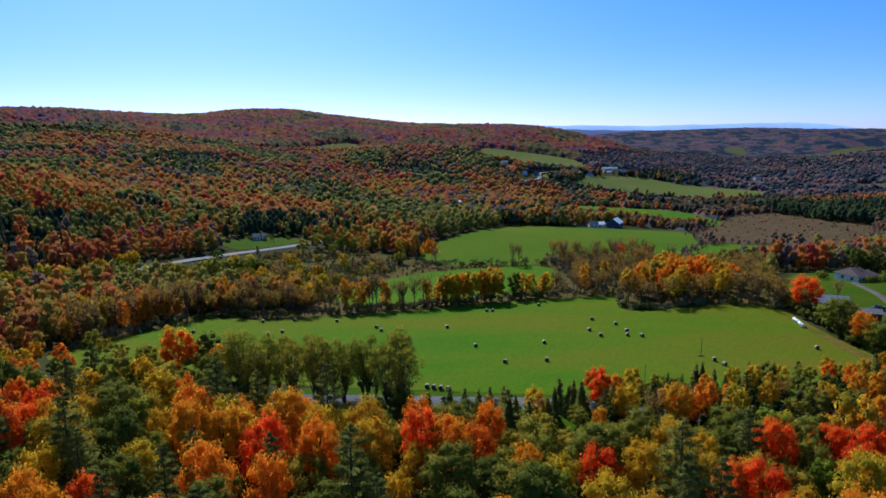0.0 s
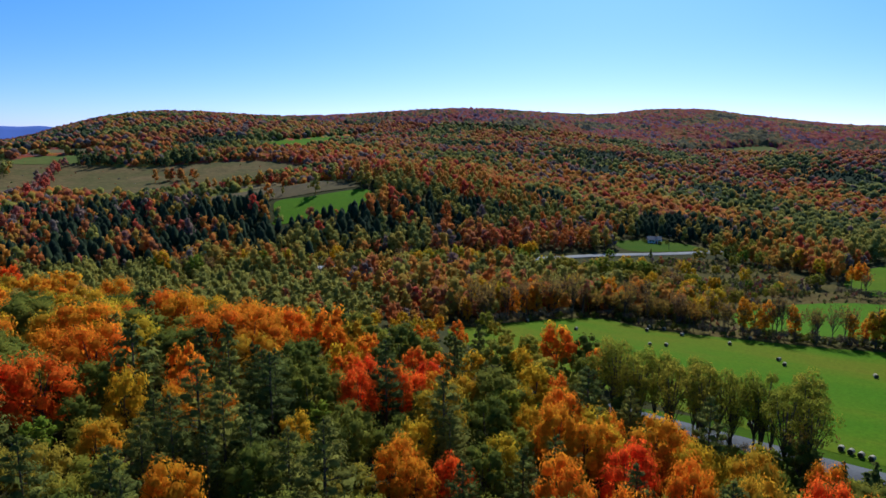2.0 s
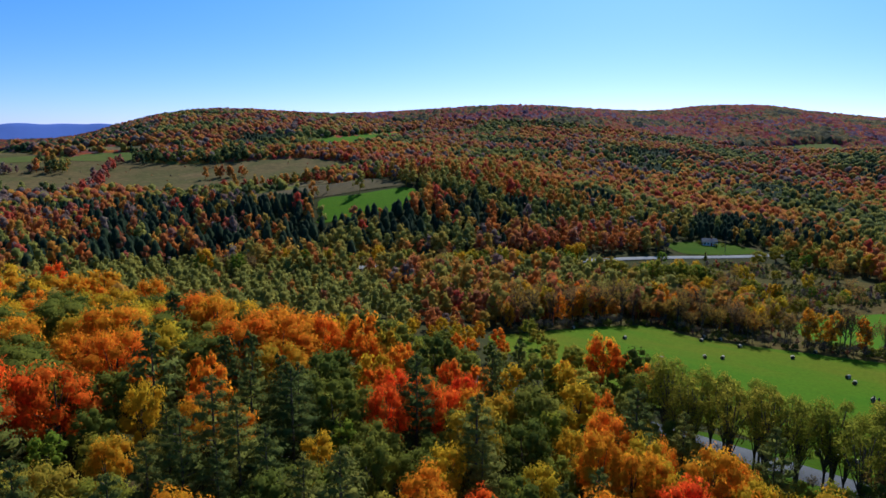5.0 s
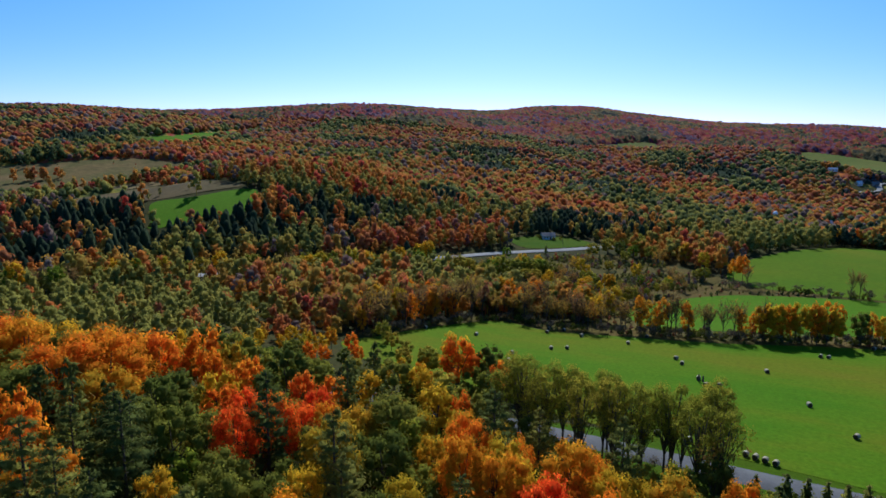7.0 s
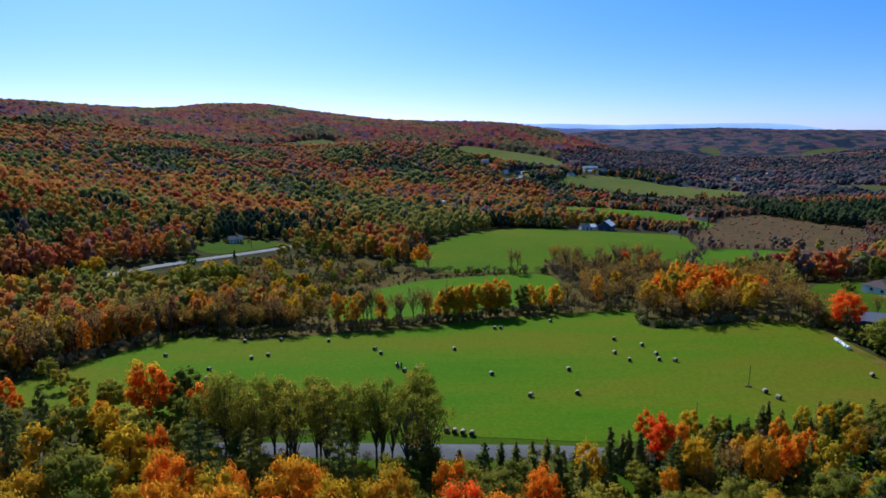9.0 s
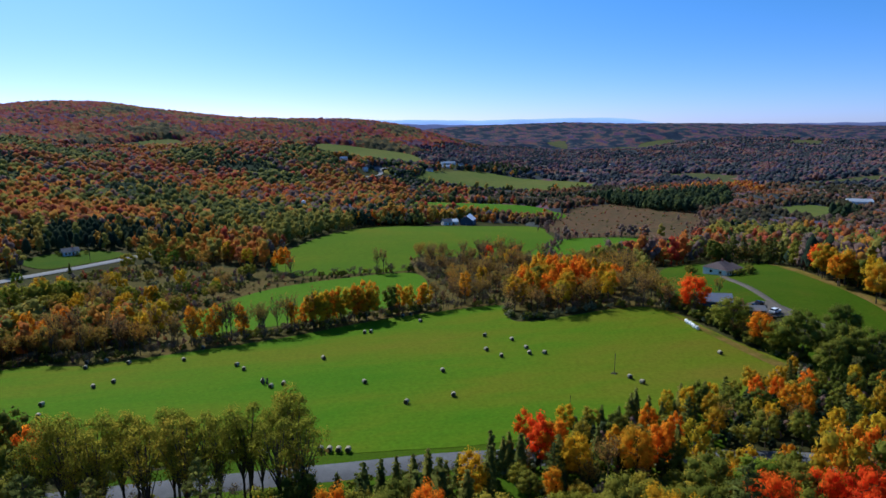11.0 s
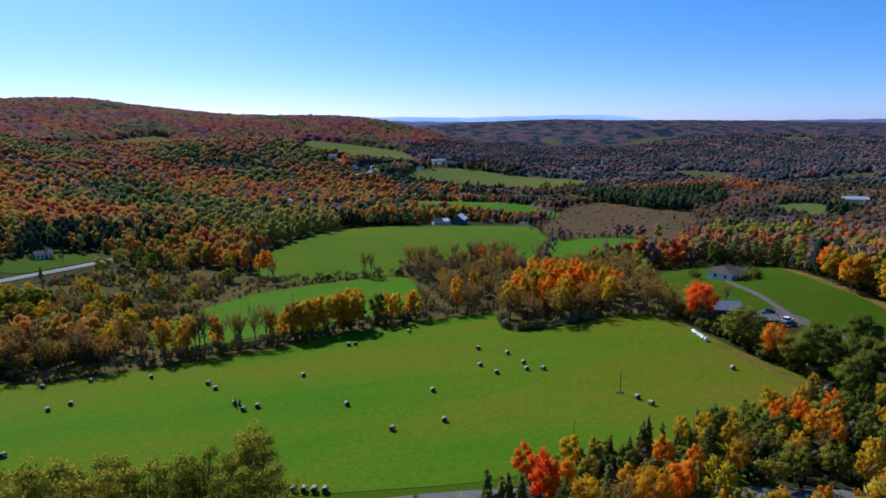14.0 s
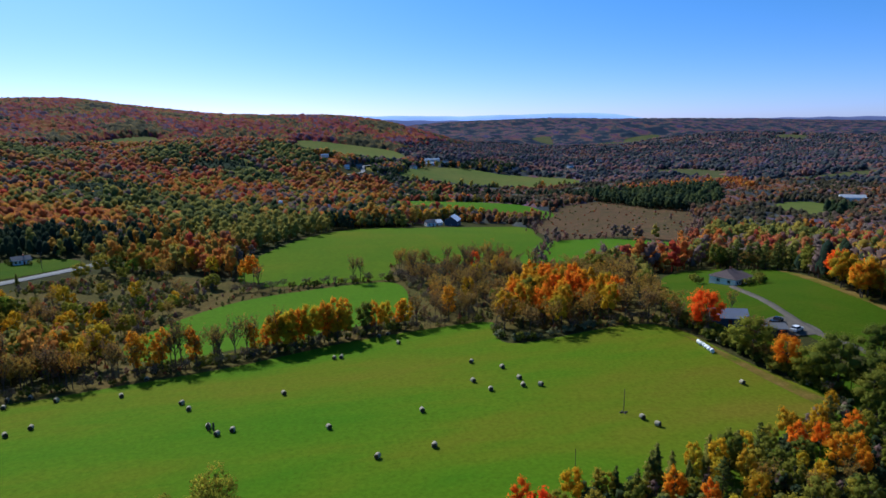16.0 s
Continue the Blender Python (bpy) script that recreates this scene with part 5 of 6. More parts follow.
for x, y in zip(*along([(117, 206), (119, 190), (122, 178), (130, 166), (140, 160), (152, 156)], 3.6, 1.4)):
    plant("DUGBTU"[int(rng.integers(6))], float(x), float(y), float(rng.uniform(0.32, 0.5)), 1.35, 0, True)
row(["U"], [(117, 226), (117, 210), (118, 196), (119, 182), (121, 170)], 1.5, 1.0, 0.8, 1.2, 1.2)
row(["U", "D", "B"], [(188, 304), (202, 292), (208, 276), (200, 256), (194, 240), (188, 222), (184, 204), (178, 186)], 2.2, 1.5, 0.45, 0.75, 1.3)
row(["U", "T", "V", "B"], [(114, 224), (117, 212), (118, 198), (119, 184), (119, 170), (112, 160)], 2.4, 0.8, 0.5, 0.9)
row(["B", "H", "T"], [(122, 262), (134, 282), (150, 302), (168, 312)], 4.0, 1.5, 0.5, 0.85)
for x, y in ((153, 268), (155, 271), (151, 263), (173, 258), (176, 261), (171, 254), (178, 265)):
    plant("U", x, y, 0.9)
plant("H", 133.5, 222.5, 0.55)
for x, y in ((162, 251), (165, 252), (168, 252.5), (170.5, 254), (172, 257)):
    plant("U", x, y, 0.75)
row(["P", "P", "D"], [(186, 302), (200, 292), (207, 276), (201, 262)], 3.4, 1.5, 0.75, 1.0)
row(["O", "O", "Y", "R", "D"], [(193, 246), (188, 228), (184, 208), (178, 190), (172, 174)], 3.6, 2.0, 0.8, 1.05, 1.2)
# lane side: tall airy poplars, young spruces, verge bushes
for k in range(32):
    plant("A", float(-46 + 40 * k / 31 + rng.normal(0, 0.8)), float(129.5 + rng.uniform(-5, 5)), float(rng.uniform(0.82, 1.12)))
for x, y in ((4, 128), (7, 131), (9, 127), (12, 130), (14, 126), (17, 129.5), (22, 128), (26.5, 131.5), (28.5, 131), (27.5, 129), (38, 128), (42, 130), (45, 127.5), (48, 129.5), (53, 127), (57, 129), (33, 126), (-8, 122), (-3, 124), (1, 125)):
    plant("S", x, y, float(rng.uniform(0.6, 1.0)))
plant("B", -9, 126, 1.0)
plant("Y", 18, 124, 0.7)
for x, y, k in ((32, 131, "R"), (33.5, 129.5, "O"), (36, 124, "Y"), (41, 124, "B"), (50, 124, "O"), (45, 122, "O"), (56, 123, "Y")):
    plant(k, x, y, 0.75)
row(["U", "T", "V"], [(-44, 135), (-20, 135.5), (0, 134), (24, 132), (50, 125)], 3.2, 0.8, 0.4, 0.75)
for x, y in ((-84, 168), (-76, 165), (-66, 163), (-92, 176), (-58, 160), (-72, 158), (-80, 160), (-99, 184), (-50, 157), (-46, 154)):
    plant("G", x, y, float(rng.uniform(0.6, 0.9)))
# rough meadow: shrubs, young yellow trees, tall dead weeds
meadow_line = rounded([(-150, 320), (-120, 372), (-82, 424), (-50, 396), (-22, 366), (-30, 320), (-52, 288), (-90, 296)], True, 4)
for gx, gy in np.column_stack([rng.uniform(-150, -18, 420), rng.uniform(252, 424, 420)]):
    p = np.array([gx]), np.array([gy])
    if not (inside(meadow_line, *p)[0] or (gx > -112 and gy < 330 and gx < -50 + (gy - 250) * 0.2)):
        continue
    near = gy < 345 - 0.4 * (gx + 60)
    plant((["V", "U", "V", "Y", "T", "B", "L"] if near else ["T", "V", "U", "U"])[int(rng.integers(7 if near else 4))], float(gx), float(gy), float(rng.uniform(0.35, 0.8)) if near else float(rng.uniform(0.25, 0.5)))
for x, y in zip(*along([(-140, 300), (-125, 312), (-112, 320), (-99, 328), (-88, 338)], 2.6, 4.5)):
    plant("GYGLGB"[int(rng.integers(6))], float(x), float(y), float(rng.uniform(0.75, 1.15)))
for x, y in zip(*along([(-152, 330), (-160, 305), (-168, 287), (-190, 262)], 2.6, 3.0)):
    plant("GYBLG"[int(rng.integers(5))], float(x), float(y), float(rng.uniform(0.7, 1.05)))
for x, y, k, s in ((-78, 412, "G", 1.1), (-70, 405, "D", 0.8), (-60, 412, "G", 1.2), (-62, 400, "L", 0.8), (-52, 398, "G", 1.0), (-47, 384, "B", 0.9), (-84, 398, "G", 1.0), (-43, 426, "G", 1.1), (-55, 436, "D", 0.9), (-34, 400, "Y", 0.9), (-73, 426, "G", 1.0), (-30, 415, "B", 0.9), (-66, 444, "G", 1.0)):
    plant(k, x, y, s, 1.15)
for x, y in np.column_stack([rng.uniform(-125, -20, 150), rng.uniform(262, 400, 150)]):
    if y < 400 - 0.9 * abs(x + 70) and not (x > -52 + (y - 280) * 0.5):
        plant("VVGVBUUY"[int(rng.integers(8))], float(x), float(y), float(rng.uniform(0.4, 0.8)), 1.15)
for x, y in ((-128, 446), (-119, 446), (-131, 451), (-116, 452)):
    plant("U", x, y, 0.7)
plant("S", -465, 126, 0.6)
plant("S", -459, 113, 0.5)
row(["G", "D", "G", "L"], [(-62, 131), (-46, 126), (-30, 122), (-14, 120), (2, 120)], 3.0, 1.2, 0.6, 0.85)
for x, y in ((-12, 119), (-8, 117), (-4, 119), (0, 121), (4, 118), (8, 120), (12, 122), (16, 121), (-16, 117), (20, 124)):
    plant("S", x, y, float(rng.uniform(0.7, 1.05)), 1.2)
row(["Y", "HO", "B", "G", "HO", "Y"], [(48, 520), (77, 540), (105, 562), (128, 584), (163, 596), (180, 580)], 3.4, 2.5, 0.7, 1.0)
plant("O", -6, 362, 0.95)
plant("O", -10, 366, 0.8)
plant("Y", -24, 380, 0.85)
plant("S", -112, 402, 0.6)
# tree rows of the open land to the west
def wild_row(pts, step, spread, lo, hi, size, name="field_trees"):
    x, y = along(pts, step, spread)
    return x, y, rng.uniform(lo, hi, len(x)), size * rng.uniform(0.6, 1.25, len(x))


rows_ = [wild_row([(-746, 160), (-764, 201), (-800, 240)], 5, 4, 0.97, 1.0, 3.0), wild_row([(-747, 234), (-731, 266), (-723, 302)], 3.2, 5, 0.97, 1.0, 3.0), wild_row([(-693, 188), (-745, 216), (-816, 226)], 9, 6, 0.5, 0.75, 4.0),
         wild_row([(-570, 188), (-600, 215), (-584, 240), (-570, 262)], 2.0, 14, 0.12, 0.45, 3.6), wild_row([(-721, 392), (-677, 351), (-607, 306), (-554, 270)], 4.5, 3, 0.9, 1.0, 3.2), wild_row([(-607, 306), (-570, 280)], 12, 3, 0.88, 0.92, 4.0),
         wild_row([(-715, 305), (-712, 328), (-752, 335)], 3, 6, 0.15, 0.7, 4.0), wild_row([(-569, 398), (-553, 408), (-546, 421)], 3.4, 4, 0.55, 0.8, 3.6), wild_row([(-491, 353), (-486, 387), (-471, 407), (-455, 438)], 3.6, 3, 0.4, 0.95, 3.6),
         wild_row([(-714, 408), (-683, 431), (-625, 464), (-650, 480)], 2.4, 9, 0.05, 0.3, 4.2), wild_row([(-1031, 182), (-1053, 225), (-989, 257), (-1029, 318), (-921, 387)], 7, 8, 0.4, 1.0, 5.0),
         wild_row([(-721, 131), (-766, 154), (-797, 177)], 7, 4, 0.3, 1.0, 3.0), wild_row([(-653, 151), (-715, 193)], 9, 4, 0.3, 1.0, 3.0), wild_row([(60, 530), (76, 540), (92, 550), (112, 560)], 3.2, 3, 0.5, 0.70, 5.0), wild_row([(112, 566), (128, 580), (150, 590), (172, 590)], 4, 3, 0.3, 0.72, 3.8),
         wild_row([(150, 575), (186, 562), (205, 566), (225, 584)], 6, 3, 0.45, 0.68, 2.8), wild_row([(-330, 312), (-324, 340), (-318, 384)], 12, 1.5, 0.2, 0.5, 1.6),
         wild_row([(183, 449), (190, 500), (205, 545), (250, 610)], 4, 5, 0.97, 1.0, 1.4), wild_row([(268, 419), (330, 502), (390, 590)], 2.4, 9, 0.97, 1.0, 1.7), wild_row([(125, 340), (140, 380), (180, 446), (225, 452)], 3, 2.5, 0.97, 1.0, 1.4),
         wild_row([(107, 735), (154, 778), (204, 772), (249, 715)], 6, 3, 0.2, 1.0, 3.0), wild_row([(227, 1080), (296, 1060), (414, 985), (467, 985)], 8, 4, 0.1, 0.6, 4.0), wild_row([(276, 1240), (362, 1282), (430, 1210)], 10, 6, 0.1, 0.7, 4.5)]
fx, fy, ft, fs = (np.concatenate([r[k] for r in rows_]) for k in range(4))
wood("field_trees", "rows of autumn trees between fields", fx, fy, ft, fs, MID, M["wood_stuff"], 1.1)
# dark pines beyond the marsh and along the valley floor
def fill(pts, space):
    line = np.array(pts, float)
    lo, hi = line.min(0), line.max(0)
    gx, gy = np.meshgrid(np.arange(lo[0], hi[0], space), np.arange(lo[1], hi[1], space))
    gx, gy = gx.ravel() + rng.uniform(-0.45, 0.45, gx.size) * space, gy.ravel() + rng.uniform(-0.45, 0.45, gx.size) * space
    m = inside(line, gx, gy)
    return gx[m], gy[m]


spots_ = [fill([(366, 800), (355, 700), (360, 632), (388, 596), (446, 632), (500, 700), (560, 790), (520, 830), (430, 840)], 5.6), fill([(365, 1262), (440, 1236), (470, 1250), (455, 1330), (400, 1330)], 9), along([(286, 1014), (315, 971), (347, 886), (362, 780)], 7, 4),
          along([(170, 1075), (214, 1090), (260, 1062), (330, 1030)], 9, 8), along([(230, 990), (286, 1000), (330, 985)], 8, 6), along([(214, 1135), (240, 1180), (262, 1205)], 16, 6), fill([(488, 530), (505, 566), (545, 574), (535, 552)], 6), along([(-526, 168), (-530, 174)], 3, 1)]
fx, fy = (np.concatenate([q[k] for q in spots_]) for k in (0, 1))
wood("valley_pines", "dark stands of tall pines on the valley floor", fx, fy, rng.choice([0.03, 0.06, 0.09, 0.12, 0.15, 0.18], len(fx)), rng.uniform(2.6, 5.4, len(fx)), SPIRE_MID[:1] + MID_LIGHT, M["wood_stuff"], 0.95)
# russet trees standing behind the pines
fx, fy = fill([(400, 780), (440, 820), (560, 860), (640, 840), (600, 760), (520, 780)], 7.5)
wood("pine_side_trees", "russet and brown trees behind the pines", fx, fy, rng.choice([0.6, 0.68, 0.74, 0.8, 0.84, 0.99], len(fx)), rng.uniform(3.2, 4.8, len(fx)), MID_LIGHT, M["wood_stuff"], 1.1)
# undergrowth of the wood edge along the lane
bx, by = rng.uniform(26, 118, 1000), rng.uniform(104, 166, 1000)
m = ~cleared(bx, by, 0.4)
bx, by = bx[m], by[m]
# brush tints kept dark to stand for shadow gaps between the trees
wood("edge_brush", "dense undergrowth at the wood's edge", bx, by, rng.choice([0.02, 0.06, 0.1, 0.14, 0.2, 0.3, 0.99], len(bx)), rng.uniform(0.7, 1.5, len(bx)), MID_LIGHT, M["wood_stuff"], 1.0, 0.3)
for x, y in ((50, 144), (52, 141), (56, 143.5), (58, 145), (60.5, 144.5), (62, 142), (66, 144), (69, 146.5), (71, 145), (75, 147), (30, 122), (24, 134), (26.5, 134.5), (25.5, 132)):
    plant("S", x, y, float(rng.uniform(0.5, 0.85)))
# low bushes on marsh and fallow land
bx, by = rng.uniform(180, 400, 900), rng.uniform(419, 731, 900)
lx, ly = rng.uniform(-1000, -440, 700), rng.uniform(90, 500, 700)
marsh_line = rounded([(205, 545), (250, 610), (298, 681), (377, 731), (400, 640), (330, 502), (268, 419), (233, 459), (183, 449), (190, 500)], True, 4)
keep = inside(marsh_line, bx, by)
bx, by = np.concatenate([bx[keep], lx]), np.concatenate([by[keep], ly])
wood("low_bushes", "scattered low bushes on marsh and fallow land", bx, by, rng.choice([0.2, 0.34, 0.8, 0.82, 0.84, 1.0], len(bx)), rng.uniform(0.3, 1.0, len(bx)) ** 1.6, LOW, M["wood_stuff"], 0.8, 0.5)

# dense brush of the rough meadow
bx, by = rng.uniform(-155, -10, 5200), rng.uniform(250, 420, 5200)
keep = (inside(meadow_line, bx, by) | ((bx > -115) & (by < 330) & (bx < -55 + (by - 250) * 0.25))) & (patches(bx, by, 35, 77) + rng.normal(0, 0.5, len(bx)) > np.where(by > 365, 0.5, -0.4))
bx, by = bx[keep], by[keep]
wood("meadow_brush", "dense olive and silvery brush of the rough meadow", bx, by, rng.choice([0.20, 0.26, 0.30, 0.34, 0.40, 0.98, 1.0, 0.84], len(bx)), rng.uniform(0.4, 1.4, len(bx)), MID_LIGHT, M["wood_stuff"], 0.95, 0.3)

hx_, hy_ = rng.uniform(-112, 150, 5200), rng.uniform(186, 400, 5200)
keep = inside(HEDGE_LAND, hx_, hy_) & (patches(hx_, hy_, 22, 91) + rng.normal(0, 0.6, len(hx_)) > -0.5)
for line in FIELD_LINES:
    keep &= ~inside(line, hx_, hy_)
bx, by = hx_[keep], hy_[keep]
wood("hedge_brush", "low olive and grey brush under the hedgerows", bx, by, rng.choice([0.14, 0.18, 0.22, 0.26, 0.30, 0.36, 0.80, 0.98], len(bx)), rng.uniform(0.4, 1.0, len(bx)), MID_LIGHT, M["wood_stuff"], 0.9, 0.3)

# ---- far backdrop: ridges beyond the land, haze painted as glowing blue ----
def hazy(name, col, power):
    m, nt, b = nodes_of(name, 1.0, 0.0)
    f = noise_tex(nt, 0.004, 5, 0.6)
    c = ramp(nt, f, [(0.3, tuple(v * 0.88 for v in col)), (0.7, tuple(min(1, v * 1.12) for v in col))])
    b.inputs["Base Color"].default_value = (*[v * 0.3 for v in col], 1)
    # glow stands in for haze on ridges otherwise backlit and dark
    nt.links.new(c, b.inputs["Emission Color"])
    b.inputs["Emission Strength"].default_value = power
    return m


def far_ridge(label, az0, az1, dist, top, swing, seed, mat, profile=None):
    r = np.random.default_rng(seed)
    az = np.radians(np.arange(az0, az1, 0.25))
    ph = r.uniform(0, 7, 6)
    z = top + swing * sum(np.sin(az * w + p) / k for k, (w, p) in enumerate(zip((9, 17, 31, 57, 90, 160), ph), 1)) / 1.6
    if profile:
        z = np.interp(np.degrees(az), *np.array(profile).T) + 2.0 * np.sin(az * 140)
    fade = np.clip(np.minimum(az - az[0], az[-1] - az) / radians(6), 0, 1)
    z = np.where(fade < 1, -30 + (z + 30) * (0.25 + 0.75 * np.sin(fade * np.pi / 2)), z)
    rows2 = [(dist - 60, -80 + 0 * z), (dist - 25, z * 0.6), (dist, z), (dist + 40, z * 0.7), (dist + 60, -80 + 0 * z)]
    v = np.concatenate([np.column_stack([d * np.sin(az), 30 + d * np.cos(az), h]) for d, h in rows2])
    k = len(az)
    a = np.arange(k - 1)
    f = np.concatenate([np.stack([s * k + a, s * k + a + 1, (s + 1) * k + a + 1, (s + 1) * k + a], -1) for s in range(4)])
    ob = new("backdrop", mesh_of("backdrop", v, [f], [mat], smooth=True))
    tagged(ob, label, "hills", kind="structure")


PROFILE = [(-110, 108), (-80.7, 25), (-78.8, 28), (-76.9, 32), (-75.5, 25), (-74.4, 47), (-72.1, 43), (-70.8, 66), (-69.6, 82), (-67.4, 78), (-64.5, 81), (-61.9, 85)]
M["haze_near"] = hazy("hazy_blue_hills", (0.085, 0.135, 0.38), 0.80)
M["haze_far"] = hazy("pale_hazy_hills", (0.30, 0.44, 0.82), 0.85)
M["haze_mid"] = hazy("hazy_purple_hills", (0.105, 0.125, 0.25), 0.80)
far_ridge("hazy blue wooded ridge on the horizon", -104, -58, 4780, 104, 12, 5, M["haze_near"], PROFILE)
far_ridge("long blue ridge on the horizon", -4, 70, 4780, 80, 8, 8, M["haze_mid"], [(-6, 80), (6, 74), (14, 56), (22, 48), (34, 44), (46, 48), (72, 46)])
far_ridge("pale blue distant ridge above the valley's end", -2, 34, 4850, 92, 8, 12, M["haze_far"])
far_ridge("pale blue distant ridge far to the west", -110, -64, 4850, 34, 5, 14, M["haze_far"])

# ---- buildings ----
M["white_wall"] = plain_mat("white_clapboard", (0.74, 0.74, 0.72), 0.6, 0.3, 0, 0.08, 2.0)
M["grey_wall"] = plain_mat("weathered_grey_boards", (0.20, 0.19, 0.18), 0.85, 0.15, 0, 0.3, 2.0)
M["dark_wall"] = plain_mat("dark_stained_boards", (0.045, 0.038, 0.045), 0.8, 0.2, 0, 0.3, 2.0)
M["blue_wall"] = plain_mat("blue_grey_siding", (0.22, 0.28, 0.38), 0.7, 0.2, 0, 0.12, 2.0)
# dark blue holds the shade of the bungalow wing and the barn front
M["dark_blue_wall"] = plain_mat("dark_blue_siding", (0.075, 0.09, 0.13), 0.75, 0.2, 0, 0.15, 2.0)
M["brown_roof"] = plain_mat("brown_shingles", (0.13, 0.098, 0.095), 0.9, 0.08, 0, 0.25, 4.0)
M["grey_roof"] = plain_mat("grey_shingles", (0.16, 0.16, 0.17), 0.85, 0.2, 0, 0.2, 4.0)
M["blue_roof"] = plain_mat("blue_grey_metal_roof", (0.20, 0.22, 0.28), 0.55, 0.3, 0.1, 0.12, 2.0)
M["dark_roof"] = plain_mat("dark_weathered_roof", (0.040, 0.032, 0.040), 0.9, 0.05, 0, 0.25, 2.0)
M["white_roof"] = plain_mat("white_metal_roof", (0.78, 0.79, 0.82), 0.45, 0.4, 0.0, 0.06, 1.0)
M["metal_roof"] = plain_mat("pale_metal_roof", (0.55, 0.57, 0.60), 0.4, 0.5, 0.2, 0.1, 1.0)
M["glass"] = plain_mat("dark_window_glass", (0.03, 0.035, 0.045), 0.1, 0.6, 0, 0.1, 1.0)
M["trim"] = plain_mat("white_trim", (0.78, 0.78, 0.76), 0.5, 0.3, 0, 0.05, 3.0)
M["door"] = plain_mat("dark_red_door", (0.16, 0.04, 0.03), 0.6, 0.3, 0, 0.1, 3.0)
M["brick"] = plain_mat("red_brick", (0.24, 0.09, 0.06), 0.9, 0.2, 0, 0.25, 6.0)
M["straw"] = plain_mat("weathered_hay", (0.36, 0.29, 0.17), 0.95, 0.1, 0, 0.35, 9.0)
# bale ends coloured dark for the shaded face, roll pale for the sunlit top
M["shaded_end"] = plain_mat("shaded_hay_end", (0.07, 0.055, 0.035), 0.95, 0.1, 0, 0.4, 12.0)
M["net"] = plain_mat("sunlit_net_wrap", (0.36, 0.31, 0.22), 0.85, 0.15, 0, 0.25, 6.0)
M["plastic"] = plain_mat("white_plastic_wrap", (0.80, 0.81, 0.82), 0.3, 0.5, 0, 0.05, 2.0)
M["oldwood"] = plain_mat("old_post_wood", (0.10, 0.085, 0.07), 0.9, 0.1, 0, 0.3, 4.0)
M["paint_dark"] = plain_mat("dark_car_paint", (0.025, 0.03, 0.04), 0.25, 0.5, 0.3, 0.1, 1.0)
M["paint_white"] = plain_mat("white_car_paint", (0.75, 0.76, 0.78), 0.25, 0.5, 0.0, 0.05, 1.0)
M["rubber"] = plain_mat("black_rubber", (0.02, 0.02, 0.02), 0.9, 0.2, 0, 0.2, 5.0)


def box(x0, y0, z0, x1, y1, z1, top=1.0):
    """A box; top < 1 draws the upper face in."""
    cx, cy = (x0 + x1) / 2, (y0 + y1) / 2
    v = [(x0, y0, z0), (x1, y0, z0), (x1, y1, z0), (x0, y1, z0)]
    v += [(cx + (x - cx) * top, cy + (y - cy) * top, z1) for x, y, _ in v]
    return np.array(v, float), np.array([(3, 2, 1, 0), (4, 5, 6, 7), (0, 1, 5, 4), (1, 2, 6, 5), (2, 3, 7, 6), (3, 0, 4, 7)])


def part(name, bits, mat, parent, label=""):
    v, f = joined(bits if isinstance(bits, list) else [bits])
    ob = new(name, mesh_of(name, v, f, [mat]))
    ob.parent = parent
    if label:
        tagged(ob, label)
    return ob


def gable_bits(w, d, h, rh, over=0.4, thick=0.18):
    """Walls with gable ends, and the two roof slabs; the ridge runs along x."""
    a, b = w / 2, d / 2
    v = np.array([(-a, -b, -1), (a, -b, -1), (a, b, -1), (-a, b, -1), (-a, -b, h), (a, -b, h), (a, b, h), (-a, b, h), (-a, 0, h + rh), (a, 0, h + rh)], float)
    walls = [(v, np.array([(0, 1, 5, 4), (2, 3, 7, 6)])), (v, np.array([(1, 2, 6), (1, 6, 5), (3, 0, 4), (3, 4, 7), (5, 6, 9), (7, 4, 8)]))]
    slabs = []
    for s in (-1, 1):
        e, g = b + over, h - over * rh / b
        q = np.array([(-a - over, s * e, g), (a + over, s * e, g), (a + over, 0, h + rh), (-a - over, 0, h + rh)], float)
        q = np.concatenate([q, q + [0, 0, thick]])
        slabs.append((q + [0, 0, 0.02], np.array([(3, 2, 1, 0), (4, 5, 6, 7), (0, 1, 5, 4), (1, 2, 6, 5), (2, 3, 7, 6), (3, 0, 4, 7)])))
    return walls, slabs


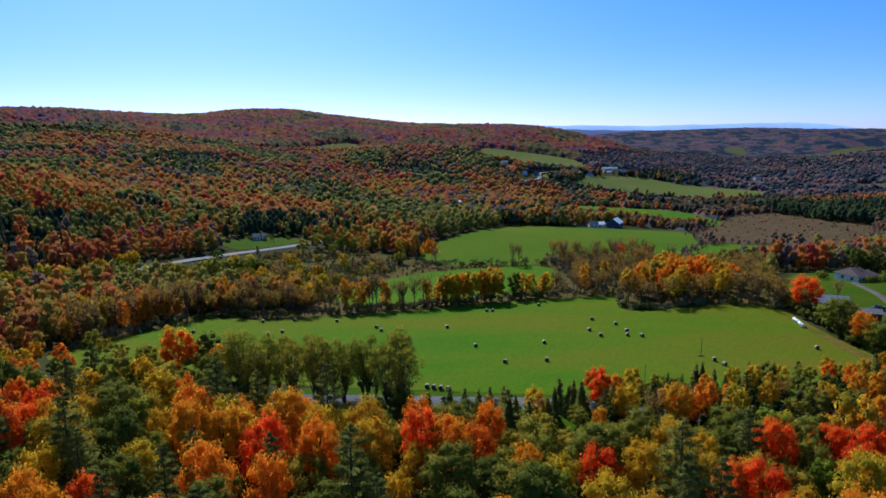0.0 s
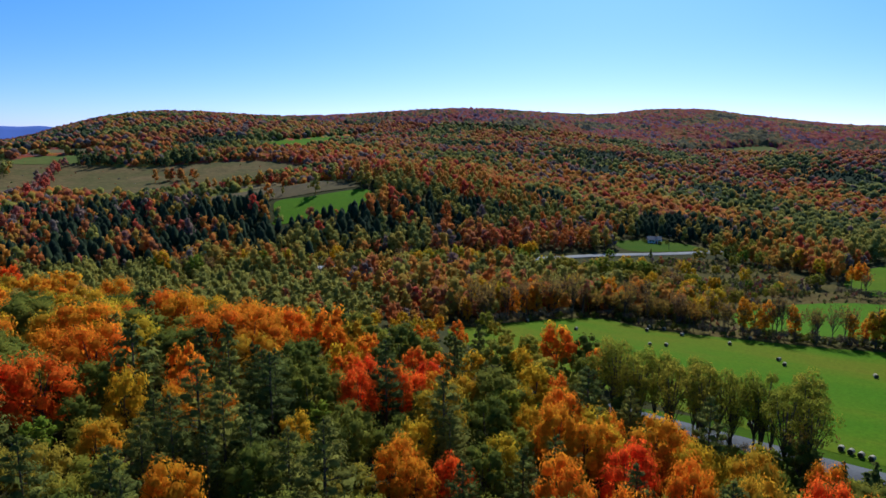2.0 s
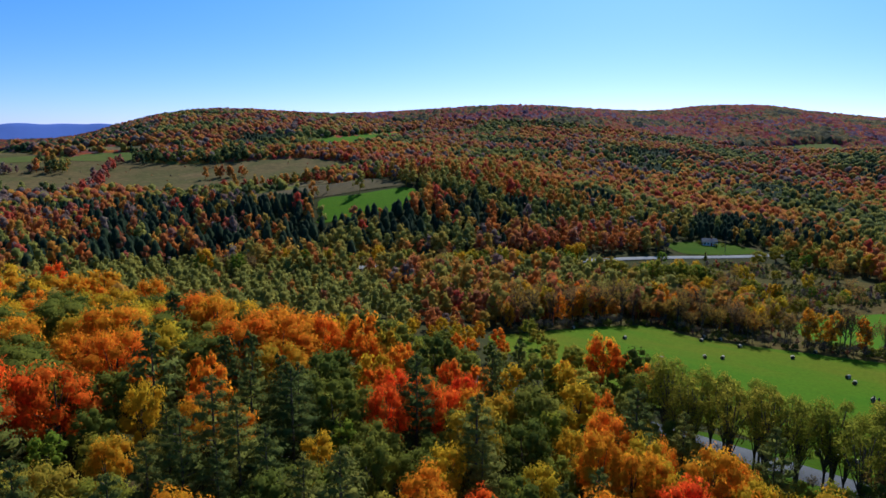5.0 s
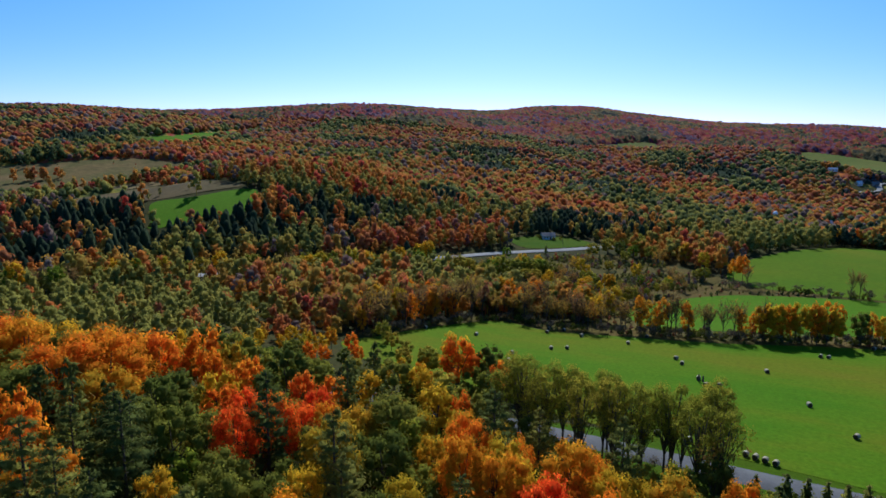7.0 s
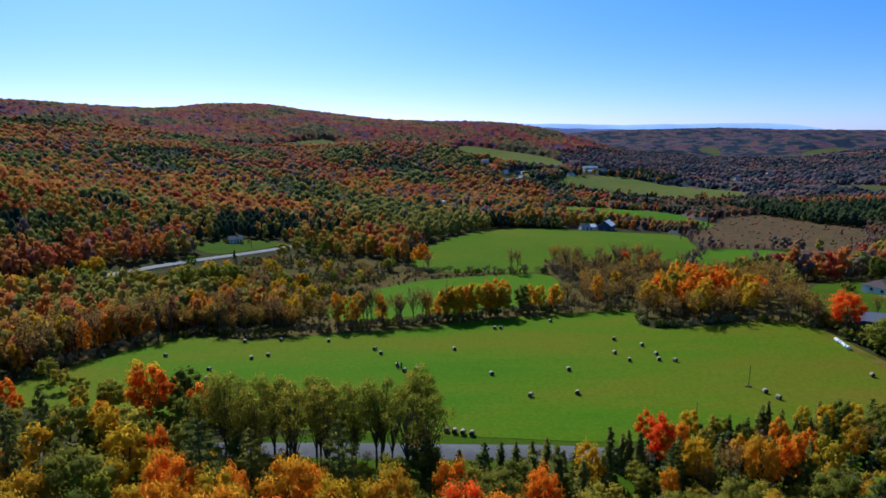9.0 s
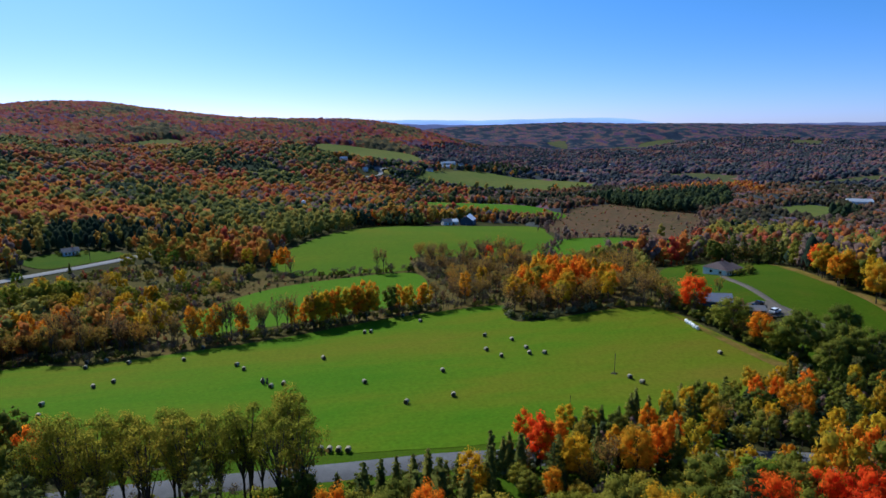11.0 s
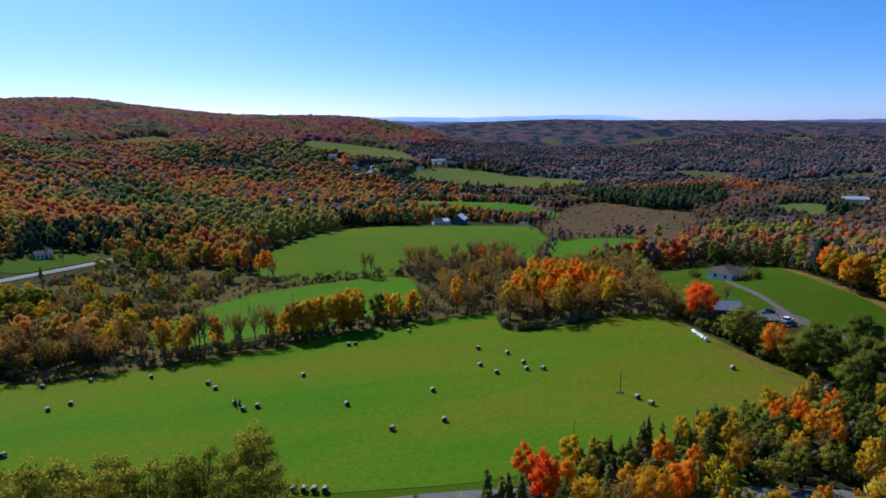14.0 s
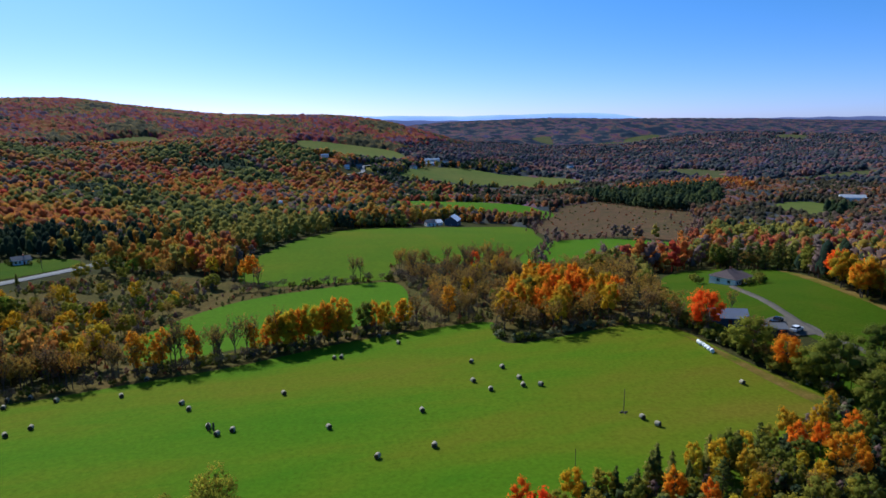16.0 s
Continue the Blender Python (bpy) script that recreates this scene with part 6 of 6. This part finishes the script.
def house(name, label, x, y, turn, w, d, h, rh, wall, roof, windows=3, chimney=True, category="house", door=True, lift=0.0):
    ob = new(name)
    ob.matrix_basis = pose(x, y, rise(x, y) + lift, 0, 0, turn)
    walls, slabs = gable_bits(w, d, h, rh)
    part("wall", walls, M[wall], ob)
    for s in slabs:
        part("roof", s, M[roof], ob)
    for side in (-1, 1):
        for k in range(windows):
            cx = -w / 2 + w * (k + 0.7) / (windows + 0.4)
            if door and side == -1 and k == windows // 2:
                part("door", box(cx - 0.5, side * d / 2 - 0.06, 0, cx + 0.5, side * d / 2 + 0.06, 2.05), M["door"], ob)
                continue
            win = part("window", [box(cx - 0.62, side * d / 2 - 0.05, 0.85, cx + 0.62, side * d / 2 + 0.05, 2.15)], M["trim"], ob)
            part("pane", box(cx - 0.52, side * d / 2 - 0.07, 0.95, cx + 0.52, side * d / 2 + 0.07, 2.05), M["glass"], win)
    if windows:
        for side in (-1, 1):
            win = part("window", [box(side * w / 2 - 0.05, -0.6, 0.85, side * w / 2 + 0.05, 0.6, 2.15)], M["trim"], ob)
            part("pane", box(side * w / 2 - 0.07, -0.5, 0.95, side * w / 2 + 0.07, 0.5, 2.05), M["glass"], win)
    if chimney:
        part("chimney", box(w * 0.12, -0.4, h, w * 0.12 + 0.7, 0.4, h + rh + 0.7), M["brick"], ob)
    tagged(ob, label, category)
    return ob


# bungalow on the knoll, with a hipped main roof and a lower wing
bung = new("bungalow")
bung.matrix_basis = pose(160.5, 258.4, rise(160.5, 258.4) + 0.2, 0, 0, 18) @ Matrix.Diagonal((0.66, 1.05, 0.9, 1))
part("wall", box(-6, -5, -1.5, 6, 5, 2.8), M["white_wall"], bung)
part("wall", box(5.9, -4, -1.5, 11.5, 3, 2.5), M["dark_blue_wall"], bung, "wall of the lower wing, coloured dark blue for its shadow")
hip = np.array([(-6.6, -5.6, 2.75), (6.6, -5.6, 2.75), (6.6, 5.6, 2.75), (-6.6, 5.6, 2.75), (-3.0, 0, 5.7), (3.0, 0, 5.7)], float)
part("roof", [(hip, np.array([(0, 1, 5, 4), (2, 3, 4, 5), (3, 2, 1, 0)])), (hip, np.array([(1, 2, 5), (3, 0, 4)]))], M["brown_roof"], bung)
hip2 = np.array([(6.0, -4.6, 2.45), (12.1, -4.6, 2.45), (12.1, 3.6, 2.45), (6.0, 3.6, 2.45), (6.0, -0.5, 4.3), (9.4, -0.5, 4.3)], float)
part("roof", [(hip2, np.array([(0, 1, 5, 4), (2, 3, 4, 5), (3, 2, 1, 0)])), (hip2, np.array([(1, 2, 5), (3, 0, 4)]))], M["brown_roof"], bung)
part("chimney", box(0.4, -0.4, 5.0, 1.4, 0.3, 6.5), M["brick"], bung)
for cx in (-4.5, -2.2, 2.4, 4.6):
    win = part("window", box(cx - 0.7, -5.10, 0.8, cx + 0.7, -4.94, 2.2), M["trim"], bung)
    part("pane", box(cx - 0.58, -5.13, 0.92, cx + 0.58, -4.92, 2.08), M["glass"], win)
part("door", box(-0.5, -5.11, 0, 0.5, -4.95, 2.05), M["door"], bung)
for cy in (-2.5, 1.5):
    win = part("window", box(-6.06, cy - 0.7, 0.8, -5.94, cy + 0.7, 2.2), M["trim"], bung)
    part("pane", box(-6.09, cy - 0.58, 0.92, -5.92, cy + 0.58, 2.08), M["glass"], win)
part("garage_door", box(7, -4.06, 0, 9.8, -3.94, 2.2), M["grey_wall"], bung, "grey garage door")
tagged(bung, "white bungalow with a brown hipped roof on a lawn", "house")

house("garage", "low garage with a blue-grey roof behind a red maple", 128, 217.5, -24, 10, 7, 2.6, 1.8, "dark_blue_wall", "blue_roof", 1, False, "garage")
house("carport", "dark low carport beside the gravel yard", 134, 206.5, -20, 6.5, 5, 2.0, 0.9, "dark_wall", "grey_roof", 0, False, "carport", False)
house("roadside_house", "white single-storey house on a lawn beside the highway", -124, 450, 30, 8.5, 5.5, 2.6, 1.7, "white_wall", "grey_roof", 4)
house("barn", "dark farm barn with a pale metal roof", 142, 553, 62, 14, 10, 4.4, 3.6, "dark_blue_wall", "white_roof", 2, False, "barn")
house("farm_shed", "white farm shed with a metal roof", 129, 556, 10, 9, 7, 2.4, 1.8, "white_wall", "white_roof", 1, False, "shed")
house("farmhouse", "white farmhouse beside a dark barn", 122, 545, 5, 7, 6, 3.0, 2.0, "white_wall", "grey_roof", 2)
old = house("old_barn", "big dark timber barn with a white gable", -519, 141, 58, 23, 12, 6.0, 4.2, "dark_wall", "dark_roof", 0, False, "barn")
for side in (1, -1):
    part("gable_wall", (np.array([(side * 11.54, -5.9, 0.1), (side * 11.54, 5.9, 0.1), (side * 11.54, 5.9, 5.9), (side * 11.54, 0, 9.9), (side * 11.54, -5.9, 5.9)]), np.array([(0, 1, 2), (0, 2, 4), (4, 2, 3)])), M["white_wall"], old, "white-painted gable end")
for k in range(5):
    part("barn_window", box(-9 + 4 * k, -6.08, 1.2, -8 + 4 * k, -5.95, 2.4), M["trim"], old)
house("valley_house", "white gabled house with a brown roof beside a lawn", -383, 77, 20, 9, 7, 2.8, 2.6, "white_wall", "brown_roof", 2)
house("garden_shed", "small white shed on a gravel yard", -365, 83, 60, 4, 3.5, 2.2, 1.4, "white_wall", "metal_roof", 0, False, "shed")
house("small_shed", "small grey shed with a metal roof", -355, 89, -20, 6, 4, 2.3, 1.0, "grey_wall", "metal_roof", 0, False, "shed")
house("wood_cabin", "low cabin with a pale metal roof among trees", -314, 131, 30, 8, 6, 3.0, 2.0, "grey_wall", "metal_roof", 1, False, "cabin")
house("right_barn", "long white metal-roofed barn among orange trees", 625, 648, -30, 26, 11, 4.0, 2.6, "white_wall", "metal_roof", 3, False, "barn")
for name, label, x, y, turn, w, d, h, rh, wall, roof in (
        ("dairy_barn", "long white dairy barn in the valley village", 334, 1358, 8, 46, 14, 5, 4, "white_wall", "metal_roof"), ("cattle_shed", "low white cattle shed in the valley village", 314, 1302, 5, 30, 12, 4, 3, "white_wall", "metal_roof"),
        ("village_house", "white village house among trees", 354, 1332, 20, 16, 11, 6, 4, "white_wall", "grey_roof"), ("village_house", "white village house at the pasture's edge", 264, 1218, 12, 17, 11, 5, 4, "white_wall", "grey_roof"),
        ("village_house", "pale village house beside the road", 186, 1114, -10, 14, 9, 5, 3, "white_wall", "metal_roof"), ("village_house", "white village house on the slope", 134, 1112, 30, 15, 10, 5, 3.5, "white_wall", "metal_roof"),
        ("village_house", "dark-roofed village house beside the valley road", 156, 1130, 15, 18, 10, 5, 4, "grey_wall", "grey_roof"), ("field_barn", "lone pale barn in a slope field", 106, 1166, 10, 24, 11, 4, 3, "white_wall", "metal_roof"),
        ("village_house", "white cottage among valley trees", 61, 698, 20, 9, 7, 4, 3, "white_wall", "metal_roof"), ("village_house", "grey cottage by the farm field", 147, 976, 0, 10, 8, 4, 3, "grey_wall", "grey_roof"),
        ("village_house", "blue-grey house across the pasture", 466, 1248, 0, 18, 11, 5, 4, "blue_wall", "grey_roof"), ("village_house", "grey house across the pasture", 486, 1242, 30, 16, 10, 5, 4, "grey_wall", "grey_roof"),
        ("village_house", "white house among orange trees", 577, 1243, 10, 16, 11, 6, 4, "white_wall", "grey_roof"), ("village_house", "pale house in the wooded valley", 671, 1306, -15, 16, 10, 6, 4, "white_wall", "grey_roof")):
    house(name, label, x, y, turn, w * (0.5 if x < 220 else 0.66), d * (0.5 if x < 220 else 0.66), h * 0.7, rh * 0.65, wall, roof, 3, False, "barn" if "barn" in name or "shed" in name else "house")

# silos
def silo(x, y, r, h, label):
    ob = new("silo")
    ob.matrix_basis = pose(x, y, rise(x, y))
    part("shaft", tube((0, 0, -1), (0, 0, h), r, r, 16), M["grey_wall"], ob)
    v, f = dome(3, 16, np.random.default_rng(1), 0.0, 0.0)
    part("cap", (v * [r * 1.03, r * 1.03, r * 0.8] + [0, 0, h - 0.05], f), M["metal_roof"], ob, "pale metal dome cap")
    tagged(ob, label, "silo")


silo(-511, 132, 2.2, 8, "grey concrete silo beside a dark barn")

# pale round tank seen among valley trees
tank = new("water_tank", mesh_of("water_tank", *joined([(dome(4, 14, np.random.default_rng(2), -0.9, 0.0)[0] * 2.2 + [0, 0, 6.0], dome(4, 14, np.random.default_rng(2), -0.9, 0.0)[1]), tube((0, 0, -1), (0, 0, 4.6), 0.9, 0.7, 10)]), [M["plastic"]], smooth=True))
tank.matrix_basis = pose(18, 696, rise(18, 696) + 2)
tagged(tank, "white round tank standing among valley trees", "tank")


# ---- hay bales ----
def bale_meshes():
    r = np.random.default_rng(9)
    n, R, L = 20, 0.66, 1.25
    ang = 2 * np.pi * np.arange(n) / n
    rr = R * (1 + r.normal(0, 0.015, n))
    prof = [(-L / 2, 0.90), (-L / 2 + 0.06, 0.99), (-L / 4, 1.0), (L / 4, 1.01), (L / 2 - 0.06, 0.99), (L / 2, 0.90)]
    v = np.concatenate([np.column_stack([np.full(n, x), np.cos(ang) * rr * k, np.maximum(np.sin(ang) * rr * k, -R * 0.93)]) for x, k in prof])
    s = np.arange(n)
    t = (s + 1) % n
    f = np.concatenate([np.stack([k * n + s, k * n + t, (k + 1) * n + t, (k + 1) * n + s], -1) for k in range(len(prof) - 1)])
    roll = mesh_of("roll", v, [f], [M["net"]], smooth=True)
    ends = []
    for x, sign in ((-L / 2, -1), (L / 2, 1)):
        q, g = [], []
        for j, k in enumerate((0.90, 0.62, 0.32)):
            q.append(np.column_stack([np.full(n, x + sign * (0.0, 0.035, 0.02)[j]), np.cos(ang) * rr * k, np.maximum(np.sin(ang) * rr * k, -R * 0.93)]))
        q = np.concatenate(q + [[(x + sign * 0.05, 0, 0)]])
        g4 = np.concatenate([np.stack([k * n + s, k * n + t, (k + 1) * n + t, (k + 1) * n + s], -1) for k in range(2)])
        g3 = np.stack([2 * n + s, 2 * n + t, np.full(n, 3 * n)], -1)
        ends.append(mesh_of("end", q, [g4, g3], [M["shaded_end"]], smooth=True))
    return roll, ends


ROLL, ENDS = bale_meshes()


def bale(x, y, turn, name="hay_bale", label="round hay bale lying on mown grass", group="round hay bales", mat=None):
    ob = new(name)
    ob.matrix_basis = pose(x, y, rise(x, y) + 0.50 + 0.12, 0, 0, turn) @ Matrix.Scale(0.82, 4)
    for nm, me in (("roll", ROLL), ("end", ENDS[0]), ("end", ENDS[1])):
        p = new(nm, me)
        p.parent = ob
        if mat:
            p.material_slots[0].link = "OBJECT"
            p.material_slots[0].material = mat
    tagged(ob, label, "hay bale", group)


BALES = [(-64, 195), (-62, 186), (-56, 180), (-56, 207), (-52, 210), (-63, 228), (-64, 234), (-59, 234), (-52, 229), (-37, 226), (-33, 238), (-22, 214), (-20, 209), (-15, 196), (-13, 191), (-10, 192), (1, 211), (9, 186), (16, 169), (15.5, 235), (17.5, 235),
         (31, 252), (34, 253.5), (35, 242), (29, 188), (27, 170), (49, 216), (45, 202), (47, 195), (55, 209), (56, 200), (55, 195), (59, 194), (71, 170), (72, 166), (104, 181), (-98, 210), (-81, 211)]
for x, y in BALES:
    bale(x, y, float(rng.uniform(55, 125)))
for x, y in ((-4.0, 149.6), (-2.4, 149.0), (-0.8, 148.4), (0.9, 147.8), (-14, 151.5), (-17, 152), (-20, 152)):
    bale(x, y, float(rng.uniform(60, 85)), label="round hay bale in a row beside the lane")
for k in range(6):
    bale(110.9 - 0.1 * k + float(rng.uniform(-0.25, 0.25)), 207 - 1.35 * k, float(84 + rng.uniform(-22, 22)), "wrapped_bale", "white plastic-wrapped round bale in a row at the field edge", "wrapped bales", M["plastic"])

# pole with a cross-shaped foot, two stakes beside a bale, slim marker
pole = new("pole")
pole.matrix_basis = pose(69, 174, rise(69, 174) + 0.12)
part("post", tube((0, 0, -0.3), (0.08, 0, 5.2), 0.09, 0.07, 8), M["oldwood"], pole)
part("foot", box(-0.9, -0.08, 0, 0.9, 0.08, 0.2), M["oldwood"], pole)
part("foot", box(-0.08, -0.8, 0.01, 0.08, 0.8, 0.19), M["oldwood"], pole)
tagged(pole, "slim weathered pole with a cross-shaped foot in the hay field", "pole")
for dx, h in ((0.1, 2.0), (1.1, 1.7)):
    st = new("stake", mesh_of("stake", *joined([tube((0, 0, -0.3), (0.05, 0, h * 0.72), 0.28, 0.24, 8), (dome(2, 8, np.random.default_rng(4), -0.6, 0.0)[0] * 0.22 + [0.05, 0, h * 0.85], dome(2, 8, np.random.default_rng(4), -0.6, 0.0)[1])]), [M["oldwood"]]))
    st.matrix_basis = pose(-15 + dx, 194.6, rise(-15, 194.6) + 0.1)
    tagged(st, "dark stumpy post standing beside a hay bale", "post", "posts beside a bale")
mark = new("marker_post", mesh_of("marker_post", *joined([tube((0, 0, -0.3), (0, 0, 3.4), 0.06, 0.05, 6), tube((0, 0, 3.3), (0, 0, 3.5), 0.09, 0.09, 6)]), [M["oldwood"]]))
mark.matrix_basis = pose(48, 154, rise(48, 154) + 0.1)
tagged(mark, "thin marker post at the hay field's edge", "post")


# ---- vehicles ----
def car(name, label, x, y, turn, paint, L=4.6, W=1.8, pickup=False):
    ob = new(name)
    ob.matrix_basis = pose(x, y, rise(x, y) + 0.42, 0, 0, turn)
    part("body", [box(-L / 2, -W / 2, 0.35, L / 2, W / 2, 0.95, 0.97), box(-L / 2 + 0.1, -W / 2 + 0.05, 0.25, L / 2 - 0.1, W / 2 - 0.05, 0.5)], paint, ob)
    c0, c1 = (-0.5, 1.2) if pickup else (-L / 2 + 0.5, L / 2 - 1.2)
    part("cabin", box(c0, -W / 2 + 0.08, 0.93, c1, W / 2 - 0.08, 1.5, 0.8), M["glass"], ob, "dark glazed cabin")
    part("roof", box(c0 + 0.25, -W / 2 + 0.2, 1.48, c1 - 0.25, W / 2 - 0.2, 1.56), paint, ob)
    for sx_ in (-L / 2 + 0.85, L / 2 - 0.85):
        for sy_ in (-W / 2, W / 2):
            part("wheel", tube((sx_, sy_ - 0.11, 0.33), (sx_, sy_ + 0.11, 0.33), 0.34, 0.34, 14), M["rubber"], ob)
    tagged(ob, label, "car")


car("pickup_truck", "dark pickup truck parked beside the gravel drive", 140.5, 212, 25, M["paint_dark"], 5.2, 1.9, True)
car("parked_car", "white car parked beside the drive", 140.8, 204.6, 20, M["paint_white"], 4.2)


# ---- roadside poles ----
def utility_pole(x, y, turn):
    ob = new("utility_pole")
    ob.matrix_basis = pose(x, y, rise(x, y), 0, 0, turn)
    part("post", tube((0, 0, -0.5), (0, 0, 9.5), 0.15, 0.11, 8), M["oldwood"], ob)
    part("crossarm", box(-1.2, -0.06, 8.7, 1.2, 0.06, 8.85), M["oldwood"], ob)
    for cx in (-1.0, 0, 1.0):
        part("insulator", tube((cx, 0, 8.84), (cx, 0, 9.05), 0.05, 0.04, 6), M["trim"], ob)
    tagged(ob, "weathered wooden utility pole beside the highway", "utility pole", "poles along the highway")


for x, y in ((-186, 306), (-165, 352), (-139, 399), (-110, 434), (-78, 472)):
    utility_pole(x, y, 40)
